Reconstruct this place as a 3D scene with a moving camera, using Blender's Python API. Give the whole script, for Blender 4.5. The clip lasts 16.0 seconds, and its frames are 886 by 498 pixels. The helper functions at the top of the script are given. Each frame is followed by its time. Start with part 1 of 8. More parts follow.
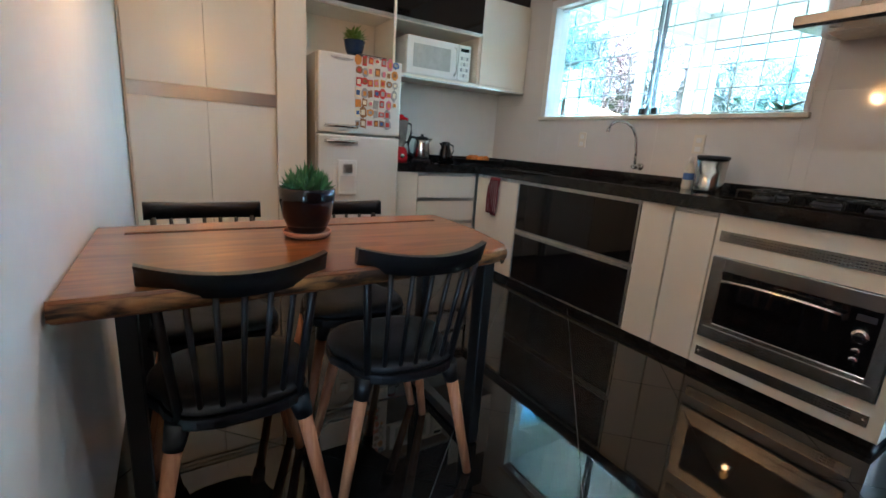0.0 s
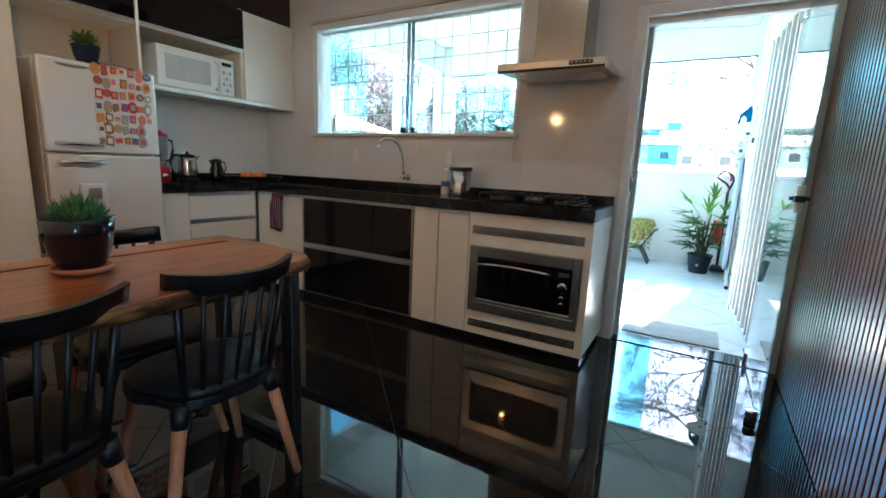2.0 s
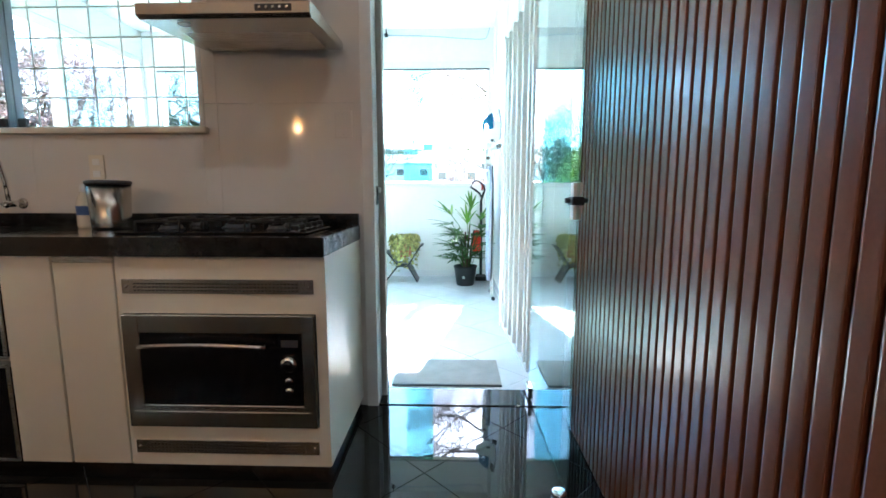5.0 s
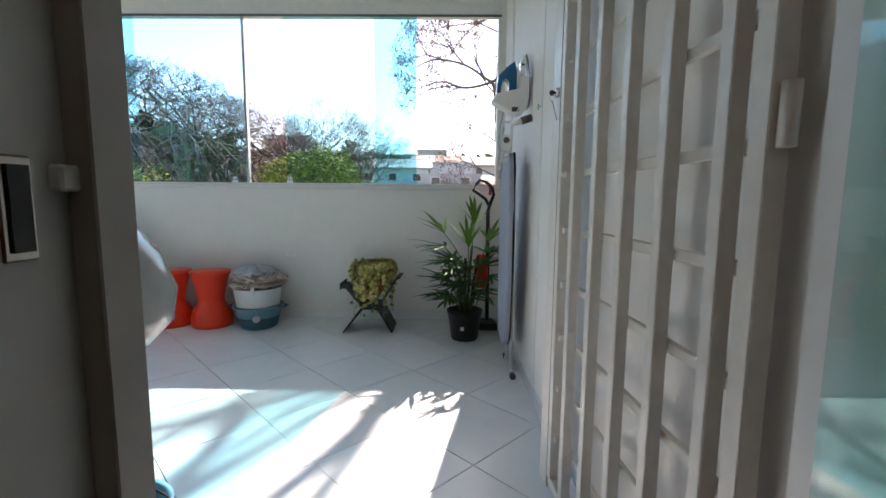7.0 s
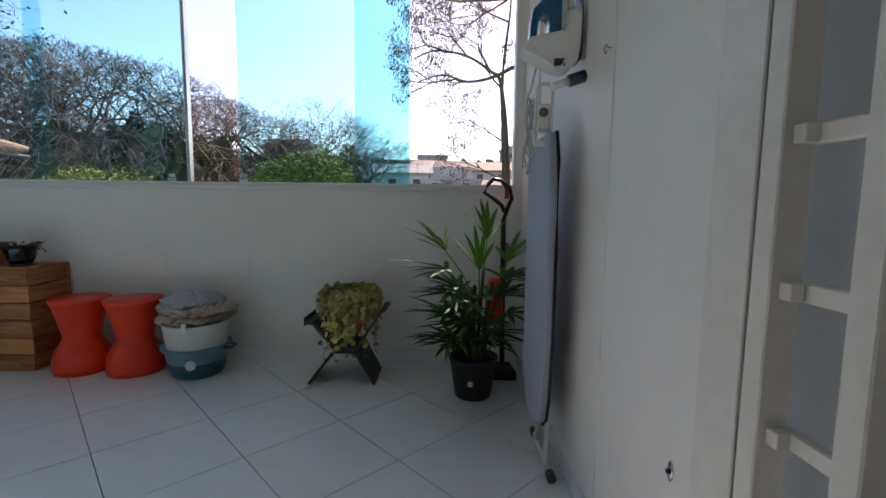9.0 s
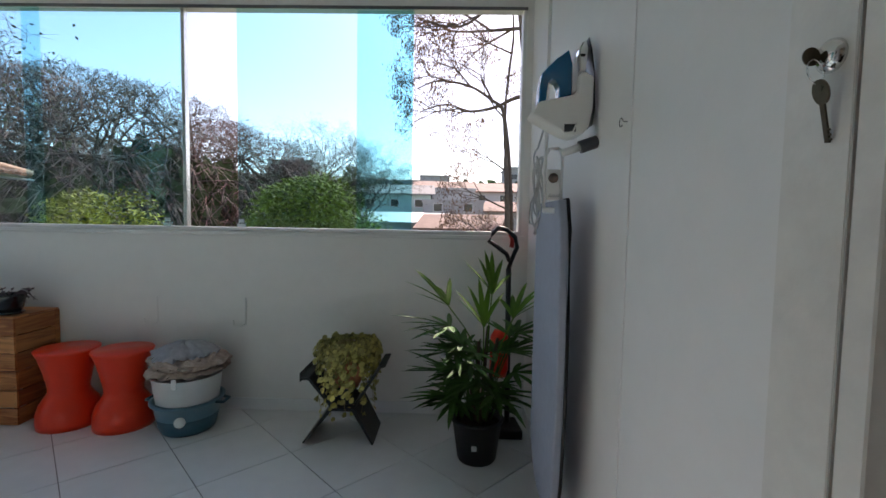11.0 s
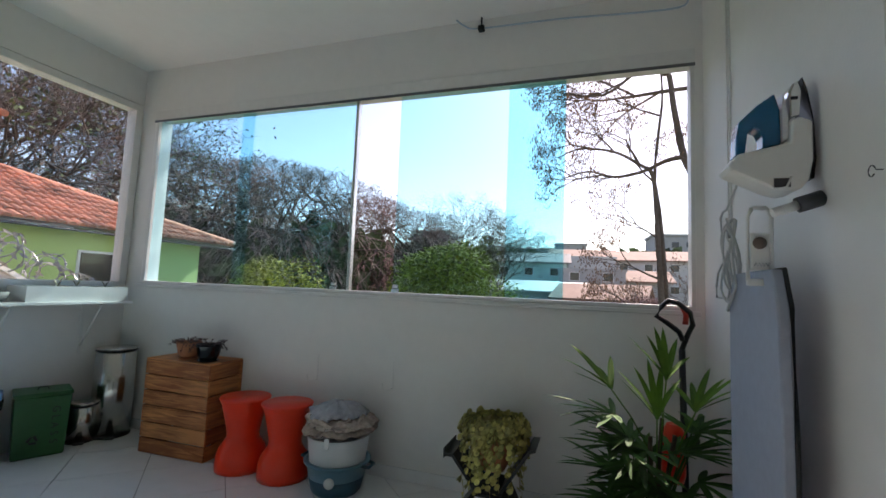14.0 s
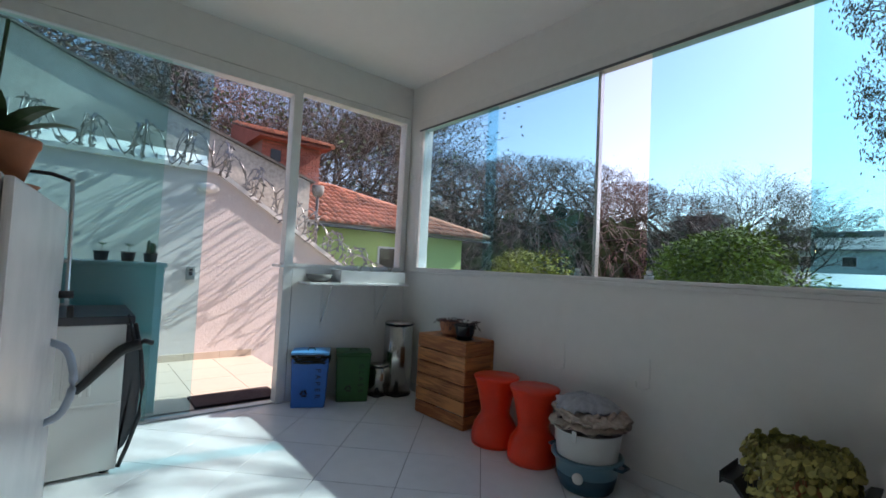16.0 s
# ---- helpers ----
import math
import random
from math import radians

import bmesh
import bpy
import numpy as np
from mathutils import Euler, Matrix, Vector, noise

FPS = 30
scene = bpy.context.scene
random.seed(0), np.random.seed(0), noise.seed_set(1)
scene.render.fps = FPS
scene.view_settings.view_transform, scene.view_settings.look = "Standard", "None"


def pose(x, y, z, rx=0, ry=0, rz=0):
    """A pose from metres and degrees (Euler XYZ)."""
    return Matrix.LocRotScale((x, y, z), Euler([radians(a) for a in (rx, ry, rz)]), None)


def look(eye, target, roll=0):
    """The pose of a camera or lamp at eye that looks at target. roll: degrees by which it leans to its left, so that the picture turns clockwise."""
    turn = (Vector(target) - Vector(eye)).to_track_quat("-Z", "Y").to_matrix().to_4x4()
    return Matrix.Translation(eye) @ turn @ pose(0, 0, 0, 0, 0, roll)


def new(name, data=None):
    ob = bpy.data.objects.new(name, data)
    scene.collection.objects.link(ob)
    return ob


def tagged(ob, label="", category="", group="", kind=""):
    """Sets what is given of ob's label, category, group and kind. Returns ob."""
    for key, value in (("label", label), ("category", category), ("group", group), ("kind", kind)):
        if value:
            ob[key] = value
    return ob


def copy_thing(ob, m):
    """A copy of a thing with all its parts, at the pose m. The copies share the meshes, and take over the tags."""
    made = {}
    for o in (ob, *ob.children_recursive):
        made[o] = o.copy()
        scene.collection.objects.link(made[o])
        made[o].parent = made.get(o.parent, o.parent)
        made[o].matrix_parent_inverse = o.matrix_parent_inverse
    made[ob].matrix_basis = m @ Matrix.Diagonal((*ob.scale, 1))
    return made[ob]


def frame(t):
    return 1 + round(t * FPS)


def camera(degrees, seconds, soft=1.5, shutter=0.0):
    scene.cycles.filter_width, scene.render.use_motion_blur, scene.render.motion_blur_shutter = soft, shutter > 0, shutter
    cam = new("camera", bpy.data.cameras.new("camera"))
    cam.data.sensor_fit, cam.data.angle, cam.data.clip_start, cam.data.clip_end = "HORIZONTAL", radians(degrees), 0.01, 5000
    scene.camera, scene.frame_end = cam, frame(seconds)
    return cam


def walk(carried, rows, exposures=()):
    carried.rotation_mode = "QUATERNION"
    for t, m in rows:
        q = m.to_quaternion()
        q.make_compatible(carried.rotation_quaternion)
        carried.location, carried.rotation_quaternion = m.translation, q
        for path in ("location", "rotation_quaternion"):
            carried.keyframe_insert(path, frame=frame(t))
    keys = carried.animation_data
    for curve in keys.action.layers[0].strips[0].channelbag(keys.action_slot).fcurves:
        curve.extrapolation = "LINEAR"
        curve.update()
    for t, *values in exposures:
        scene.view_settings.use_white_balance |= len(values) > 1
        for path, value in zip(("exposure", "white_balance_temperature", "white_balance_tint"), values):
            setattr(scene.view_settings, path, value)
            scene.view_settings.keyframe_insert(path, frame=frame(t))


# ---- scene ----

cam = camera(90.5, 16.0, soft=1.6)
PATH = [
    (0, (0.339, 0.157, 1.071), (-1.309, 1.188, 0.602), 4.0),
    (0.5, (0.355, 0.115, 1.067), (-1.153, 1.348, 0.617), 3.7),
    (1, (0.391, 0.083, 1.086), (-0.934, 1.514, 0.643), 3.3),
    (1.5, (0.419, 0.031, 1.087), (-0.741, 1.606, 0.669), 2.6),
    (2, (0.453, -0.031, 1.093), (-0.525, 1.675, 0.728), 2.5),
    (2.5, (0.475, -0.087, 1.109), (-0.311, 1.722, 0.777), 2.2),
    (3, (0.467, -0.103, 1.122), (-0.051, 1.803, 0.807), 1.7),
    (3.5, (0.438, -0.037, 1.087), (0.219, 1.931, 0.807), 1.3),
    (6, (0.436, 1.851, 1.05), (0.399, 3.835, 0.804), 0.2),
    (6.5, (0.438, 2.276, 1.049), (0.409, 4.262, 0.811), 0.6),
    (7, (0.424, 2.674, 1.049), (0.396, 4.661, 0.819), 0.5),
    (7.5, (0.412, 3.036, 1.045), (0.39, 5.023, 0.823), 0.6),
    (8, (0.406, 3.286, 1.037), (0.386, 5.275, 0.824), 0.6),
    (8.5, (0.406, 3.465, 1.03), (0.381, 5.454, 0.822), 0.6),
    (11, (0.395, 3.674, 1.215), (0.357, 5.67, 1.097), 1.0),
    (11.5, (0.38, 3.674, 1.239), (0.339, 5.674, 1.234), 1.0),
    (12, (0.372, 3.679, 1.249), (0.326, 5.676, 1.338), 1.0),
    (12.5, (0.371, 3.685, 1.251), (0.317, 5.678, 1.408), 1.1),
    (13, (0.348, 3.688, 1.234), (0.262, 5.677, 1.419), 1.2),
    (13.5, (0.306, 3.723, 1.22), (0.008, 5.692, 1.403), 1.7),
    (14, (0.287, 3.755, 1.215), (-0.346, 5.644, 1.388), 2.4),
    (14.5, (0.279, 3.788, 1.207), (-0.658, 5.547, 1.369), 2.8),
    (15, (0.285, 3.828, 1.201), (-0.893, 5.437, 1.349), 3.1),
    (15.5, (0.283, 3.878, 1.176), (-1.093, 5.323, 1.308), 2.8),
    (16, (0.251, 3.88, 1.173), (-1.284, 5.16, 1.26), 2.9),
]

walk(cam, [(t, look(eye, target, roll)) for t, eye, target, roll in PATH],
     exposures=((0, 4.65, 5300, 3), (1.5, 4.2, 5400, 3), (2.5, 4.55, 5450, 3), (3.5, 4.95, 5500, 3), (5.8, 3.45, 6000, 10), (6.5, 2.5, 6600, 17), (7.0, 1.8, 6900, 22),
                (8.0, 1.0, 6950, 24), (11.5, 1.2, 7100, 24), (13.5, 1.28, 7250, 24), (14.5, 0.9, 6900, 23), (16.0, 0.85, 6900, 27)))

# ---- light ----
SUN_AZ, SUN_EL = radians(10.7), radians(38.3)
world = bpy.data.worlds.new("world")
scene.world = world
world.use_nodes = True
wn = world.node_tree
sky = wn.nodes.new("ShaderNodeTexSky")
sky.sky_type = "NISHITA"
sky.sun_disc = False
sky.sun_elevation, sky.sun_rotation = SUN_EL, SUN_AZ
sky.air_density, sky.dust_density = 1.0, 0.6
wn.links.new(sky.outputs[0], wn.nodes["Background"].inputs[0])
wn.nodes["Background"].inputs[1].default_value = 0.13
sun = new("sun", bpy.data.lights.new("sun", "SUN"))
sun.data.energy, sun.data.angle, sun.data.color = 4.5, radians(0.5), (1, 0.95, 0.87)
to_sun = Vector((math.sin(SUN_AZ) * math.cos(SUN_EL), math.cos(SUN_AZ) * math.cos(SUN_EL), math.sin(SUN_EL)))
sun.matrix_world = look((0, 0, 20), Vector((0, 0, 20)) - to_sun)


# ---- materials ----
def nodes_of(name):
    m = bpy.data.materials.new(name)
    m.use_nodes = True
    return m, m.node_tree, m.node_tree.nodes["Principled BSDF"]


def shift_by_object(n, l, mapping):
    """Each object takes its own stretch of the pattern."""
    info = n.new("ShaderNodeObjectInfo")
    sc = n.new("ShaderNodeVectorMath")
    sc.operation = "SCALE"
    sc.inputs[0].default_value = (31, 47, 59)
    l.new(info.outputs["Random"], sc.inputs["Scale"])
    l.new(sc.outputs[0], mapping.inputs["Location"])


def mat(name, color, rough=0.5, metal=0.0, vary=0.08, scale=6.0, bump=0.0, bump_scale=60.0, grain=(1, 1, 1),
        coat=0.0, island=0.0, objrand=0.0, spec=0.5, detail=4.0, rough_vary=0.08, trans=0.0):
    """A painted, stone, cloth or metal surface with two scales of variation."""
    m, nt, b = nodes_of(name)
    n, l = nt.nodes, nt.links
    co = n.new("ShaderNodeTexCoord")
    mp = n.new("ShaderNodeMapping")
    mp.inputs["Scale"].default_value = grain
    l.new(co.outputs["Object"], mp.inputs[0])
    if objrand:
        shift_by_object(n, l, mp)
    big = n.new("ShaderNodeTexNoise")
    big.inputs["Scale"].default_value, big.inputs["Detail"].default_value = scale * 0.25, 3
    small = n.new("ShaderNodeTexNoise")
    small.inputs["Scale"].default_value, small.inputs["Detail"].default_value = scale * 4, detail
    for t in (big, small):
        l.new(mp.outputs[0], t.inputs[0])
    add = n.new("ShaderNodeMath")
    add.operation = "ADD"
    l.new(big.outputs[0], add.inputs[0])
    l.new(small.outputs[0], add.inputs[1])
    rnd = add.outputs[0]
    if island or objrand:
        src = n.new("ShaderNodeNewGeometry") if island else n.new("ShaderNodeObjectInfo")
        mul = n.new("ShaderNodeMath")
        mul.operation = "MULTIPLY_ADD"
        l.new(src.outputs["Random Per Island" if island else "Random"], mul.inputs[0])
        mul.inputs[1].default_value = (island or objrand) * 4
        l.new(add.outputs[0], mul.inputs[2])
        sub = n.new("ShaderNodeMath")
        sub.operation = "SUBTRACT"
        l.new(mul.outputs[0], sub.inputs[0])
        sub.inputs[1].default_value = (island or objrand) * 2
        rnd = sub.outputs[0]
    rng = n.new("ShaderNodeMapRange")
    rng.inputs["From Min"].default_value, rng.inputs["From Max"].default_value = 0.5, 1.5
    rng.clamp = False
    rng.inputs["To Min"].default_value, rng.inputs["To Max"].default_value = 1 - vary * 2, 1 + vary * 2
    l.new(rnd, rng.inputs[0])
    sc = n.new("ShaderNodeVectorMath")
    sc.operation = "SCALE"
    sc.inputs[0].default_value = color[:3]
    l.new(rng.outputs[0], sc.inputs["Scale"])
    l.new(sc.outputs[0], b.inputs["Base Color"])
    rr = n.new("ShaderNodeMapRange")
    rr.inputs["To Min"].default_value = max(0.02, rough - rough_vary)
    rr.inputs["To Max"].default_value = min(1, rough + rough_vary)
    l.new(small.outputs[0], rr.inputs[0])
    l.new(rr.outputs[0], b.inputs["Roughness"])
    b.inputs["Metallic"].default_value = metal
    b.inputs["Coat Weight"].default_value = coat
    b.inputs["Coat Roughness"].default_value = 0.08
    b.inputs["Specular IOR Level"].default_value = spec
    if trans:
        b.inputs["Transmission Weight"].default_value = trans
    if bump:
        t = n.new("ShaderNodeTexNoise")
        t.inputs["Scale"].default_value, t.inputs["Detail"].default_value = bump_scale, 5
        l.new(mp.outputs[0], t.inputs[0])
        bp = n.new("ShaderNodeBump")
        bp.inputs["Strength"].default_value, bp.inputs["Distance"].default_value = min(1, bump), 0.004
        l.new(t.outputs[0], bp.inputs["Height"])
        l.new(bp.outputs[0], b.inputs["Normal"])
    return m


def wood(name, dark, light, rough=0.35, grain=(1, 12, 12), scale=3.0, coat=0.0, objrand=0.0, bump=0.15, island=0.0):
    """Wood with long streaks along the axis whose grain is 1."""
    m, nt, b = nodes_of(name)
    n, l = nt.nodes, nt.links
    co = n.new("ShaderNodeTexCoord")
    mp = n.new("ShaderNodeMapping")
    mp.inputs["Scale"].default_value = grain
    l.new(co.outputs["Object"], mp.inputs[0])
    if objrand:
        shift_by_object(n, l, mp)
    t = n.new("ShaderNodeTexNoise")
    t.inputs["Scale"].default_value, t.inputs["Detail"].default_value, t.inputs["Distortion"].default_value = scale, 8, 0.9
    l.new(mp.outputs[0], t.inputs[0])
    t2 = n.new("ShaderNodeTexNoise")
    t2.inputs["Scale"].default_value = scale * 0.4
    l.new(co.outputs["Object"], t2.inputs[0])
    add = n.new("ShaderNodeMath")
    add.operation = "ADD"
    l.new(t.outputs[0], add.inputs[0])
    l.new(t2.outputs[0], add.inputs[1])
    last = add.outputs[0]
    if objrand or island:
        src = n.new("ShaderNodeNewGeometry") if island else n.new("ShaderNodeObjectInfo")
        mul = n.new("ShaderNodeMath")
        mul.operation = "MULTIPLY_ADD"
        l.new(src.outputs["Random Per Island" if island else "Random"], mul.inputs[0])
        mul.inputs[1].default_value = objrand or island
        l.new(last, mul.inputs[2])
        last = mul.outputs[0]
    ramp = n.new("ShaderNodeValToRGB")
    div = n.new("ShaderNodeMath")
    div.operation = "DIVIDE"
    l.new(last, div.inputs[0])
    div.inputs[1].default_value = 2 + (objrand or island)
    ramp.color_ramp.elements[0].position, ramp.color_ramp.elements[0].color = 0.43, (*dark, 1)
    ramp.color_ramp.elements[1].position, ramp.color_ramp.elements[1].color = 0.575, (*light, 1)
    l.new(div.outputs[0], ramp.inputs[0])
    l.new(ramp.outputs[0], b.inputs["Base Color"])
    b.inputs["Roughness"].default_value = rough
    b.inputs["Coat Weight"].default_value = coat
    bp = n.new("ShaderNodeBump")
    bp.inputs["Strength"].default_value, bp.inputs["Distance"].default_value = bump, 0.002
    l.new(t.outputs[0], bp.inputs["Height"])
    l.new(bp.outputs[0], b.inputs["Normal"])
    return m


def pane_mat(name, tint, ior=1.45, gloss=1.0):
    """Clear sheet glass: it lets light straight through and mirrors by Fresnel."""
    m, nt, b = nodes_of(name)
    n, l = nt.nodes, nt.links
    n.remove(b)
    tr = n.new("ShaderNodeBsdfTransparent")
    tr.inputs[0].default_value = (*tint, 1)
    gl = n.new("ShaderNodeBsdfGlossy")
    gl.inputs["Roughness"].default_value = 0.0
    lw = n.new("ShaderNodeLayerWeight")
    lw.inputs[0].default_value = 0.5
    pw = n.new("ShaderNodeMath")
    pw.operation = "POWER"
    pw.inputs[1].default_value = 3.3
    l.new(lw.outputs["Facing"], pw.inputs[0])
    mul = n.new("ShaderNodeMath")
    mul.operation = "MULTIPLY_ADD"
    mul.use_clamp = True
    f0 = ((ior - 1) / (ior + 1)) ** 2
    mul.inputs[1].default_value = (1 - f0) * gloss
    mul.inputs[2].default_value = f0
    l.new(pw.outputs[0], mul.inputs[0])
    mx = n.new("ShaderNodeMixShader")
    l.new(mul.outputs[0], mx.inputs[0])
    l.new(tr.outputs[0], mx.inputs[1])
    l.new(gl.outputs[0], mx.inputs[2])
    l.new(mx.outputs[0], n["Material Output"].inputs[0])
    return m


def glow(name, color, strength):
    m, nt, b = nodes_of(name)
    b.inputs["Emission Color"].default_value = (*color, 1)
    b.inputs["Emission Strength"].default_value = strength
    b.inputs["Base Color"].default_value = (*color, 1)
    return m


M_WALL = mat("wall paint", (0.80, 0.78, 0.75), 0.6, vary=0.02, scale=3, bump=0.12, bump_scale=90)
M_CEIL = mat("ceiling paint", (0.84, 0.83, 0.80), 0.7, vary=0.015, scale=3, bump=0.05)
M_WTILE = mat("glazed wall tile", (0.70, 0.66, 0.62), 0.07, vary=0.015, scale=2, rough_vary=0.03)
M_GROUT = mat("grout", (0.62, 0.59, 0.55), 0.8, vary=0.05)
M_GROUTD = mat("dark grout", (0.16, 0.16, 0.155), 0.6, vary=0.08)
M_GRANITE = mat("polished black granite", (0.010, 0.0095, 0.009), 0.022, vary=0.5, scale=60, rough_vary=0.004, objrand=0.02)
M_COUNTER = mat("black granite worktop", (0.014, 0.014, 0.014), 0.09, vary=0.5, scale=70, rough_vary=0.03)
M_TTILE = mat("white satin floor tile", (0.80, 0.80, 0.80), 0.22, vary=0.03, scale=2.5, rough_vary=0.08, objrand=0.01, bump=0.03)
M_TGROUT = mat("grey tile grout", (0.22, 0.21, 0.20), 0.8)
M_LAM = mat("cream laminate", (0.78, 0.71, 0.60), 0.26, vary=0.004, scale=1, rough_vary=0.01)
M_LAMEDGE = mat("beige laminate edge", (0.55, 0.45, 0.34), 0.4, vary=0.04)
M_ALU = mat("brushed aluminium", (0.62, 0.61, 0.59), 0.28, 1.0, vary=0.05, grain=(1, 40, 40))
M_STEEL = mat("brushed stainless steel", (0.58, 0.56, 0.53), 0.26, 1.0, vary=0.015, scale=8, grain=(1, 30, 30), rough_vary=0.015)
M_STEELV = mat("brushed steel upright", (0.52, 0.50, 0.47), 0.20, 1.0, vary=0.06, scale=8, grain=(30, 30, 1), rough_vary=0.08)
M_CHROME = mat("chrome", (0.75, 0.75, 0.75), 0.08, 1.0, vary=0.02, rough_vary=0.04)
M_BGLASS = mat("black lacquered glass", (0.004, 0.004, 0.005), 0.035, vary=0.1, rough_vary=0.01)
M_BPLAS = mat("black plastic", (0.006, 0.0065, 0.008), 0.42, vary=0.1, bump=0.04, bump_scale=200)
M_DKGREY = mat("dark grey plastic", (0.05, 0.052, 0.06), 0.35, vary=0.08)
M_BLEATHER = mat("black leatherette", (0.007, 0.0075, 0.008), 0.5, vary=0.15, bump=0.25, bump_scale=160)
M_BMETAL = mat("black painted steel", (0.012, 0.012, 0.012), 0.4, vary=0.12, bump=0.05)
M_FRIDGE = mat("white appliance enamel", (0.72, 0.70, 0.66), 0.22, vary=0.006, scale=2, bump=0.05, bump_scale=250)
M_WPLAS = mat("white plastic", (0.78, 0.77, 0.74), 0.35, vary=0.02)
M_WMETAL = mat("white painted metal", (0.76, 0.745, 0.72), 0.35, vary=0.04, scale=5, bump=0.05)
M_GATE = mat("cream painted gate steel", (0.74, 0.71, 0.66), 0.42, vary=0.06, scale=8, bump=0.12, bump_scale=70)
M_FRAMEG = mat("grey frame paint", (0.40, 0.375, 0.34), 0.45, vary=0.05, bump=0.08)
M_TABLE = wood("varnished honey wood", (0.15, 0.042, 0.009), (0.34, 0.118, 0.026), 0.28, grain=(9, 0.8, 9), scale=3.2, coat=0.4, bump=0.15)
M_EDGE = wood("rough live edge", (0.030, 0.012, 0.004), (0.36, 0.16, 0.05), 0.5, grain=(5, 2, 9), scale=6, bump=0.6)
M_LEGWOOD = wood("pale beech", (0.42, 0.16, 0.065), (0.58, 0.26, 0.12), 0.45, grain=(14, 14, 1), scale=4)
M_REED = mat("varnished red-brown reeded wood", (0.18, 0.052, 0.023), 0.30, vary=0.10, scale=34, rough_vary=0.03, coat=0.15, objrand=0.03, detail=8)
M_REEDBACK = wood("dark wood backing", (0.012, 0.004, 0.002), (0.030, 0.010, 0.006), 0.4, grain=(20, 20, 1))
M_CRATE = wood("orange pine slat", (0.30, 0.085, 0.025), (0.66, 0.27, 0.09), 0.5, grain=(1, 1, 11), scale=5, objrand=0.25, bump=0.3)
M_GLASS = pane_mat("greenish door glass", (0.80, 0.94, 0.92), 1.6, 1.0)
M_PANE = pane_mat("pale blue window glass", (0.74, 0.93, 0.963), 1.35)
M_PANECLEAR = pane_mat("clear window glass", (0.97, 0.985, 0.985), 1.3)
M_TERRA = mat("terracotta", (0.46, 0.17, 0.08), 0.7, vary=0.1, bump=0.15)
M_ORANGE = mat("orange-red moulded plastic", (0.92, 0.045, 0.010), 0.32, vary=0.03)
M_SOIL = mat("potting soil", (0.035, 0.022, 0.014), 0.95, vary=0.3, scale=40, bump=0.8)
M_LAMP = glow("warm lamp", (1.0, 0.42, 0.10), 1.6)
M_BLACKPOT = mat("glossy black ceramic", (0.006, 0.006, 0.008), 0.08, vary=0.2)


# ---- helpers ----
def box(bm, x0, y0, z0, x1, y1, z1, bevel=0.0, seg=1):
    b = bm if not bevel else bmesh.new()
    vs = [b.verts.new((x, y, z)) for x in (x0, x1) for y in (y0, y1) for z in (z0, z1)]
    for f in ((0, 1, 3, 2), (4, 6, 7, 5), (0, 4, 5, 1), (2, 3, 7, 6), (0, 2, 6, 4), (1, 5, 7, 3)):
        b.faces.new([vs[i] for i in f])
    if bevel:
        bmesh.ops.bevel(b, geom=b.edges[:], offset=bevel, segments=seg, affect="EDGES", profile=0.7)
        merge(bm, b)
    return bm


def merge(bm, b, m=None):
    if m is not None:
        b.transform(m)
    table = {v: bm.verts.new(v.co) for v in b.verts}
    for f in b.faces:
        try:
            g = bm.faces.new([table[v] for v in f.verts])
            g.smooth = f.smooth
        except ValueError:
            pass
    b.free()


def bx(x0, y0, z0, x1, y1, z1, bevel=0.0, seg=1):
    return box(bmesh.new(), x0, y0, z0, x1, y1, z1, bevel, seg)


def lathe(profile, seg=24, bm=None, at=(0, 0, 0), cap=True):
    """A turned body about z from (radius, z) pairs."""
    bm = bm or bmesh.new()
    rings = []
    for r, z in profile:
        if r < 1e-5:
            rings.append([bm.verts.new((at[0], at[1], at[2] + z))])
        else:
            rings.append([bm.verts.new((at[0] + r * math.cos(a * math.tau / seg), at[1] + r * math.sin(a * math.tau / seg), at[2] + z)) for a in range(seg)])
    for a, b in zip(rings, rings[1:]):
        for i in range(seg):
            j = (i + 1) % seg
            q = [a[i % len(a)], a[j % len(a)], b[j % len(b)], b[i % len(b)]]
            q = list(dict.fromkeys(q))
            if len(q) > 2:
                bm.faces.new(q).smooth = True
    if cap:
        for ring, flip in ((rings[0], True), (rings[-1], False)):
            if len(ring) > 2:
                bm.faces.new(ring[::-1] if flip else ring)
    return bm


def tube(points, radius, seg=8, bm=None, closed=False, taper=None):
    """A round bar along points; taper: the radius at its end."""
    bm = bm or bmesh.new()
    pts = [Vector(p) for p in points]
    n = len(pts)
    rings = []
    up = Vector((0, 0, 1))
    for i, p in enumerate(pts):
        if closed:
            d = pts[(i + 1) % n] - pts[i - 1]
        else:
            d = pts[min(i + 1, n - 1)] - pts[max(i - 1, 0)]
        d.normalize()
        side = d.cross(up)
        if side.length < 0.05:
            side = d.cross(Vector((0, 1, 0)))
        side.normalize()
        top = side.cross(d).normalized()
        r = radius if taper is None else radius + (taper - radius) * i / (n - 1)
        rings.append([bm.verts.new(p + (side * math.cos(a * math.tau / seg) + top * math.sin(a * math.tau / seg)) * r) for a in range(seg)])
    for k in range(n if closed else n - 1):
        a, b = rings[k], rings[(k + 1) % n]
        for i in range(seg):
            bm.faces.new((a[i], a[(i + 1) % seg], b[(i + 1) % seg], b[i])).smooth = True
    if not closed:
        bm.faces.new(rings[0][::-1])
        bm.faces.new(rings[-1])
    return bm


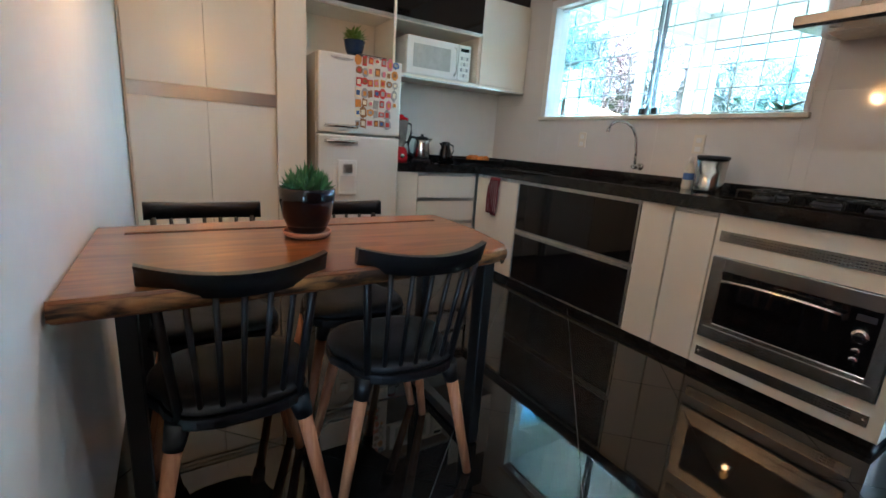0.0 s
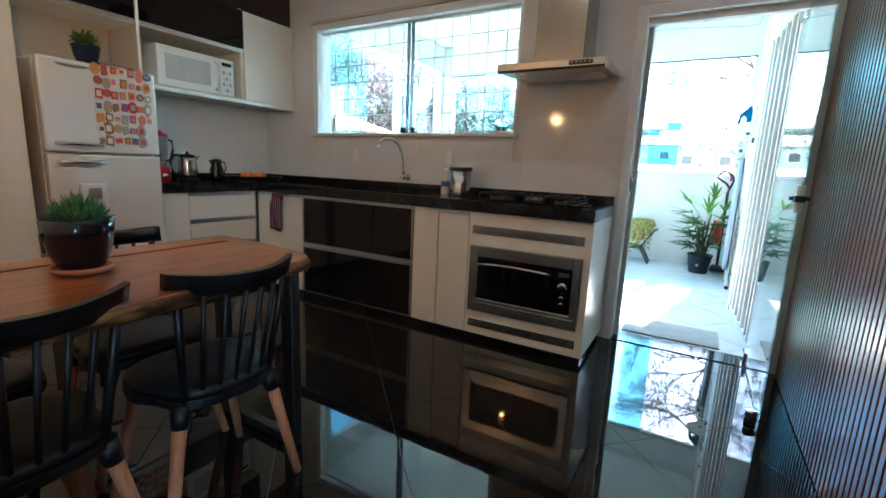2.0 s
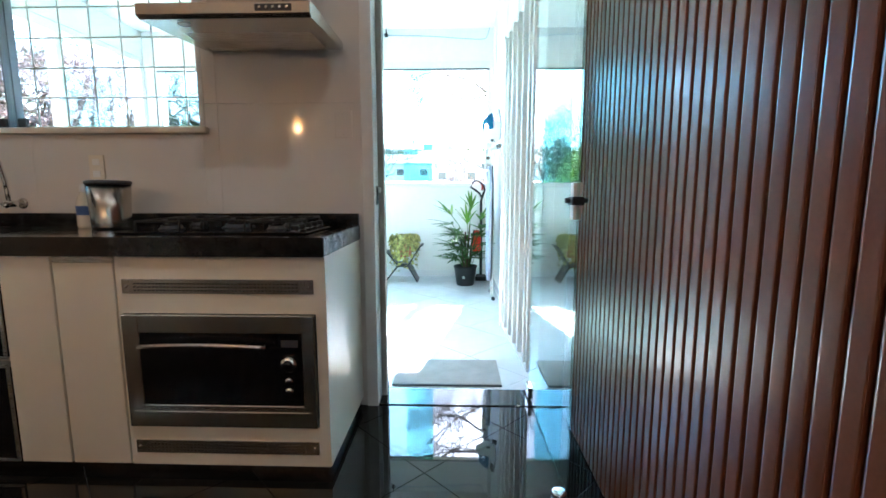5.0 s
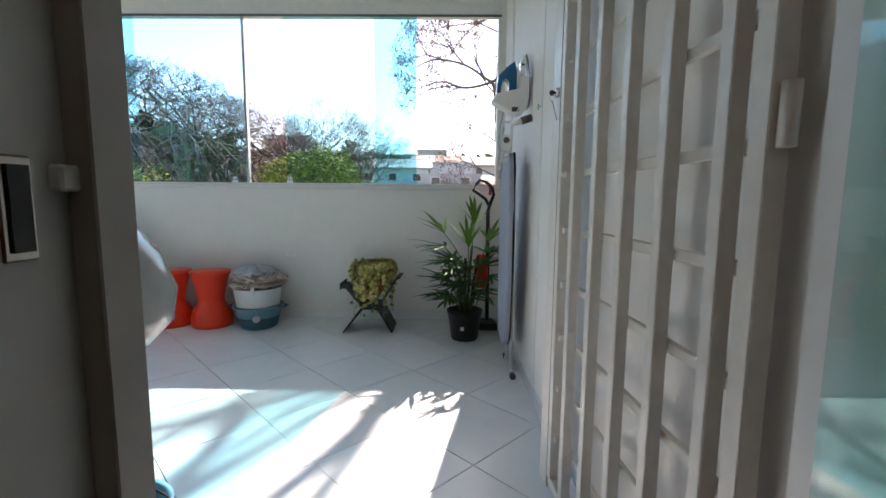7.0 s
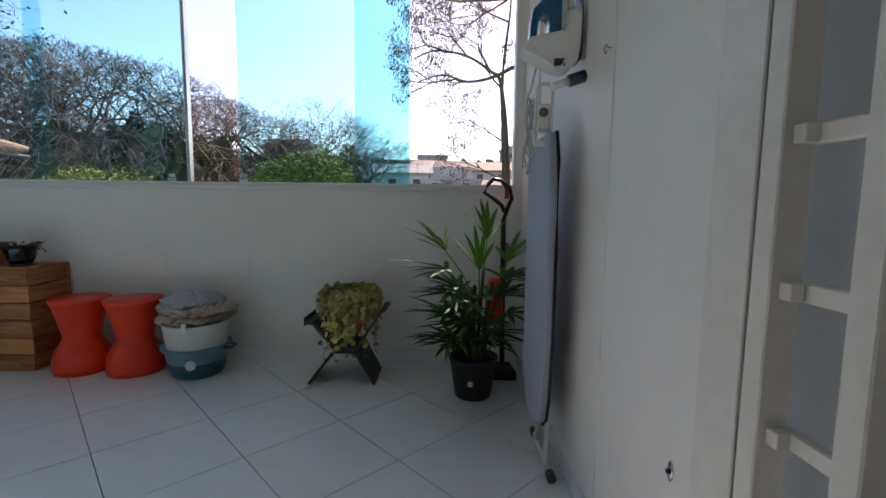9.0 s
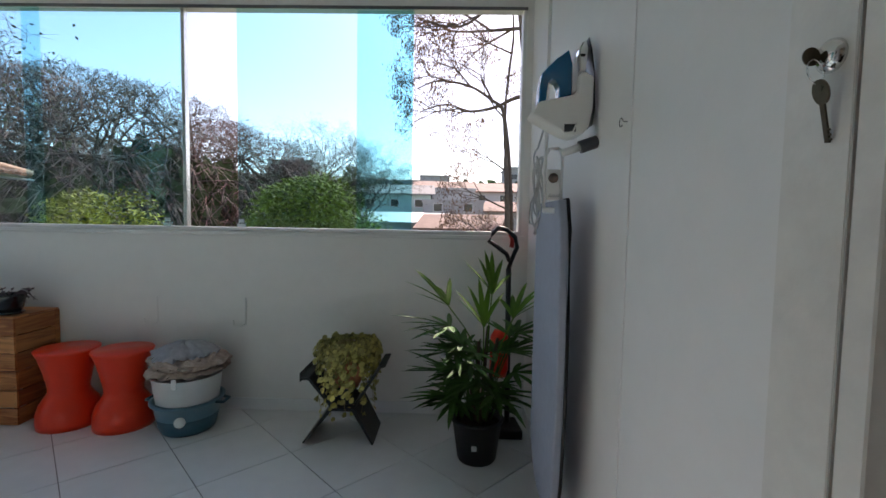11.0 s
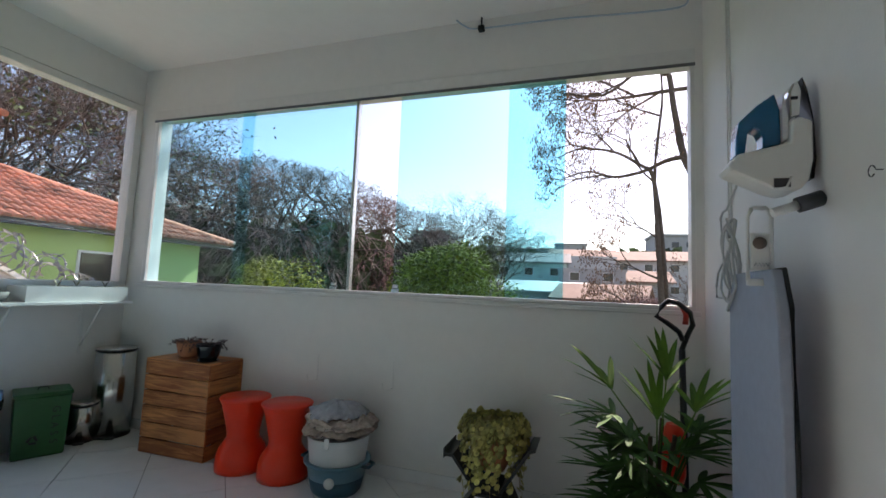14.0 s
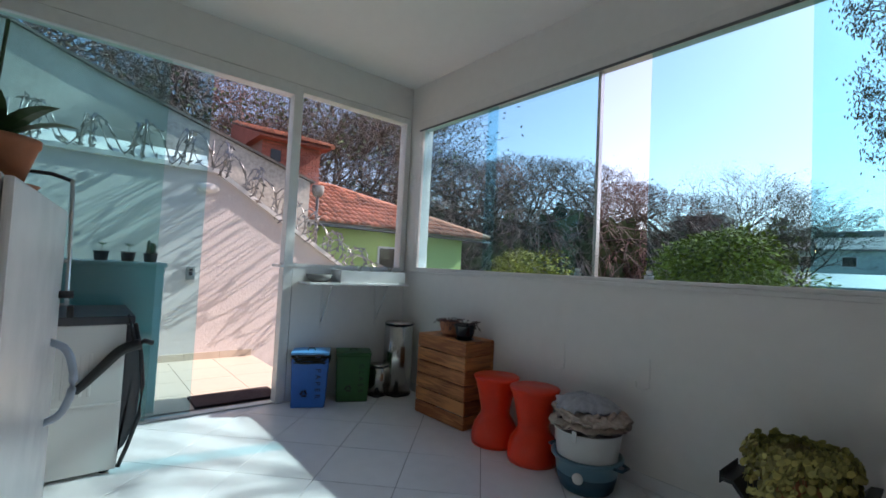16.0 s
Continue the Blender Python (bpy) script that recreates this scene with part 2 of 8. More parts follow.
def prism(points, z0, z1, bm=None, axis="z"):
    """A plate of the given outline between two heights, or along another axis."""
    bm = bm or bmesh.new()
    def at(p, h):
        return {"z": (p[0], p[1], h), "y": (p[0], h, p[1]), "x": (h, p[0], p[1])}[axis]
    lo = [bm.verts.new(at(p, z0)) for p in points]
    hi = [bm.verts.new(at(p, z1)) for p in points]
    bm.faces.new(lo[::-1])
    bm.faces.new(hi)
    for i in range(len(points)):
        j = (i + 1) % len(points)
        bm.faces.new((lo[i], lo[j], hi[j], hi[i]))
    return bm


def bevelled(bm, offset, seg=2, angle=0.6):
    bmesh.ops.recalc_face_normals(bm, faces=bm.faces[:])
    es = [e for e in bm.edges if len(e.link_faces) == 2 and e.calc_face_angle(0) > angle]
    bmesh.ops.bevel(bm, geom=es, offset=offset, segments=seg, affect="EDGES", profile=0.7)
    return bm


def obj(name, bm, material, fix=True):
    if fix:
        bmesh.ops.recalc_face_normals(bm, faces=bm.faces[:])
    me = bpy.data.meshes.new(name)
    bm.to_mesh(me)
    bm.free()
    me.materials.append(material)
    return new(name, me)


def part(name, bm, material, parent, label="", kind=""):
    ob = obj(name, bm, material)
    ob.parent = parent
    return tagged(ob, label=label, kind=kind)


def thing(name, label, category, at=(0, 0, 0), turn=0, group=""):
    ob = new(name)
    ob.empty_display_size = 0.1
    ob.matrix_basis = pose(*at, 0, 0, turn)
    return tagged(ob, label, category, group)


def structure(name, bm, material, label, category=""):
    return tagged(obj(name, bm, material), label, category, kind="structure")


def cut_rects(rects, hole):
    """Rectangles (a0, b0, a1, b1) without the hole."""
    out = []
    h0, k0, h1, k1 = hole
    for a0, b0, a1, b1 in rects:
        if h0 >= a1 or h1 <= a0 or k0 >= b1 or k1 <= b0:
            out.append((a0, b0, a1, b1))
            continue
        if h0 > a0: out.append((a0, b0, h0, b1))
        if h1 < a1: out.append((h1, b0, a1, b1))
        m0, m1 = max(a0, h0), min(a1, h1)
        if k0 > b0: out.append((m0, b0, m1, k0))
        if k1 < b1: out.append((m0, k1, m1, b1))
    return out


def clip_poly(poly, x0, y0, x1, y1):
    for ax, lim, sign in ((0, x0, 1), (0, x1, -1), (1, y0, 1), (1, y1, -1)):
        out = []
        for i, p in enumerate(poly):
            q = poly[(i + 1) % len(poly)]
            dp, dq = (p[ax] - lim) * sign, (q[ax] - lim) * sign
            if dp >= 0: out.append(p)
            if dp * dq < 0:
                t = dp / (dp - dq)
                out.append((p[0] + (q[0] - p[0]) * t, p[1] + (q[1] - p[1]) * t))
        poly = out
        if len(poly) < 3:
            return []
    return poly


# ---- plan (metres) ----
YW, YT = 3.0, 3.17          # kitchen and terrace faces of the wall with the door
XL, XR = -3.37, 0.99        # kitchen side walls
TL, TR, TY = -3.37, 0.87, 6.41
KH, TH = 2.75, 2.97


# ---- structure ----
def wall_y(name, x0, x1, z0, z1, ya, yb, holes, material, label):
    bm = bmesh.new()
    rects = [(x0, z0, x1, z1)]
    for h in holes:
        rects = [q for r in [rects] for q in cut_rects(r, h)]
    for a0, b0, a1, b1 in rects:
        box(bm, a0, ya, b0, a1, yb, b1)
    bmesh.ops.remove_doubles(bm, verts=bm.verts[:], dist=0.0005)
    return structure(name, bm, material, label, "wall")


DOOR = (0.035, 0.0, 0.855, 2.045)
WIN = (-2.68, 1.355, -0.735, 2.255)
wall_mid = wall_y("wall_middle", XL - 0.2, XR + 0.2, -0.02, TH + 0.2, YW + 0.012, YT, [DOOR, WIN], M_WALL,
                  "plastered wall between kitchen and terrace with door and window openings")
backing = structure("tile_bedding", bmesh.new(), M_GROUT, "pale grout bed behind glazed kitchen wall tiles", "wall")
bm = bmesh.new()
for r in cut_rects(cut_rects([(XL, 0, XR, KH)], DOOR), WIN):
    box(bm, r[0], YW + 0.005, r[1], r[2], YW + 0.0119, r[3])
bm.to_mesh(backing.data)
wall_left = structure("wall_west", bx(XL - 0.15, -0.2, -0.02, XL, YW + 0.012, KH), M_WALL, "plain white plastered kitchen side wall", "wall")
wall_left2 = structure("wall_south", bx(XL - 0.15, -0.19, -0.02, -0.12, -0.05, KH), M_WALL, "white painted kitchen wall beside the dining table", "wall")
structure("wall_far_side", bx(XR + 0.04, -0.05, -0.02, XR + 0.19, YW + 0.012, KH), M_WALL, "plain wall behind the reeded wooden cladding", "wall")
structure("ceiling_living", bx(-0.8, -4.2, KH, 3.3, -0.2, KH + 0.15), M_CEIL, "flat white ceiling of the room behind the kitchen", "ceiling")
structure("wall_living_back", bx(-0.8, -4.2, -0.02, 3.3, -4.05, KH), M_WALL, "white end wall of the room behind the kitchen", "wall")
structure("wall_living_side", bx(-0.27, -4.05, -0.02, -0.12, -0.19, KH), M_WALL, "white side wall of the room behind the kitchen", "wall")
structure("wall_living_return", bx(XR + 0.04, -0.2, -0.02, 3.3, -0.0501, KH), M_WALL, "white return wall beside the reeded panel", "wall")
lw = wall_x_window = bmesh.new()
for r in cut_rects([(-4.05, -0.02, -0.2, KH)], (-2.9, 1.1, -1.6, 2.1)):
    box(lw, 3.15, r[0], r[1], 3.3, r[2], r[3])
structure("wall_living_window", lw, M_WALL, "white wall with a wide window opening", "wall")
structure("floor_living", bx(-0.67, -4.2, -0.2, 3.3, -0.2001, 0.0), M_GRANITE, "polished black granite floor of the room behind", "floor")
day = new("window_daylight", bpy.data.lights.new("window_daylight", "AREA"))
day.data.shape, day.data.size, day.data.size_y, day.data.energy, day.data.color = "RECTANGLE", 1.2, 0.9, 0.9, (0.82, 0.93, 1.0)
day.matrix_world = look((3.14, -2.25, 1.6), (0, -2.25, 1.6))
structure("ceiling", bx(XL - 0.15, -0.2, KH, XR + 0.2, YW + 0.012, KH + 0.15), M_CEIL, "flat white kitchen ceiling", "ceiling")
structure("ceiling_terrace", bx(TL - 0.2, YT, TH, TR + 0.2, TY + 0.2, TH + 0.15), M_CEIL, "flat white ceiling over the covered terrace", "ceiling")
structure("wall_terrace_side", bx(TR, YT, -0.02, TR + 0.17, TY + 0.17, TH), M_WALL, "off-white painted terrace side wall with hairline marks", "wall")
# far wall: parapet, beam and the strip at each end
FW = (-3.21, 1.145, 0.83, 2.60)
wall_y("wall_terrace_far", TL - 0.17, TR, -0.02, TH, TY, TY + 0.15, [FW], M_WALL, "white parapet wall under the terrace sliding window")
# left side: low wall, beam, door opening
bm = bmesh.new()
box(bm, TL - 0.15, 5.28, -0.02, TL, TY, 1.12)
box(bm, TL - 0.15, YT, 2.66, TL, TY, TH)
box(bm, TL - 0.15, YT, -0.02, TL, YT + 0.12, 2.66)
structure("wall_terrace_left", bm, M_WALL, "low white side wall and beam of the terrace", "wall")
structure("floor", bx(XL - 0.15, -0.2, -0.2, XR + 0.15, YT, -0.008), M_GROUTD, "dark joint bed under the polished kitchen floor", "floor")
structure("floor_terrace", bx(TL - 0.15, YT, -0.2, TR + 0.05, TY, -0.006), M_TGROUT, "grey joint bed under the white terrace tiles", "floor")

# ---- window to the far view ----
M_FDARK = mat("dark aluminium", (0.16, 0.165, 0.18), 0.4, 0.6, vary=0.05)
def far_window():
    w = tagged(new("window_2"), "wide terrace window with pale blue sliding panes in white aluminium", "window", kind="structure")
    x0, z0, x1, z1 = FW
    part("window_sill", bx(x0 - 0.02, TY - 0.02, z0 - 0.028, x1 + 0.02, TY + 0.17, z0 - 0.002, 0.004), M_WMETAL, w, "pale stone window sill")
    bm = bmesh.new()
    box(bm, x0, TY - 0.006, z0, x1, TY + 0.09, z0 + 0.022, 0.002)
    box(bm, x0, TY - 0.012, z1 - 0.085, x1, TY + 0.09, z1, 0.002)
    box(bm, x0, TY, z0 + 0.022, x0 + 0.035, TY + 0.09, z1 - 0.085, 0.002)
    box(bm, x1 - 0.022, TY, z0 + 0.022, x1, TY + 0.09, z1 - 0.085, 0.002)
    part("window_frame", bm, M_WMETAL, w)
    part("head_rail", bx(x0, TY - 0.016, z1 - 0.103, x1, TY - 0.0125, z1 - 0.084, 0.001), M_FDARK, w, "dark grey aluminium head rail")
    part("mullion", bx(-1.30, TY + 0.012, z0 + 0.02, -1.278, TY + 0.055, z1 - 0.085, 0.002), M_ALU, w, "slim grey aluminium mullion")
    for a, b, y in ((-3.17, -2.20, 0.022), (-2.33, -1.29, 0.042), (-0.954, 0.138, 0.022), (-0.211, 0.142, 0.042)):
        part("pane", bx(a, TY + y, z0 + 0.024, b, TY + y + 0.008, z1 - 0.087), M_PANE, w)
    for x in (-1.40, -0.93):
        bm = bx(x - 0.028, TY + 0.004, z0 + 0.02, x + 0.028, TY + 0.02, z0 + 0.045, 0.003)
        box(bm, x - 0.022, TY + 0.006, z0 + 0.045, x + 0.022, TY + 0.018, z0 + 0.075, 0.006)
        part("sash_stop", bm, M_CHROME, w, "small clear plastic sash stop")


far_window()


def side_glazing():
    w = tagged(new("window_3"), "fixed side pane and sliding glass door in white aluminium frames", "window", kind="structure")
    bm = bmesh.new()
    box(bm, TL - 0.10, 5.20, 0.0, TL + 0.005, 5.275, 2.655, 0.003)
    box(bm, TL - 0.10, 5.275, 1.12, TL + 0.005, 6.40, 1.15, 0.002)
    box(bm, TL - 0.10, 5.275, 2.60, TL + 0.005, 6.40, 2.655, 0.002)
    box(bm, TL - 0.10, 6.345, 1.15, TL + 0.005, 6.405, 2.60, 0.002)
    box(bm, TL - 0.10, YT + 0.12, 2.56, TL + 0.008, 5.20, 2.655, 0.003)
    box(bm, TL - 0.10, YT + 0.12, 0.0, TL - 0.02, 5.20, 0.012, 0.002)
    part("window_frame", bm, M_WMETAL, w)
    part("ledge", bx(TL - 0.17, 5.16, 1.115, TL + 0.015, 5.30, 1.135, 0.002), M_WMETAL, w)
    part("pane", bx(TL - 0.05, 5.275, 1.15, TL - 0.042, 6.345, 2.60), M_PANECLEAR, w, "clear fixed pane")
    part("pane", bx(TL - 0.04, YT + 0.13, 0.012, TL - 0.032, 4.32, 2.58), M_GLASS, w, "greenish sliding door pane")
    part("pane", bx(TL - 0.07, YT + 0.13, 0.012, TL - 0.062, 4.60, 2.58), M_PANE, w, "pale sliding door pane")


side_glazing()


def kitchen_window():
    w = tagged(new("window_1"), "kitchen window with white frame, two panes and outer steel grille", "window", kind="structure")
    x0, z0, x1, z1 = WIN
    bm = bmesh.new()
    box(bm, x0 - 0.035, YW - 0.012, z0, x0 + 0.02, YT - 0.03, z1 + 0.01, 0.002)
    box(bm, x1 - 0.02, YW - 0.004, z0, x1 + 0.004, YT - 0.03, z1 + 0.01, 0.002)
    box(bm, x0 - 0.035, YW - 0.014, z1 - 0.03, x1 + 0.01, YT - 0.03, z1 + 0.03, 0.003)
    box(bm, x0 + 0.02, YW + 0.05, z1 - 0.045, x1 - 0.02, YW + 0.09, z1 - 0.02, 0.002)
    part("window_frame", bm, M_WMETAL, w)
    part("blind_cassette", bx(x0 - 0.04, YW - 0.03, z1 + 0.03, x1 + 0.05, YW + 0.004, z1 + 0.06, 0.004), M_LAMEDGE, w, "beige roller blind rail above the window")
    part("window_sill", bx(x0 - 0.045, YW - 0.03, z0 - 0.03, x1 + 0.02, YT + 0.02, z0 - 0.002, 0.004), M_LAM, w, "cream stone window sill")
    xm = -1.70
    part("pane", bx(x0 + 0.02, YW + 0.06, z0, xm + 0.02, YW + 0.068, z1 - 0.045), M_PANECLEAR, w)
    part("pane", bx(xm - 0.02, YW + 0.078, z0, x1 - 0.02, YW + 0.086, z1 - 0.045), M_PANECLEAR, w)
    for x in (xm - 0.02, xm + 0.02):
        part("mullion", bx(x - 0.004, YW + 0.05, z0, x + 0.004, YW + 0.087, z1 - 0.045, 0.001), M_FDARK, w)
    for x in (xm - 0.045, xm + 0.055):
        part("latch", bx(x - 0.02, YW + 0.035, z0 + 0.008, x + 0.02, YW + 0.06, z0 + 0.05, 0.004), M_BMETAL, w, "black window latch")
    bm = bmesh.new()
    n = 13
    for i in range(n):
        x = x0 + 0.04 + (x1 - x0 - 0.08) * i / (n - 1)
        tube([(x, YT + 0.03, z0 - 0.02), (x, YT + 0.03, z1)], 0.0045, 6, bm)
    for k in range(7):
        z = z0 + 0.03 + 0.145 * k
        tube([(x0 - 0.02, YT + 0.022, z), (x1 + 0.02, YT + 0.022, z)], 0.0045, 6, bm)
    part("grille", bm, M_GATE, w, "painted steel rod grille")


kitchen_window()


def door_frame():
    d = tagged(new("door_1"), "white painted metal door frame with open greenish glass leaf", "door", kind="structure")
    x0, z0, x1, z1 = DOOR
    bm = bmesh.new()
    box(bm, x0 - 0.035, YW - 0.014, 0.0, x0 + 0.02, YT + 0.008, z1 + 0.04, 0.003)
    box(bm, x1 - 0.02, YW - 0.014, 0.0, x1 + 0.035, YT + 0.008, z1 + 0.04, 0.003)
    box(bm, x0 + 0.02, YW - 0.014, z1 - 0.02, x1 - 0.02, YT + 0.008, z1 + 0.04, 0.003)
    box(bm, x0 + 0.02, YW + 0.03, z1 - 0.06, x1 - 0.02, YW + 0.08, z1 - 0.02, 0.002)
    part("frame", bm, M_WMETAL, d)
    bm = bmesh.new()
    # inner stop in one even grey, darker than the white frame
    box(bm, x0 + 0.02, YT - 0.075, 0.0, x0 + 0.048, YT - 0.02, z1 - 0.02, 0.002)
    part("inner_stop", bm, M_FRAMEG, d, "grey inner door stop")
    part("strike_plate", bx(x0 + 0.02, YW + 0.024, 0.992, x0 + 0.026, YW + 0.056, 1.082, 0.002), M_STEELV, d, "worn steel strike plate")
    part("strike_recess", bx(x0 + 0.0262, YW + 0.031, 1.000, x0 + 0.0285, YW + 0.050, 1.074), M_BMETAL, d)
    part("catch", bx(x0 + 0.019, YW + 0.075, 1.052, x0 + 0.034, YT - 0.07, 1.077, 0.003), M_WMETAL, d)
    part("threshold", bx(x0 + 0.02, YW - 0.0, -0.006, x1 - 0.02, YT + 0.01, 0.006, 0.002), M_COUNTER, d, "black granite threshold")
    leaf = tagged(new("leaf"), "clear greenish tempered glass door leaf")
    leaf.parent = d
    part("glass", bx(0.815, 2.33, 0.012, 0.823, 3.12, 2.0, 0.0), M_GLASS, leaf)
    for z in (0.045, 1.97):
        part("hinge", bx(0.803, 3.05, z - 0.03, 0.834, 3.14, z + 0.03, 0.004), M_CHROME, leaf, "chrome pivot hinge")
    bm = bx(0.804, 2.335, 0.965, 0.834, 2.375, 1.085, 0.010, 2)
    part("lock", bm, M_WPLAS, leaf, "white and black door lock")
    bm = bx(0.800, 2.325, 1.012, 0.838, 2.385, 1.040, 0.005, 2)
    tube([(0.785, 2.36, 1.027), (0.855, 2.36, 1.027)], 0.009, 10, bm)
    part("knob", bm, M_BPLAS, leaf)


door_frame()

# ---- reeded cladding beside the glass leaf ----
clad = thing("reeded_panel", "glossy red-brown reeded wooden wall panel", "wall panel")
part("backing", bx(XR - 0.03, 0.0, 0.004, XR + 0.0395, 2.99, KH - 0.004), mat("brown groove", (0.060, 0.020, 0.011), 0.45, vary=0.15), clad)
y = 0.03
reed_mesh = None
while y < 2.94:
    if reed_mesh is None:
        bm = bx(-0.009, 0, 0.006, 0.0, 0.034, KH - 0.008, 0.004, 2)
        first = part("slat", bm, M_REED, clad)
        reed_mesh = first.data
        first.location = (XR - 0.030, y, 0)
    else:
        o = new("slat", reed_mesh)
        o.parent, o.location = clad, (XR - 0.030, y, 0)
    y += 0.0437


# ---- kitchen cabinets ----
def cabinet_unit(name, label, x0, x1, fronts, y=2.43, z0=0.045, z1=0.835, grp="kitchen base units"):
    """A base unit; fronts: (z low, z high, material, part name)."""
    c = thing(name, label, "kitchen cabinet", (x0, y, 0), group=grp)
    w = x1 - x0
    part("body", bx(0.001, 0.02, z0, w - 0.001, 0.55, z1 - 0.004), M_LAM, c)
    for a, b, m, nm, aluf in fronts:
        if nm == "drawer" or nm == "door":
            f = part(nm, bx(0.003, 0.0, a, w - 0.003, 0.0185, b - (0.022 if aluf else 0.0), 0.0015), m, c)
            if aluf:
                bm = bx(0.003, -0.004, b - 0.020, w - 0.003, 0.016, b - 0.013, 0.001)
                box(bm, 0.003, 0.004, b - 0.013, w - 0.003, 0.016, b - 0.004)
                box(bm, 0.003, -0.004, b - 0.005, w - 0.003, 0.016, b, 0.001)
                part("handle", bm, M_ALU, f, "recessed aluminium profile handle")
    return c


cabinet_unit("towel_cabinet", "cream laminate base unit with one door", -2.80, -2.262, [(0.05, 0.828, M_LAM, "door", True)])
c = cabinet_unit("drawer_cabinet", "wide base unit with two black glass drawers in aluminium", -2.258, -1.20,
                 [(0.455, 0.828, M_BGLASS, "drawer", True), (0.055, 0.435, M_BGLASS, "drawer", True)])
bm = bmesh.new()
for a, b in ((0.06, 0.43), (0.46, 0.82)):
    box(bm, 0.0, -0.0045, a - 0.012, 1.058, 0.0, a - 0.002)
    box(bm, 0.0, -0.0045, a, 0.012, 0.0, b)
    box(bm, 1.046, -0.0045, a, 1.058, 0.0, b)
part("trim", bm, M_ALU, c, "thin aluminium drawer frame")
cabinet_unit("filler_cabinet", "plain cream fixed panel unit", -1.198, -1.002, [(0.045, 0.832, M_LAM, "door", False)])
cabinet_unit("narrow_cabinet", "narrow cream unit with one tall door", -0.999, -0.775, [(0.045, 0.828, M_LAM, "door", True)])


def oven_unit():
    x0, y = -0.770, 2.43
    c = thing("oven_cabinet", "cream housing unit with slotted steel vents round a built-in oven", "kitchen cabinet", (x0, y, 0), group="kitchen base units")
    w = 0.750
    rects = [(0.0, 0.045, w, 0.832)]
    for h in ((0.015, 0.200, 0.712, 0.625),):
        rects = cut_rects(rects, h)
    for a0, b0, a1, b1 in rects:
        part("front_panel", bx(a0, 0.0, b0, a1, 0.02, b1), M_LAM, c)
    part("side_panel", bx(w - 0.02, 0.0202, 0.045, w, 0.565, 0.832), M_LAM, c)
    part("body", bx(0.002, 0.0202, 0.045, w - 0.022, 0.55, 0.19), M_LAM, c)
    for z in (0.697, 0.092):
        v = part("vent", bx(0.022, -0.004, z, 0.708, 0.0, z + 0.052, 0.001), M_STEEL, c, "slotted steel vent grille")
        bm = bmesh.new()
        for k in range(44):
            for j in range(3):
                box(bm, 0.065 + k * 0.0135, -0.0052, z + 0.010 + j * 0.012, 0.065 + k * 0.0135 + 0.0085, -0.0041, z + 0.0145 + j * 0.012)
        part("slot_grille", bm, M_BPLAS, v, kind="stuff")
        for xx in (0.038, 0.692):
            part("screw", lathe([(0.006, 0), (0.006, 0.002), (0.0, 0.003)], 10, None), M_CHROME, v).matrix_basis = pose(xx, -0.004, z + 0.026, 90)
    o = thing("oven", "built-in stainless steel electric oven with dark glass door and knobs", "oven", (x0 + 0.018, y, 0.203))
    W, H = 0.690, 0.419
    bm = bmesh.new()
    for r in cut_rects([(0, 0, W, H)], (0.06, 0.085, 0.645, 0.355)):
        box(bm, r[0], -0.018, r[1], r[2], 0.0, r[3], 0.002)
    part("frame", bm, M_STEEL, o)
    part("body", bx(0.01, 0.012, 0.01, W - 0.01, 0.45, H - 0.01), M_DKGREY, o)
    part("door_glass", bx(0.0605, -0.013, 0.086, 0.548, 0.010, 0.354), M_BGLASS, o, "dark tinted oven window")
    part("control_panel", bx(0.550, -0.013, 0.086, 0.6445, 0.010, 0.354), M_BGLASS, o, "black control panel")
    bm = tube([(0.075 + 0.455 * i / 12, -0.045 - 0.008 * math.sin(math.pi * i / 12), 0.325 - 0.012 + 0.010 * math.cos(math.pi * (i - 6) / 12)) for i in range(13)], 0.008, 8)
    for xx in (0.085, 0.520):
        tube([(xx, -0.045, 0.314), (xx, -0.013, 0.314)], 0.006, 6, bm)
    part("handle", bm, M_CHROME, o, "curved chrome door handle")
    for zz, r in ((0.245, 0.030), (0.183, 0.015), (0.145, 0.015)):
        k = part("knob", lathe([(r, 0), (r, 0.012), (r * 0.85, 0.018), (0, 0.018)], 20), M_CHROME, o, "round chrome control knob")
        k.matrix_basis = pose(0.598, -0.013, zz, 90)
        k2 = part("cap", lathe([(r * 0.62, 0.0), (r * 0.62, 0.003), (0, 0.003)], 16), M_BGLASS, k)
        k2.matrix_basis = pose(0, 0, 0.0185)
    part("display", bx(0.570, -0.0145, 0.305, 0.630, -0.0131, 0.330), M_DKGREY, o)
    part("lower_band", bx(0.02, -0.0215, 0.030, 0.67, -0.0182, 0.062, 0.001), M_STEEL, o)


oven_unit()

c = thing("corner_drawers", "cream base unit with three drawers beside the fridge", "kitchen cabinet", (-2.80, 1.62, 0), group="kitchen base units")
part("body", bx(-0.55, 0.02, 0.045, -0.022, 0.785, 0.831), M_LAM, c)
part("side_panel", bx(-0.55, 0.0, 0.045, 0.0, 0.0195, 0.831), M_LAM, c)
part("stile", bx(-0.0215, 0.02, 0.045, -0.001, 0.215, 0.831), M_LAM, c)
for z0, z1 in ((0.05, 0.42), (0.43, 0.62), (0.63, 0.825)):
    f = part("drawer", bx(-0.02, 0.22, z0, -0.001, 0.785, z1 - 0.022, 0.0015), M_LAM, c)
    bm = bx(-0.018, 0.22, z1 - 0.020, 0.004, 0.785, z1 - 0.013)
    box(bm, -0.018, 0.22, z1 - 0.005, 0.004, 0.785, z1)
    part("handle", bm, M_ALU, f, "recessed aluminium profile handle")

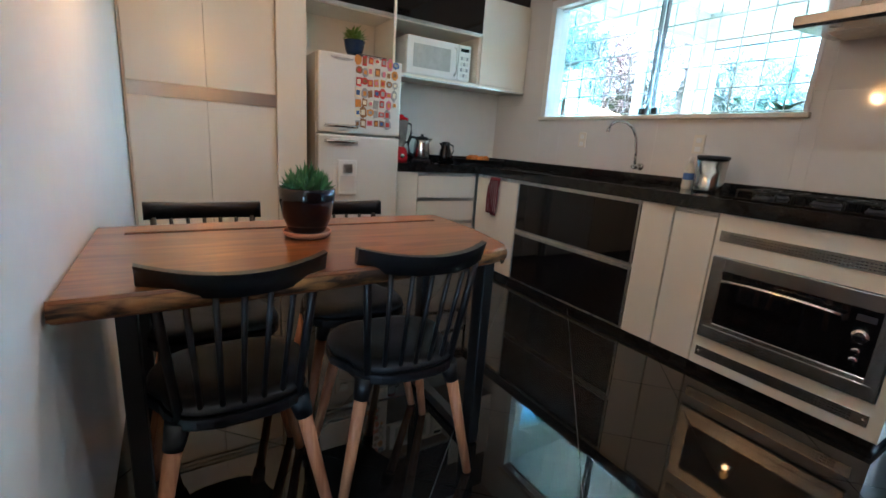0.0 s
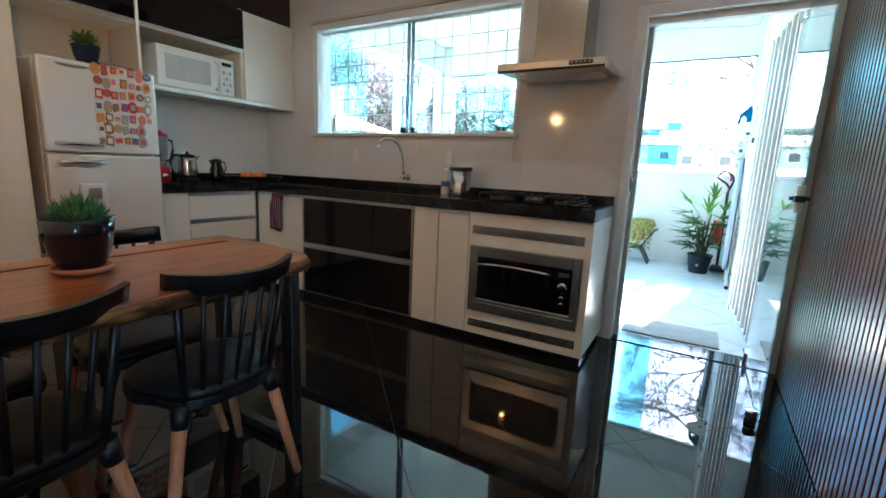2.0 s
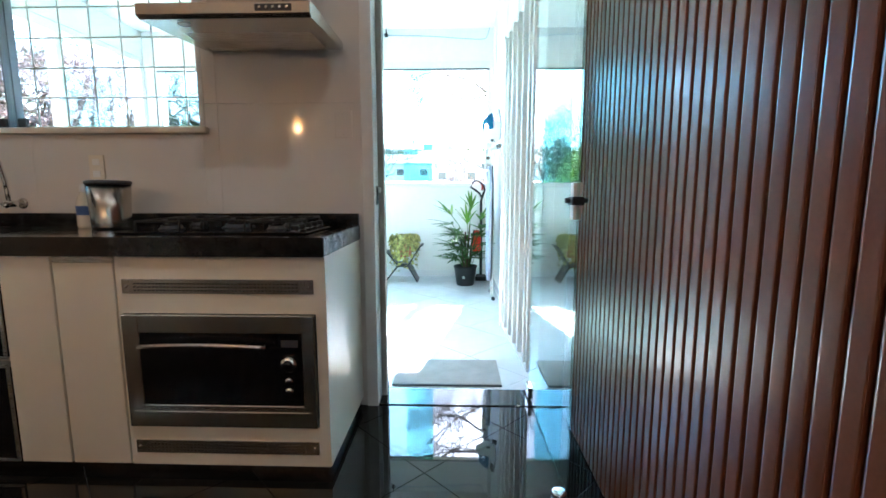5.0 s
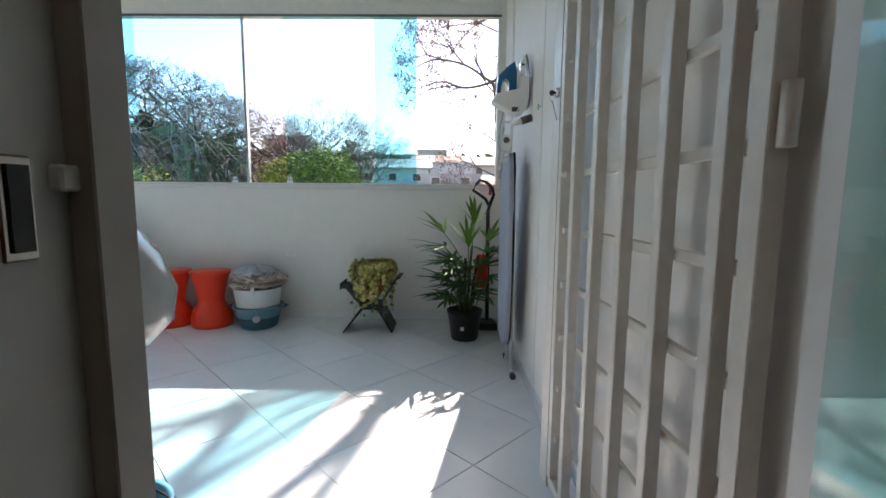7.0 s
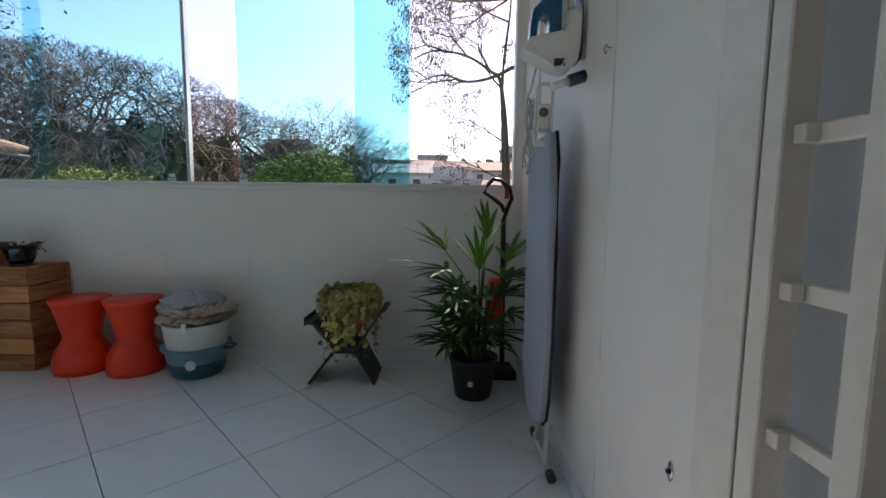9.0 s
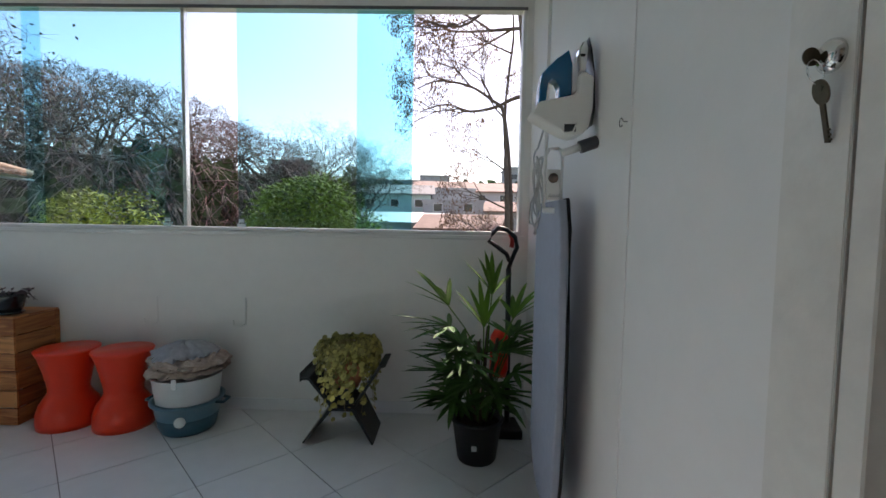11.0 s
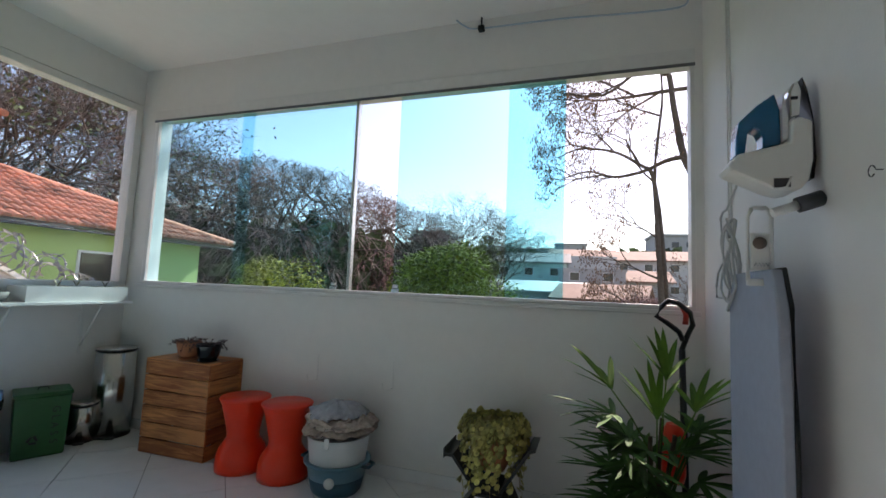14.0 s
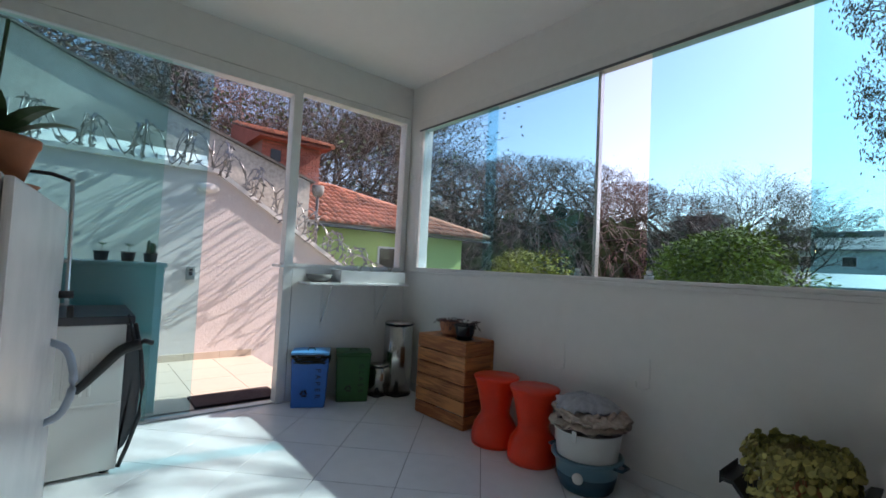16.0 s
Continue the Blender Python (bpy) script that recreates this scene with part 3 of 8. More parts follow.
structure("baseboard", box(bx(-2.79, 2.47, 0.0, -0.03, 2.99, 0.044), -3.36, 1.64, 0.0, -2.84, 2.469, 0.044), M_COUNTER, "black granite plinth under the units", "plinth")


def worktop():
    w = thing("worktop", "L-shaped black granite worktop with thick front edge and upstand", "worktop")
    bm = bmesh.new()
    for r in cut_rects([(-3.365, 2.41, -0.02, 2.995)], (-2.10, 2.52, -1.28, 2.84)):
        box(bm, r[0], r[1], 0.868, r[2], r[3], 0.90)
    box(bm, -3.365, 1.60, 0.868, -2.78, 2.41, 0.90)
    bmesh.ops.remove_doubles(bm, verts=bm.verts[:], dist=0.0005)
    part("slab", bm, M_COUNTER, w)
    bm = bx(-2.78, 2.41, 0.832, -0.02, 2.43, 0.8678)
    box(bm, -0.04, 2.43, 0.832, -0.02, 2.995, 0.8678)
    box(bm, -2.80, 1.60, 0.832, -2.78, 2.43, 0.8678)
    part("front_edge", bm, M_COUNTER, w)
    bm = bx(-3.365, 2.975, 0.9002, -0.02, 2.996, 0.955, 0.002)
    box(bm, -3.366, 1.60, 0.9002, -3.345, 2.974, 0.955, 0.002)
    part("upstand", bm, M_COUNTER, w)
    part("end_strip", bx(-0.0198, 2.415, 0.834, -0.016, 2.99, 0.898, 0.001), mat("grey speckled granite end", (0.085, 0.08, 0.085), 0.25, vary=0.4, scale=70), w, "grey speckled granite end strip")
    s = thing("sink", "stainless steel double sink set into the worktop", "sink", (-2.10, 2.52, 0.0))
    bm = bmesh.new()
    for a, b in ((0.01, 0.40), (0.42, 0.81)):
        for r in ((a, 0.01, b, 0.02), (a, 0.30, b, 0.31), (a, 0.02, a + 0.01, 0.30), (b - 0.01, 0.02, b, 0.30)):
            box(bm, r[0], r[1], 0.73, r[2], r[3], 0.869)
        box(bm, a, 0.01, 0.72, b, 0.31, 0.73)
    part("bowl", bm, M_STEEL, s)


worktop()


# ---- upper cabinets, fridge housing, tall cupboards ----
UX = -2.98
u = thing("upper_cabinet", "wall cabinet with microwave niche, black glass flap and cream door", "wall cabinet", (UX, 1.66, 0), group="kitchen wall units")
for nm, size in (("side_panel", (-0.385, 0.0, 1.585, 0.0, 0.0195, 2.62)), ("divider", (-0.385, 0.80, 1.585, -0.02, 0.8195, 2.30)),
                 ("bottom_panel", (-0.385, 0.0, 1.565, 0.0, 1.335, 1.5845)), ("shelf", (-0.385, 0.02, 1.955, -0.001, 0.7995, 1.974)),
                 ("door_box", (-0.385, 0.82, 1.585, -0.021, 1.335, 2.29)), ("flap_box", (-0.385, 0.02, 1.975, -0.022, 0.7995, 2.29))):
    part(nm, bx(*size), M_LAM, u)
d = part("flap_door", bx(-0.02, 0.022, 1.985, 0.0, 0.818, 2.285, 0.001), M_BGLASS, u, "black glass lift-up door")
bm = bx(-0.02, 0.022, 1.962, 0.006, 0.818, 1.984)
part("handle", bm, M_ALU, d)
part("side_door", bx(-0.02, 0.824, 1.586, 0.0, 1.332, 2.285, 0.0015), M_LAM, u, "cream laminate door")
part("bottom_trim", bx(-0.01, 0.0, 1.552, 0.004, 1.335, 1.5645), M_ALU, u)
part("cornice", bx(-0.385, 0.0198, 2.3005, -0.03, 1.335, 2.745), M_REEDBACK, u, "dark brown panel above the cabinets")
o = thing("over_fridge_cabinet", "wall cabinet over the fridge with black glass flap", "wall cabinet", (UX, 0.95, 0), group="kitchen wall units")
bm = bx(-0.385, 0.012, 1.955, -0.022, 0.705, 2.29)
box(bm, -0.385, 0.0, 1.10, -0.375, 0.705, 1.9548)
part("body", bm, M_LAM, o)
d = part("flap_door", bx(-0.02, 0.012, 1.985, 0.0, 0.705, 2.285, 0.001), M_BGLASS, o, "black glass lift-up door")
part("handle", bx(-0.02, 0.012, 1.962, 0.006, 0.705, 1.984), M_ALU, d)
part("cornice", bx(-0.385, 0.012, 2.2905, -0.03, 0.705, 2.745), M_REEDBACK, o)

t = thing("tall_cupboard", "floor-to-ceiling cream laminate cupboard with four doors", "cupboard", (-2.76, -0.04, 0))
part("body", bx(-0.60, 0.0, 0.0, -0.02, 0.80, 2.60), M_LAM, t)
part("side_panel", bx(-0.60, 0.80, 0.0, 0.02, 0.985, 2.60, 0.002), M_LAM, t, "wide cream end panel")
for y0, y1 in ((0.01, 0.40), (0.405, 0.795)):
    for z0, z1 in ((0.06, 1.215), (1.295, 2.59)):
        part("door", bx(-0.0195, y0, z0, 0.0, y1, z1, 0.0015), M_LAM, t)
part("frame_trim", box(bx(-0.0195, -0.005, 0.0, 0.004, 0.008, 2.60), -0.0195, 0.7965, 0.0, 0.006, 0.7995, 2.6), M_LAMEDGE, t)
bm = bmesh.new()
for z in (1.218, 1.252, 1.284):
    box(bm, -0.0195, 0.01, z, 0.010, 0.795, z + 0.007)
box(bm, -0.0195, 0.01, 1.226, 0.0, 0.795, 1.283)
part("handle_rail", bm, M_ALU, t, "double aluminium handle rail")
part("top_panel", bx(-0.60, 0.0, 2.601, -0.03, 0.985, 2.745), M_REEDBACK, t)


def fridge():
    f = thing("fridge", "white two-door fridge-freezer with bar handles and water dispenser", "fridge", (-2.70, 1.01, 0))
    W, H = 0.60, 1.60
    part("body", bx(-0.60, 0.0, 0.03, -0.065, W, H, 0.01, 2), M_FRIDGE, f)
    for nm, z0, z1 in (("freezer_door", 1.09, H), ("fridge_door", 0.06, 1.078)):
        d = part(nm, bx(-0.062, 0.0, z0, 0.0, W, z1, 0.022, 4), M_FRIDGE, f)
        z = z0 + 0.045 if nm == "freezer_door" else z1 - 0.045
        bm = tube([(0.0, 0.05, z), (0.03, 0.06, z), (0.034, 0.14, z), (0.034, 0.20, z), (0.03, 0.26, z), (0.0, 0.27, z)], 0.012, 8)
        part("handle", bm, M_CHROME, d, "rounded chrome bar handle")
    part("groove", bx(-0.0005, 0.10, 0.10, 0.002, 0.13, 1.0), M_FRIDGE, f)
    disp = part("dispenser", bx(0.001, 0.13, 0.665, 0.022, 0.27, 0.91, 0.012, 3), M_WPLAS, f, "white recessed water dispenser")
    part("recess", bx(0.0222, 0.148, 0.69, 0.0235, 0.252, 0.80), M_FRIDGE, disp)
    part("spout", bx(0.0222, 0.165, 0.82, 0.035, 0.235, 0.885, 0.005), M_ALU, disp, "grey dispenser spout")
    part("badge", prism([(0.08 + 0.1 * (1 + math.cos(a)) * 0.8, 1.575 + 0.02 * math.sin(a)) for a in [math.pi * k / 10 + math.pi for k in range(11)]], 0.0, 0.003, axis="x"), M_ALU, f, "silver maker's badge, plain")
    return f


fridge()



# ---- dining table and chairs ----
def dining_table():
    t = thing("dining_table", "live-edge honey wood dining table on black steel legs", "dining table")
    outline = [(-0.605, -0.045), (-0.612, 0.2), (-0.628, 0.5), (-0.655, 0.8), (-0.69, 0.98), (-0.715, 1.055), (-0.76, 1.085),
               (-0.86, 1.105), (-1.0, 1.13), (-1.2, 1.14), (-1.325, 1.135), (-1.318, 0.7), (-1.30, 0.3), (-1.275, -0.045)]
    b = prism(outline, 0.716, 0.76)
    bevelled(b, 0.012, 3, 0.3)
    part("tabletop", b, M_TABLE, t)
    rnd = random.Random(41)
    def edge(pts, name):
        bm = bmesh.new()
        rows = []
        for p, q in zip(pts, pts[1:]):
            for i in range(9):
                f = i / 9
                x, y = p[0] + (q[0] - p[0]) * f, p[1] + (q[1] - p[1]) * f
                w = 0.004 + 0.006 * noise.noise(Vector((x * 14, y * 14, 2.0)))
                nx, ny = (q[1] - p[1]), -(q[0] - p[0])
                ln = math.hypot(nx, ny)
                nx, ny = nx / ln, ny / ln
                if nx * 1.0 + ny * (y - 0.5) < 0: nx, ny = -nx, -ny
                lo = 0.718 + 0.006 * noise.noise(Vector((x * 20, y * 20, 5.0)))
                rows.append([bm.verts.new((x - nx * 0.012, y - ny * 0.012, lo)), bm.verts.new((x + nx * w, y + ny * w, lo + 0.006)),
                             bm.verts.new((x + nx * (w + 0.002), y + ny * (w + 0.002), 0.745)), bm.verts.new((x - nx * 0.006, y - ny * 0.006, 0.7606))])
        for a, c in zip(rows, rows[1:]):
            for i in range(3):
                bm.faces.new((a[i], a[i + 1], c[i + 1], c[i])).smooth = True
        part(name, bm, M_EDGE, t, "rough darker live edge")
    edge(outline[:10], "live_edge")
    part("inlay_gap", prism([(-1.155, 0.03), (-1.148, 0.03), (-1.180, 1.06), (-1.189, 1.06)], 0.7597, 0.7612), M_REEDBACK, t, "dark joint between the planks")
    part("inlay_board", prism([(-1.163, 0.03), (-1.196, 1.06), (-1.29, 1.06), (-1.245, 0.03)], 0.7595, 0.7618), M_TABLE, t)
    part("knot", lathe([(0.022, 0), (0.018, 0.004), (0, 0.005)], 12), M_REEDBACK, t, "dark weathered knot").matrix_basis = pose(-0.715, 1.045, 0.728, 90, 0, -60)
    for y in (0.05, 1.04):
        for x in (-0.80, -1.21):
            part("leg", bx(x - 0.03, y - 0.02, 0.005, x + 0.03, y + 0.02, 0.6995, 0.003), M_BMETAL, t)
        part("foot_bar", bx(-1.1795, y - 0.02, 0.005, -0.8305, y + 0.02, 0.045, 0.003), M_BMETAL, t)
    part("stretcher", bx(-0.98, 0.071, 0.655, -0.94, 1.019, 0.6995, 0.002), M_BMETAL, t)


dining_table()


def dining_chair():
    """At the origin, looking along -x, its back at +x."""
    c = thing("dining_chair", "black spindle-back dining chair with padded seat and beech legs", "dining chair", group="chairs round the table")
    pts = []
    for a in range(28):
        an = a * math.tau / 28
        x, y = math.cos(an), math.sin(an)
        w = 0.205 if x < 0 else 0.175
        pts.append((0.185 * abs(x) ** 0.7 * (1 if x > 0 else -1), w * abs(y) ** 0.65 * (1 if y > 0 else -1)))
    b = prism(pts, 0.390, 0.420)
    bevelled(b, 0.008, 2, 0.9)
    part("seat", b, M_BPLAS, c)
    bm = bmesh.new()
    rings = []
    for s, z in ((0.95, 0.4205), (0.985, 0.433), (0.93, 0.447), (0.75, 0.453), (0.4, 0.449)):
        rings.append([bm.verts.new((p[0] * s, p[1] * s, z)) for p in pts])
    top = bm.verts.new((0, 0, 0.446))
    for p, q in zip(rings, rings[1:]):
        for i in range(28):
            bm.faces.new((p[i], p[(i + 1) % 28], q[(i + 1) % 28], q[i])).smooth = True
    for i in range(28):
        bm.faces.new((rings[-1][i], rings[-1][(i + 1) % 28], top)).smooth = True
    bm.faces.new(rings[0][::-1])
    part("cushion", bm, M_BLEATHER, c, "black leatherette seat pad")
    # top rail: an arc that bows away from the sitter
    N = 16
    bm = bmesh.new()
    rows = []
    for i in range(N + 1):
        u = -1 + 2 * i / N
        y = 0.188 * u
        x = 0.240 - 0.070 * u * u
        hh = 0.046 + 0.004 * u * u
        z = 0.734 + 0.010 * u * u
        row = [(x, y, z), (x + 0.016, y, z), (x + 0.032, y, z + hh), (x + 0.036, y, z + hh + 0.008), (x + 0.010, y, z + hh + 0.008), (x + 0.006, y, z + hh)]
        rows.append([bm.verts.new(p) for p in row])
    for p, q in zip(rows, rows[1:]):
        for i in range(6):
            bm.faces.new((p[i], p[(i + 1) % 6], q[(i + 1) % 6], q[i])).smooth = i in (0, 1, 4, 5)
    bm.faces.new(rows[0][::-1])
    bm.faces.new(rows[-1])
    part("top_rail", bm, M_BPLAS, c, "curved black plastic top rail")
    for k in range(7):
        u = -0.86 + 1.72 * k / 6
        p0 = (0.165 - 0.035 * u * u, 0.155 * u, 0.415)
        p1 = (0.248 - 0.070 * u * u, 0.188 * u, 0.740 + 0.010 * u * u)
        r = 0.011 if abs(u) > 0.8 else 0.007
        part("spindle", tube([p0, p1], r, 8), M_BPLAS, c)
    for sx in (-1, 1):
        for sy in (-1, 1):
            a = (0.125 * sx, 0.135 * sy, 0.400)
            m = (0.137 * sx, 0.150 * sy, 0.338)
            e = (0.175 * sx, 0.215 * sy, 0.002)
            l = part("leg", tube([m, e], 0.0195, 12, taper=0.014), M_LEGWOOD, c, "tapered beech leg")
            part("socket", tube([a, m], 0.030, 12, taper=0.0225), M_BPLAS, l, "black plastic leg socket")
    return c


chair = dining_chair()
chair.matrix_basis = pose(-0.850, 0.265, 0.002, 0, 0, 1)
copy_thing(chair, pose(-0.850, 0.735, 0.002, 0, 0, -3))
copy_thing(chair, pose(-1.275, 0.25, 0.002, 0, 0, 180))
copy_thing(chair, pose(-1.275, 0.74, 0.002, 0, 0, 178))


# ---- plants and pots ----
M_SUCC = mat("succulent leaf", (0.085, 0.20, 0.075), 0.45, vary=0.2, island=0.12)
M_FERN = mat("light green foliage", (0.14, 0.24, 0.04), 0.5, vary=0.2, island=0.12)
M_BLUEPOT = mat("dark blue glazed pot", (0.015, 0.03, 0.07), 0.15, vary=0.2)


def leaf_blade(bm, p, yaw, pitch, length, width, bend=0.3, seg=3, fold=0.12, thick=0.0):
    """A pointed blade from p; it leaves at that pitch and bends down."""
    p = Vector(p)
    side = Vector((-math.sin(yaw), math.cos(yaw), 0))
    prev = None
    for i in range(seg + 1):
        t = i / seg
        w = width * 0.5 * (math.sin(math.pi * min(1, 0.12 + t * 0.88)) ** 0.7 if t < 1 else 0)
        a = pitch - bend * t
        up = Vector((-math.sin(a) * math.cos(yaw), -math.sin(a) * math.sin(yaw), math.cos(a)))
        if t < 1:
            row = [bm.verts.new(p + side * w + up * w * fold), bm.verts.new(p - up * thick), bm.verts.new(p - side * w + up * w * fold)]
        else:
            row = [bm.verts.new(p)]
        if prev:
            if len(row) == 3:
                bm.faces.new((prev[0], prev[1], row[1], row[0]))
                bm.faces.new((prev[1], prev[2], row[2], row[1]))
            else:
                bm.faces.new((prev[0], prev[1], row[0]))
                bm.faces.new((prev[1], prev[2], row[0]))
        prev = row
        p = p + Vector((math.cos(a) * math.cos(yaw), math.cos(a) * math.sin(yaw), math.sin(a))) * length / seg


def potted_succulent():
    rnd = random.Random(4)
    t = thing("succulent_pot", "spiky green succulents in a glossy black pot on terracotta saucer", "potted plant", (-1.02, 0.505, 0.7625))
    part("saucer", lathe([(0.0, 0), (0.062, 0), (0.070, 0.006), (0.073, 0.018), (0.068, 0.018), (0.064, 0.010), (0, 0.010)], 32, cap=False), M_TERRA, t, "pale terracotta saucer")
    part("pot", lathe([(0.0, 0.011), (0.046, 0.011), (0.056, 0.020), (0.072, 0.06), (0.081, 0.11), (0.084, 0.148), (0.079, 0.150), (0.076, 0.13), (0.0, 0.13)], 36, cap=False), M_BLACKPOT, t)
    part("soil", lathe([(0.075, 0.131), (0.05, 0.139), (0, 0.142)], 20), M_SOIL, t)
    for cx, cy, s in ((0.0, 0.0, 1.0), (0.035, 0.025, 0.8), (-0.035, 0.02, 0.85), (0.01, -0.042, 0.75), (-0.01, 0.045, 0.6), (0.045, -0.02, 0.6)):
        bm = bmesh.new()
        for k in range(34):
            f = k / 34
            leaf_blade(bm, (cx, cy, 0.138 + 0.012 * f), k * 2.4, 0.25 + 1.15 * f, 0.075 * s * rnd.uniform(0.8, 1.15), 0.016 * s, -0.25, 3, 0.5, 0.003)
        part("rosette", bm, M_SUCC, t)


potted_succulent()


def fridge_top_plant():
    rnd = random.Random(8)
    t = thing("fridge_plant", "leafy light green plant in a dark blue glazed pot", "potted plant", (-2.84, 1.30, 1.626))
    part("pot", lathe([(0, 0), (0.05, 0), (0.062, 0.03), (0.072, 0.085), (0.075, 0.09), (0.066, 0.088), (0, 0.08)], 28, cap=False), M_BLUEPOT, t)
    bm = bmesh.new()
    for k in range(150):
        a, r = rnd.uniform(0, math.tau), rnd.uniform(0, 0.05)
        leaf_blade(bm, (r * math.cos(a), r * math.sin(a), 0.085 + rnd.uniform(0, 0.05)), a + rnd.uniform(-1, 1), rnd.uniform(0.1, 1.2), rnd.uniform(0.03, 0.075), rnd.uniform(0.012, 0.022), 0.8, 3)
    part("foliage", bm, M_FERN, t)
    b = thing("phone_base", "small dark grey box on top of the fridge", "telephone", (-2.81, 1.42, 1.601))
    part("body", bx(-0.06, -0.12, 0.0, 0.06, 0.09, 0.024, 0.006, 2), M_DKGREY, b)
    part("keypad", bx(0.0605, -0.09, 0.006, 0.0625, 0.06, 0.018), M_ALU, b)


fridge_top_plant()

# magnets on the freezer door
MAG = [mat("magnet red", (0.55, 0.05, 0.04), 0.4, vary=0.1), mat("magnet cream", (0.75, 0.68, 0.52), 0.4, vary=0.1),
       mat("magnet brown", (0.28, 0.13, 0.05), 0.4, vary=0.2), mat("magnet orange", (0.62, 0.26, 0.05), 0.4, vary=0.1),
       mat("magnet blue", (0.06, 0.13, 0.36), 0.4, vary=0.1), mat("magnet grey", (0.33, 0.33, 0.33), 0.4, vary=0.2),
       mat("magnet pink", (0.66, 0.20, 0.26), 0.4, vary=0.1)]
rnd = random.Random(21)
KIND = "3001064 2512513 0003325 1520065 3215061 1235055 5262255".split()
for r, row in enumerate(KIND):
    for k, ch in enumerate(row):
        y = 1.282 + k * 0.0455 + rnd.uniform(-0.006, 0.006)
        z = 1.575 - r * 0.068 + rnd.uniform(-0.007, 0.007)
        if k == 6 and r > 4:
            continue
        mg = thing("fridge_magnet", "small souvenir fridge magnet with a raised picture", "fridge magnet", (-2.6995, y, z), group="magnets on the freezer door")
        w, h = rnd.uniform(0.017, 0.0235), rnd.uniform(0.018, 0.036)
        if rnd.random() < 0.12:
            b = lathe([(w, 0), (w, 0.003), (w * 0.9, 0.005), (0, 0.005)], 14)
            b.transform(pose(0, 0, 0, 0, 90, 0))
        else:
            n = rnd.choice((4, 4, 6, 8))
            ph = math.pi / n + rnd.uniform(-0.12, 0.12)
            b = prism([(1.25 * w * math.cos(a * math.tau / n + ph) * rnd.uniform(0.9, 1.1), 1.25 * h * math.sin(a * math.tau / n + ph) * rnd.uniform(0.9, 1.1)) for a in range(n)], 0, 0.005, axis="x")
        part("plate", b, MAG[int(ch)], mg)
        part("picture", bx(0.0051, -w * 0.62, -h * 0.5, 0.0065, w * 0.55, h * 0.5, 0.0005), MAG[(int(ch) * 3 + k + 1) % 7], mg)


# ---- on the worktop ----
M_REDP = mat("glossy red plastic", (0.50, 0.012, 0.018), 0.2, vary=0.05)
M_JUG = mat("smoky clear plastic", (0.75, 0.66, 0.64), 0.12, vary=0.05, trans=0.7)
bl = thing("blender", "red food blender with clear jug and red lid", "blender", (-3.02, 1.76, 0.9005))
part("base", bevelled(lathe([(0.075, 0), (0.078, 0.03), (0.070, 0.09), (0.052, 0.115)], 24), 0.003, 1), M_REDP, bl)
part("dial", lathe([(0.018, 0), (0.018, 0.012), (0, 0.013)], 16), M_CHROME, bl).matrix_basis = pose(0.074, 0, 0.045, 0, 90)
part("jug", lathe([(0.045, 0.116), (0.058, 0.17), (0.068, 0.28), (0.070, 0.325), (0.066, 0.325), (0.056, 0.18), (0, 0.14)], 24, cap=False), M_JUG, bl)
part("lid", lathe([(0.070, 0.3255), (0.070, 0.345), (0.035, 0.352), (0.03, 0.37), (0, 0.37)], 24), M_REDP, bl)
part("handle", tube([(0.0, 0.06, 0.31), (0, 0.105, 0.30), (0, 0.11, 0.23), (0, 0.085, 0.16), (0, 0.055, 0.15)], 0.009, 8), M_BPLAS, bl)
kt = thing("kettle", "steel electric kettle with black handle and lid", "kettle", (-3.03, 1.98, 0.9005))
part("base", lathe([(0.075, 0), (0.078, 0.018), (0.06, 0.022)], 24), M_BPLAS, kt)
part("body", lathe([(0.064, 0.0225), (0.072, 0.05), (0.062, 0.16), (0.056, 0.185)], 28), M_STEELV, kt)
part("lid", lathe([(0.057, 0.1855), (0.05, 0.205), (0.012, 0.212), (0.012, 0.228), (0, 0.23)], 24), M_BPLAS, kt)
part("handle", tube([(0, -0.05, 0.195), (0, -0.10, 0.20), (0, -0.13, 0.15), (0, -0.115, 0.07), (0, -0.075, 0.05)], 0.011, 8), M_BPLAS, kt)
part("spout", prism([(0.05, 0.195), (0.095, 0.20), (0.055, 0.15)], -0.018, 0.018, axis="x"), M_STEELV, kt)
tf = thing("thermos_jug", "black and steel thermos jug with loop handle", "thermos", (-3.0, 2.20, 0.9005))
part("body", lathe([(0.048, 0), (0.054, 0.04), (0.050, 0.10), (0.034, 0.145), (0.036, 0.16)], 24), M_BLACKPOT, tf)
part("lid", lathe([(0.036, 0.1605), (0.034, 0.178), (0, 0.182)], 20), M_BPLAS, tf)
part("handle", tube([(0, 0.03, 0.165), (0, 0.075, 0.15), (0, 0.082, 0.10), (0, 0.05, 0.05)], 0.007, 8), M_BPLAS, tf)
part("spout", prism([(-0.032, 0.16), (-0.06, 0.17), (-0.035, 0.13)], -0.012, 0.012, axis="x"), M_BPLAS, tf)
ft = thing("fruit_tray", "wide black tray with oranges and bananas", "tray", (-3.08, 2.62, 0.9005))
part("tray", bevelled(prism([(0.16 * math.cos(a * math.tau / 24), 0.24 * math.sin(a * math.tau / 24)) for a in range(24)], 0.0, 0.008), 0.002, 1, 0.9), M_BPLAS, ft)
bm = bmesh.new()
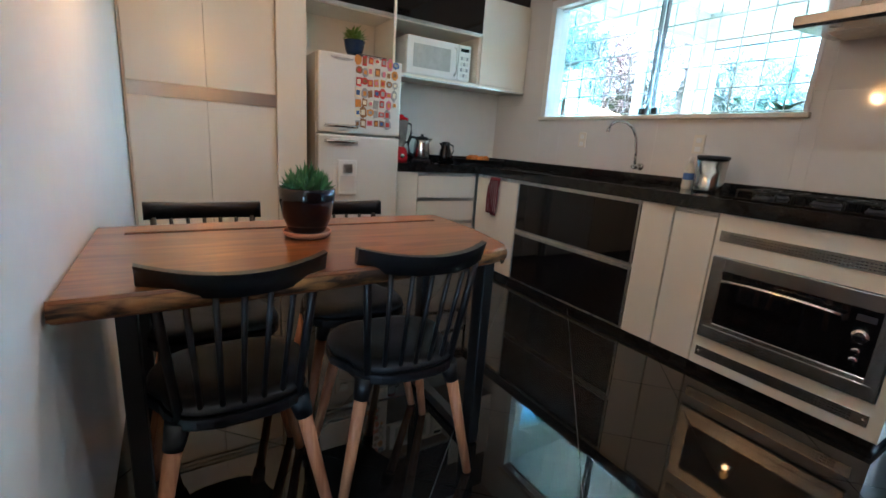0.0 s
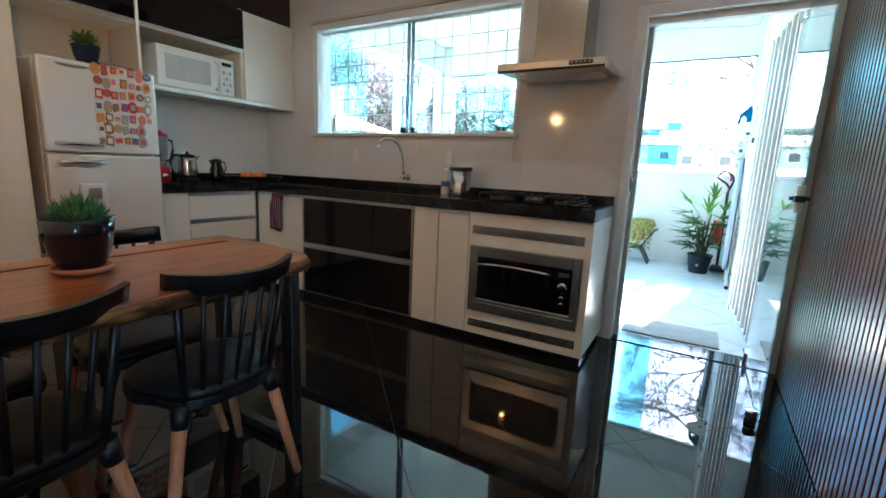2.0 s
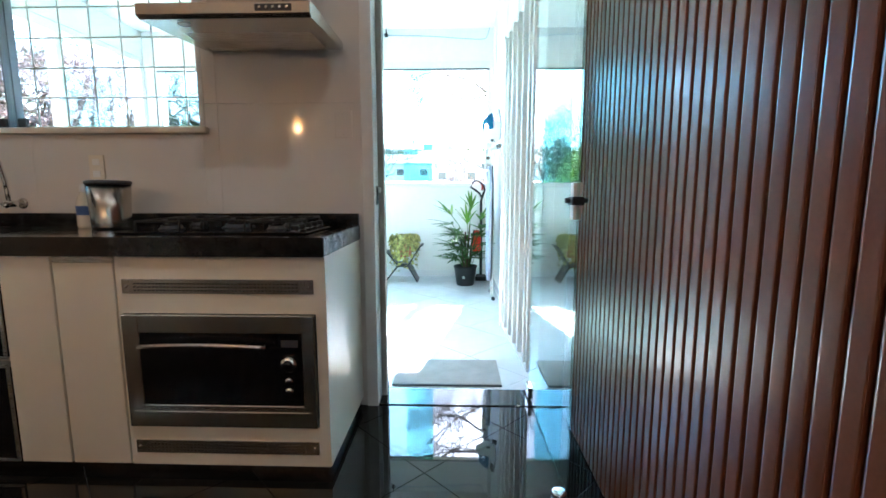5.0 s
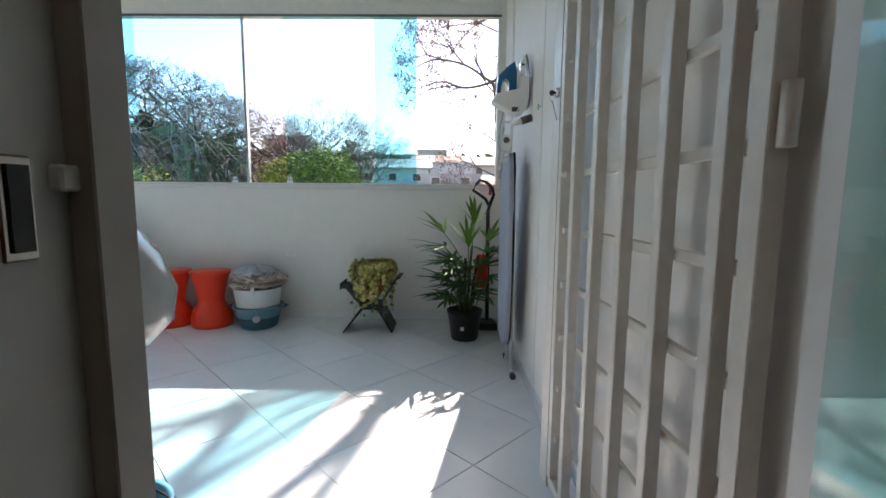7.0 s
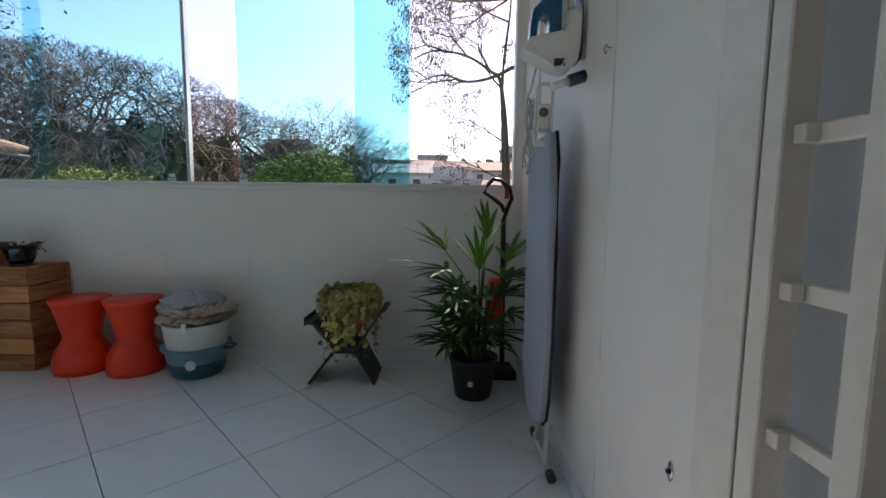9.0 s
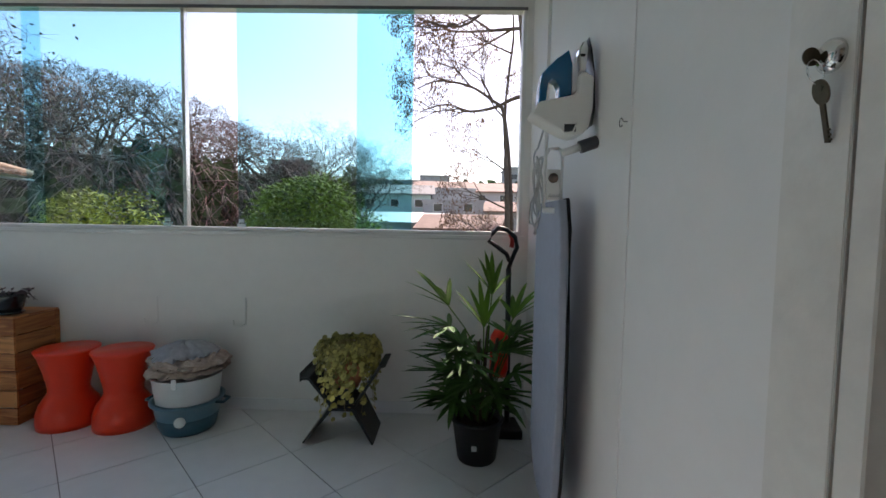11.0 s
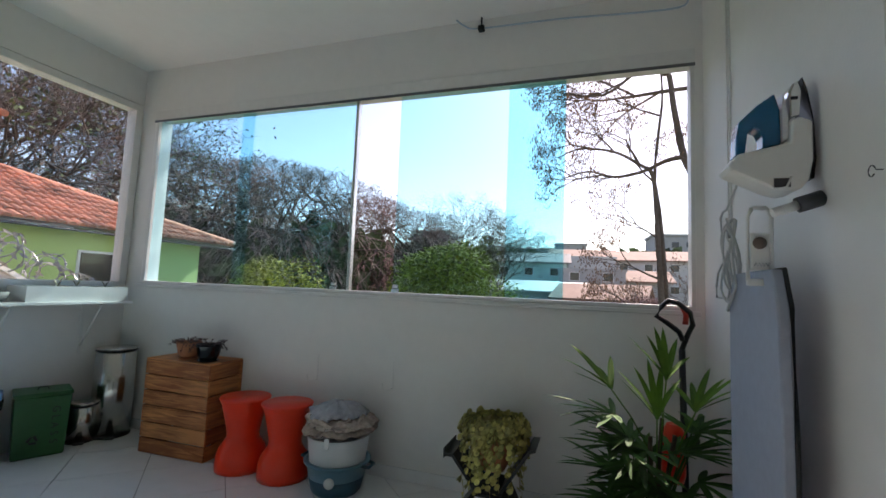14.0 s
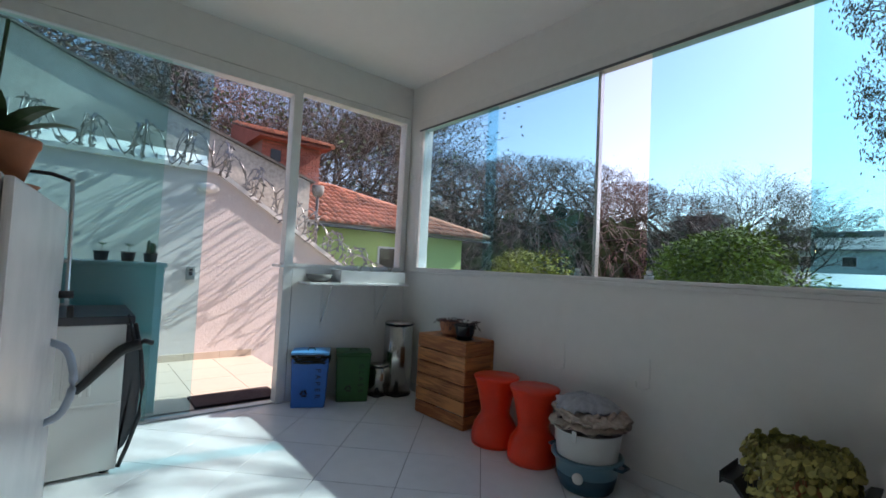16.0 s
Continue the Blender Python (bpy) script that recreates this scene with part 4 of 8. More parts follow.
for (r0, z0), (r1, z1) in (((1.0, 0.0081), (1.12, 0.04)), ((1.12, 0.04), (1.15, 0.042)), ((1.15, 0.042), (1.03, 0.0081))):
    for a in range(32):
        q = [(0.16 * r * math.cos(b * math.tau / 32), 0.24 * r * math.sin(b * math.tau / 32), z) for r, z, b in ((r0, z0, a), (r0, z0, a + 1), (r1, z1, a + 1), (r1, z1, a))]
        bm.faces.new([bm.verts.new(v) for v in q])
bmesh.ops.remove_doubles(bm, verts=bm.verts[:], dist=0.0005)
part("rim", bm, M_BPLAS, ft)
M_FRUIT = mat("orange fruit", (0.70, 0.22, 0.03), 0.45, vary=0.08, bump=0.1, bump_scale=120)
for k, (x, y, r) in enumerate(((0, -0.08, 0.036), (0.04, 0.0, 0.034), (-0.05, 0.0, 0.036), (0.0, 0.08, 0.034), (-0.05, -0.07, 0.033))):
    fr = thing("orange", "ripe orange fruit lying in the black tray", "fruit", (-3.08 + x, 2.62 + y, 0.9095 + r), group="fruit in the tray")
    b = bmesh.new()
    bmesh.ops.create_uvsphere(b, u_segments=14, v_segments=10, radius=r)
    for f in b.faces: f.smooth = True
    part("peel", b, M_FRUIT, fr)
    part("stalk", lathe([(0.003, r * 0.97), (0.002, r * 1.06)], 6), M_SOIL, fr)

mw = thing("microwave", "white microwave oven with gridded window and keypad", "microwave", (-3.0, 1.79, 1.5855))
part("body", bx(-0.36, 0.0, 0.006, -0.02, 0.60, 0.29, 0.006, 2), M_WPLAS, mw)
d = part("door", bx(-0.0195, 0.0, 0.008, 0.0, 0.475, 0.288, 0.006, 2), M_WPLAS, mw)
part("window", bx(0.0002, 0.055, 0.06, 0.0022, 0.40, 0.235, 0.001), mat("pale perforated window", (0.48, 0.49, 0.47), 0.25, vary=0.1, scale=60), d)
part("handle", tube([(0.002, 0.445, 0.04), (0.028, 0.445, 0.06), (0.028, 0.445, 0.235), (0.002, 0.445, 0.255)], 0.010, 8), M_WPLAS, d)
p = part("keypad", bx(-0.0195, 0.478, 0.008, 0.0, 0.60, 0.288, 0.004, 1), M_WPLAS, mw)
part("display", bx(0.0002, 0.497, 0.235, 0.0018, 0.58, 0.262), M_BGLASS, p)
for i in range(3):
    for j in range(4):
        part("key", bx(0.0002, 0.500 + i * 0.028, 0.035 + j * 0.045, 0.002, 0.521 + i * 0.028, 0.062 + j * 0.045, 0.0005), MAG[5] if (i + j) % 2 else M_FRIDGE, p)
for y in (0.06, 0.54):
    part("foot", lathe([(0.014, 0), (0.014, 0.006)], 10), M_BPLAS, mw).location = (-0.05, y, 0)

# towel on the cabinet front
M_TOWEL = mat("dark red checked tea towel", (0.13, 0.018, 0.03), 0.9, vary=0.3, scale=30, bump=0.4, bump_scale=300)
tw = thing("tea_towel", "dark red checked tea towel hanging over the cabinet door", "tea towel", (-2.60, 2.418, 0.0))
bm = bmesh.new()
gx, gz = 14, 12
g = [[bm.verts.new((0.135 * i / gx + (0.012 if j < 3 else 0) - 0.0015 * j, -0.010 - 0.007 * math.sin(i * 1.9 + j * 0.35) - 0.0009 * j, 0.825 - 0.295 * j / gz - 0.012 * (i > 8) * (j == gz))) for i in range(gx + 1)] for j in range(gz + 1)]
for j in range(gz):
    for i in range(gx):
        bm.faces.new((g[j][i], g[j][i + 1], g[j + 1][i + 1], g[j + 1][i])).smooth = True
ext = bmesh.ops.extrude_face_region(bm, geom=bm.faces[:])
for v in [q for q in ext["geom"] if isinstance(q, bmesh.types.BMVert)]:
    v.co.y -= 0.003
part("cloth", bm, M_TOWEL, tw)
for k in range(5):
    part("stripe", bx(0.018 + 0.024 * k, -0.0235 - 0.0008 * k, 0.545, 0.0205 + 0.024 * k, -0.0225, 0.80), MAG[5], tw)

fa = thing("faucet", "chrome wall faucet with high curved spout", "faucet", (-1.645, 2.975, 1.0))
part("flange", lathe([(0.026, 0), (0.026, 0.006), (0.018, 0.012)], 20), M_CHROME, fa).matrix_basis = pose(0, 0.024, 0, 90)
part("body", tube([(0, 0.012, 0), (0, -0.06, 0)], 0.016, 12), M_CHROME, fa)
part("spout", tube([(0, -0.045, 0.01), (0.0, -0.05, 0.10), (-0.01, -0.06, 0.19), (-0.03, -0.08, 0.255), (-0.07, -0.11, 0.295), (-0.12, -0.14, 0.30), (-0.155, -0.16, 0.275), (-0.165, -0.167, 0.245)], 0.0095, 10), M_CHROME, fa)
part("handle", tube([(0, -0.058, 0.0), (0, -0.075, 0.0), (0.025, -0.08, -0.012)], 0.008, 8), M_CHROME, fa)
part("nozzle", tube([(-0.165, -0.167, 0.247), (-0.168, -0.169, 0.225)], 0.013, 10), M_CHROME, fa)
for x in (-2.205, -1.262):
    o = thing("wall_outlet", "cream double wall outlet plate on the tiles", "wall outlet", (x, 2.9995, 1.17), group="outlets over the worktop")
    part("plate", bx(-0.036, -0.008, -0.058, 0.036, 0.0, 0.058, 0.004, 2), M_LAM, o)
    for z in (0.025, -0.03):
        s = part("socket", bx(-0.018, -0.011, z - 0.015, 0.018, -0.0081, z + 0.015, 0.002), M_WPLAS, o)
bp = thing("blank_plate", "white blank switch plate on the tiles over the hob", "wall plate", (-0.082, 2.9995, 1.364))
part("plate", bx(-0.04, -0.007, -0.06, 0.04, 0.0, 0.06, 0.004, 2), M_WTILE, bp)
for z in (-0.045, 0.045):
    part("screw", lathe([(0.003, 0), (0.002, 0.001), (0, 0.001)], 8), M_CHROME, bp).matrix_basis = pose(0, -0.0071, z, 90)
cn = thing("lidded_canister", "brushed steel canister with dark rim", "canister", (-1.035, 2.77, 0.9005))
part("body", lathe([(0.0, 0), (0.070, 0), (0.071, 0.01), (0.080, 0.185), (0.0, 0.185)], 36, cap=False), M_STEELV, cn)
part("lid", lathe([(0.0835, 0.1855), (0.084, 0.199), (0.072, 0.203), (0, 0.205)], 36), M_DKGREY, cn)
so = thing("soap_bottle", "clear dish soap bottle with plain blue label", "soap bottle", (-1.175, 2.80, 0.9005))
part("body", lathe([(0, 0), (0.027, 0), (0.030, 0.01), (0.030, 0.10), (0.022, 0.13), (0.012, 0.145), (0.012, 0.155)], 20, cap=False), mat("milky bottle plastic", (0.75, 0.70, 0.60), 0.25, vary=0.05), so)
part("label", lathe([(0.0304, 0.055), (0.0306, 0.095)], 20, cap=False), MAG[4], so)
part("cap", lathe([(0.013, 0.1552), (0.012, 0.18), (0.006, 0.19), (0, 0.19)], 14), M_WPLAS, so)


# ---- gas hob ----
def hob():
    h = thing("gas_hob", "black glass five-burner gas hob with cast iron grates", "hob", (-0.83, 2.52, 0.9005))
    W, D = 0.72, 0.42
    part("plate", bx(0, 0, 0, W, D, 0.008, 0.003), M_BGLASS, h)
    for k, (x, y, r) in enumerate(((0.14, 0.12, 0.038), (0.14, 0.31, 0.030), (0.36, 0.22, 0.052), (0.56, 0.12, 0.030), (0.56, 0.31, 0.038))):
        b = part("burner", lathe([(r * 1.25, 0.0082), (r * 1.15, 0.014), (r, 0.016), (r, 0.024), (0, 0.024)], 24), M_DKGREY, h, "aluminium burner ring")
        b.location = (x, y, 0)
        part("cap", lathe([(r * 0.85, 0.0242), (r * 0.8, 0.031), (0, 0.032)], 24), M_BLACKPOT, b)
        bm = bmesh.new()
        q = 0.085 if r < 0.05 else 0.10
        tube([(-q, -q, 0.044), (q, -q, 0.044), (q, q, 0.044), (-q, q, 0.044)], 0.0045, 6, bm, closed=True)
        for a in range(4):
            c, s = math.cos(a * math.pi / 2), math.sin(a * math.pi / 2)
            tube([(q * c, q * s, 0.044), (0.3 * q * c, 0.3 * q * s, 0.047)], 0.004, 6, bm)
            cx, cy = q * (1 if a in (0, 3) else -1), q * (1 if a < 2 else -1)
            tube([(cx, cy, 0.044), (cx, cy, 0.0085)], 0.0045, 6, bm)
        part("grate", bm, M_BMETAL, h, "black wire pan grate").location = (x, y, 0)
    for k in range(5):
        kn = part("knob", lathe([(0.016, 0.0081), (0.015, 0.026), (0.012, 0.028), (0, 0.028)], 16), M_BPLAS, h)
        kn.location = (0.655, 0.06 + 0.075 * k, 0)
        part("ring", lathe([(0.018, 0.0001), (0.018, 0.0015), (0.0163, 0.0015)], 16, cap=False), M_CHROME, kn).location = (0, 0, 0.0082)


hob()


# ---- hood ----
def hood():
    h = thing("range_hood", "brushed steel chimney range hood with thin canopy", "range hood", (-0.70, 2.545, 0.0))
    part("canopy", bevelled(prism([(0.0, 1.675), (0.0, 1.715), (0.05, 1.722), (0.45, 1.722), (0.45, 1.69), (0.02, 1.665)], 0.0, 0.625, axis="x"), 0.002, 1, 0.3), M_STEEL, h)
    part("filter", bx(0.06, 0.10, 1.6745, 0.565, 0.40, 1.682), M_ALU, h, "metal grease filter")
    p = part("control_strip", bx(0.43, -0.003, 1.683, 0.56, 0.0, 1.706, 0.001), M_DKGREY, h)
    for k in range(5):
        part("button", lathe([(0.006, 0), (0.006, 0.003), (0, 0.003)], 10), M_CHROME, p).matrix_basis = pose(0.448 + 0.024 * k, -0.003, 1.694, 90)
    part("lamp", lathe([(0.022, 1.6655), (0.022, 1.668)], 16), M_WPLAS, h).location = (0.14, 0.06, -0.004)
    part("chimney", bx(0.165, 0.175, 1.7225, 0.465, 0.453, 2.40, 0.003), M_STEELV, h)
    part("chimney_top", bx(0.172, 0.182, 2.401, 0.458, 0.453, 2.748, 0.003), M_STEELV, h)


hood()

st = thing("door_stop", "cylindrical steel and black rubber floor door stop", "door stop", (0.785, 2.30, 0.001))
part("post", lathe([(0.024, 0.0), (0.024, 0.045)], 24), M_BPLAS, st)
part("cap", lathe([(0.0245, 0.0452), (0.0245, 0.058), (0.020, 0.060), (0, 0.060)], 24), M_CHROME, st)
part("band", lathe([(0.0247, 0.018), (0.0247, 0.026)], 24, cap=False), M_CHROME, st)



# ---- terrace: gate ----
def gate():
    g = tagged(new("door_2"), "cream painted steel grille gate folded back against the terrace wall", "gate", kind="structure")
    ang = math.degrees(math.atan2(0.052, 0.9))
    g.matrix_basis = pose(0.838, 3.245, 0.055, 0, 0, ang)
    L = 0.902
    fr = part("gate_frame", box(box(box(bx(-0.016, 0.0, 0.02, 0.016, 0.035, 2.06, 0.002), -0.022, L - 0.047, 0.0, 0.020, L + 0.034, 2.06, 0.002),
                                    -0.016, 0.0355, 0.02, 0.016, L - 0.0455, 0.05, 0.002), -0.016, 0.0355, 2.03, 0.016, L - 0.0455, 2.06, 0.002), M_GATE, g)
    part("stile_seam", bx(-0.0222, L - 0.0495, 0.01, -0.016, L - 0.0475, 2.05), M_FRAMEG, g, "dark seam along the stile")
    part("inner_stile", bx(-0.021, L - 0.080, 0.0505, 0.018, L - 0.0497, 2.0295, 0.002), M_GATE, g)
    for k in range(5):
        y = 0.082 + 0.158 * k
        part("bar", bx(-0.022, y - 0.015, 0.0505, 0.006, y + 0.015, 2.0295, 0.002), M_GATE, g)
    for k in range(11):
        z = 0.204 + 0.173 * k
        if z < 2.01:
            part("rung", bx(0.0062, 0.036, z - 0.011, 0.020, L - 0.081, z + 0.011, 0.002), M_GATE, g)
            part("rung_end", bx(-0.010, L - 0.098, z - 0.010, 0.0061, L - 0.0805, z + 0.010, 0.001), M_GATE, g)
    for z in (0.25, 1.10, 1.85):
        part("hinge", tube([(0, -0.012, z - 0.04), (0, -0.012, z + 0.04)], 0.011, 10), M_GATE, g)
    lock = part("lock", lathe([(0.0165, 0), (0.0165, 0.003), (0.010, 0.009), (0, 0.009)], 24), M_CHROME, g, "round chrome lock cylinder")
    lock.matrix_basis = pose(-0.0225, L - 0.022, 1.330, 0, -90)
    k = thing("gate_keys", "worn brass door keys hanging from the gate lock", "keys", (0.763, 4.126, 1.385), turn=ang)
    k.scale = (0.75, 0.75, 0.75)
    M_KEY = mat("tarnished brass", (0.10, 0.08, 0.055), 0.3, 0.9, vary=0.25, scale=20)
    b = lathe([(0.012, -0.0012), (0.012, 0.0012)], 16)
    b.transform(pose(-0.022, 0, 0, 90, 0, 0))
    box(b, -0.014, -0.0012, -0.004, 0.0, 0.0012, 0.004)
    part("key", b, M_KEY, k)
    part("ring", tube([(-0.022 + 0.011 * math.cos(a), -0.008 + 0.004 * math.sin(a), -0.022 + 0.017 * math.sin(a)) for a in [math.tau * i / 16 for i in range(16)]], 0.0009, 5, closed=True), M_CHROME, k)
    b = lathe([(0.0165, -0.0013), (0.0165, 0.0013)], 18)
    b.transform(pose(0, 0, 0, 90, 0, 0))
    box(b, -0.0045, -0.0013, -0.066, 0.0045, 0.0013, -0.014)
    for q in (0.048, 0.055, 0.061):
        box(b, -0.008, -0.001, -q - 0.002, -0.0045, 0.001, -q + 0.001)
    b.transform(pose(-0.020, -0.016, -0.050, -16, -10, 78))
    part("key", b, M_KEY, k)


gate()


lr = thing("latch_receiver", "small oval grey metal latch hole in the terrace wall", "latch plate", (TR, 4.43, 0.50))
b = lathe([(0.011, 0.0), (0.011, 0.002), (0.006, 0.003), (0, 0.003)], 14)
b.transform(Matrix.Diagonal((2.0, 1, 1, 1)))
b.transform(pose(0, 0, 0, 0, -90, 0))
part("plate", b, M_STEELV, lr)
part("pin", bx(-0.010, -0.003, -0.004, -0.0031, 0.003, 0.004), M_BPLAS, lr)

# ---- terrace furniture ----
def crate(name, at, turn):
    c = thing(name, "orange-brown slatted pine crate stacked by the parapet", "wooden crate", at, turn, group="stacked wooden crates")
    W, D, H = 0.56, 0.30, 0.312
    for k in range(3):
        z0, z1 = 0.004 + k * 0.1035, 0.104 + k * 0.1035 - 0.004
        part("slat", bx(0, 0, z0, W, 0.012, z1, 0.0015), M_CRATE, c)
        part("slat", bx(0, D - 0.012, z0, W, D, z1, 0.0015), M_CRATE, c)
        part("slat", bx(0.0005, 0.0125, z0, 0.0125, D - 0.0125, z1, 0.0015), M_CRATE2, c)
        part("slat", bx(W - 0.0125, 0.0125, z0, W - 0.0005, D - 0.0125, z1, 0.0015), M_CRATE2, c)
    for x in (0.013, W - 0.033):
        for y in (0.013, D - 0.033):
            part("post", bx(x, y, 0.004, x + 0.02, y + 0.02, H - 0.006), M_CRATE, c)
    for x in (-0.004, W):
        part("corner_batten", bx(x, D - 0.03, 0.004, x + 0.004, D - 0.002, H - 0.003), M_CRATE, c)
    for k in range(3):
        part("top_slat", bx(0.0, 0.001 + k * 0.1, H - 0.0028, W, 0.099 + k * 0.1 - 0.002, H + 0.006, 0.001), M_CRATE, c)
    for k in range(6):
        z = 0.022 + 0.104 * (k // 2) + 0.06 * (k % 2)
        for x in (0.014, W - 0.014):
            o = part("nail", lathe([(0.0022, 0), (0.0015, 0.001), (0, 0.001)], 6), M_BMETAL, c)
            o.matrix_basis = pose(x, 0.0, z, 90)


M_CRATE.name = "orange pine slat"
M_CRATE2 = wood("orange pine end slat", (0.26, 0.075, 0.022), (0.55, 0.22, 0.07), 0.5, grain=(14, 1, 14), scale=3, objrand=0.25, bump=0.3)
crate("wooden_crate", (-2.65, 6.085, 0.0), 1.5)
crate("wooden_crate", (-2.655, 6.09, 0.319), 1.0)


def succulent_bowl(label, at, material, seed, black=False):
    rnd = random.Random(seed)
    p = thing("plant_pot", label, "potted plant", at, group="pots on the crates")
    part("saucer", lathe([(0, 0), (0.058, 0), (0.072, 0.012), (0.068, 0.012), (0, 0.005)], 24, cap=False), material, p)
    part("pot", lathe([(0, 0.0125), (0.052, 0.0125), (0.068, 0.04), (0.080, 0.105), (0.082, 0.118), (0.075, 0.118), (0.072, 0.10), (0, 0.10)], 28, cap=False), material, p)
    part("soil", lathe([(0.072, 0.1005), (0, 0.106)], 16), M_SOIL, p)
    M = mat("dark red succulent", (0.10, 0.03, 0.025), 0.6, vary=0.3, island=0.15) if not black else mat("dark trailing leaves", (0.07, 0.035, 0.035), 0.6, vary=0.3, island=0.15)
    bm = bmesh.new()
    for k in range(46):
        a = rnd.uniform(0, math.tau)
        r = rnd.uniform(0.03, 0.075)
        ln = rnd.uniform(0.02, 0.06)
        x, y, z = r * math.cos(a), r * math.sin(a), 0.105
        e = (x + math.cos(a) * ln, y + math.sin(a) * ln, z + rnd.uniform(-0.05 if r > 0.06 else 0.0, 0.028))
        mid = ((x + e[0]) / 2, (y + e[1]) / 2, max(z, e[2]) + 0.012)
        tube([(x, y, z), mid, e], 0.0018, 5, bm)
        for j in range(5):
            leaf_blade(bm, e, rnd.uniform(0, math.tau), rnd.uniform(-0.6, 1.2), 0.016, 0.008, 0.2, 2)
    part("plant", bm, M, p)


succulent_bowl("terracotta pot with sprawling dark red succulent on the crates", (-2.40, 6.20, 0.6385), M_TERRA, 3)
succulent_bowl("shiny black pot with trailing succulent on the crates", (-2.20, 6.18, 0.6385), M_BLACKPOT, 5, True)


def stool(at):
    s = thing("plastic_stool", "bright orange-red hourglass shaped plastic stool", "stool", at, group="hourglass stools")
    part("body", lathe([(0.155, 0.0000), (0.158, 0.0315), (0.155, 0.0840), (0.141, 0.1313), (0.113, 0.1733), (0.099, 0.1995), (0.100, 0.2310), (0.117, 0.3150), (0.140, 0.4043), (0.153, 0.4326), (0.156, 0.4389)], 44), M_ORANGE, s)
    part("seat", lathe([(0.156, 0.4391), (0.158, 0.4441), (0.154, 0.4494), (0.000, 0.4462)], 44, cap=False), M_ORANGE, s)


stool((-1.845, 6.17, 0.0))
stool((-1.515, 6.17, 0.0))


def laundry():
    rnd = random.Random(12)
    b = thing("laundry_tub", "dark teal and blue round plastic tub with plain round badge", "laundry tub", (-1.12, 6.145, 0.0))
    b.scale = (1.12, 1.12, 1.1)
    M_TEAL = mat("dark teal plastic", (0.022, 0.085, 0.125), 0.35, vary=0.06)
    M_TEAL2 = mat("grey-blue plastic", (0.12, 0.24, 0.30), 0.35, vary=0.06)
    part("base", lathe([(0, 0), (0.118, 0), (0.130, 0.015), (0.146, 0.085), (0.0, 0.085)], 36, cap=False), M_TEAL, b)
    part("band", lathe([(0.1465, 0.0855), (0.156, 0.150), (0.174, 0.158), (0.174, 0.168), (0.150, 0.168), (0.148, 0.09)], 36, cap=False), M_TEAL2, b)
    part("badge", lathe([(0.026, 0), (0.026, 0.003), (0, 0.003)], 20), M_WPLAS, b).matrix_basis = pose(0.045, -0.146, 0.092, 82, 0, 17)
    for a in (-1, 1):
        part("grip", tube([(a * 0.165, -0.04, 0.158), (a * 0.200, -0.03, 0.155), (a * 0.200, 0.03, 0.155), (a * 0.165, 0.04, 0.158)], 0.008, 8), M_TEAL, b)
    w = thing("white_basket", "white round plastic basket standing in the tub", "laundry basket", (-1.12, 6.145, 0.0952))
    w.scale = (1.18, 1.18, 1.1)
    part("bowl", lathe([(0, 0), (0.125, 0), (0.132, 0.02), (0.154, 0.205), (0.160, 0.212), (0.150, 0.212), (0.124, 0.02), (0, 0.012)], 36, cap=False), M_WPLAS, w)
    M_CL1 = mat("crumpled beige and brown cloth", (0.46, 0.36, 0.30), 0.95, vary=0.25, scale=14, bump=0.3, bump_scale=90)
    M_CL2 = mat("grey blue cloth", (0.42, 0.42, 0.45), 0.95, vary=0.15, scale=10, bump=0.3, bump_scale=90)
    c = thing("laundry_cloth", "heap of crumpled beige and grey laundry on the basket", "laundry", (-1.12, 6.145, 0.360))
    c.scale = (1.12, 1.12, 1.0)
    for k, (m, R, z, hgt, ox) in enumerate(((M_CL1, 0.185, 0.0, 0.045, 0.0), (M_CL1, 0.185, 0.035, 0.055, 0.015), (M_CL2, 0.155, 0.080, 0.060, -0.02))):
        bm = bmesh.new()
        rings = []
        for j in range(9):
            f = j / 8
            ring = []
            for i in range(48):
                a = i * math.tau / 48
                n1 = noise.noise(Vector((math.cos(a) * 2.2 + k * 7, math.sin(a) * 2.2, f * 1.5)))
                n2 = noise.noise(Vector((math.cos(a) * 7 + k * 3, math.sin(a) * 7, f * 5)))
                if f <= 0.5:
                    r = R * (0.80 + 0.4 * f) + 0.035 * n1
                    zz = z - (0.020 if k == 0 else 0.0) * (0.5 - f) * 2 + 0.02 * n2
                else:
                    r = R * (1.0 - (f - 0.5) * 1.75) + 0.03 * n1
                    zz = z + hgt * math.sin((f - 0.5) * math.pi) + 0.022 * n2
                ring.append(bm.verts.new((ox + r * math.cos(a), r * math.sin(a), zz)))
            rings.append(ring)
        for p, q in zip(rings, rings[1:]):
            for i in range(48):
                bm.faces.new((p[i], p[(i + 1) % 48], q[(i + 1) % 48], q[i])).smooth = True
        bm.faces.new(rings[-1])
        bm.faces.new(rings[0][::-1])
        part("cloth", bm, m, c, "grey crumpled cloth" if k == 2 else "beige striped crumpled cloth")
    b3 = bmesh.new()
    for q in range(3):
        a0 = 3.6 + q * 0.8
        tube([(0.17 * math.cos(a0 + t * 0.25) * (1 - 0.05 * t), 0.17 * math.sin(a0 + t * 0.25) * (1 - 0.05 * t), 0.055 + 0.02 * math.sin(t * 1.3 + q)) for t in range(6)], 0.014, 8, b3)
    part("fold", b3, M_CL1, c)
    part("tag", bx(0.03, -0.185, -0.06, 0.055, -0.182, -0.005), M_WPLAS, c, "white care label")


laundry()


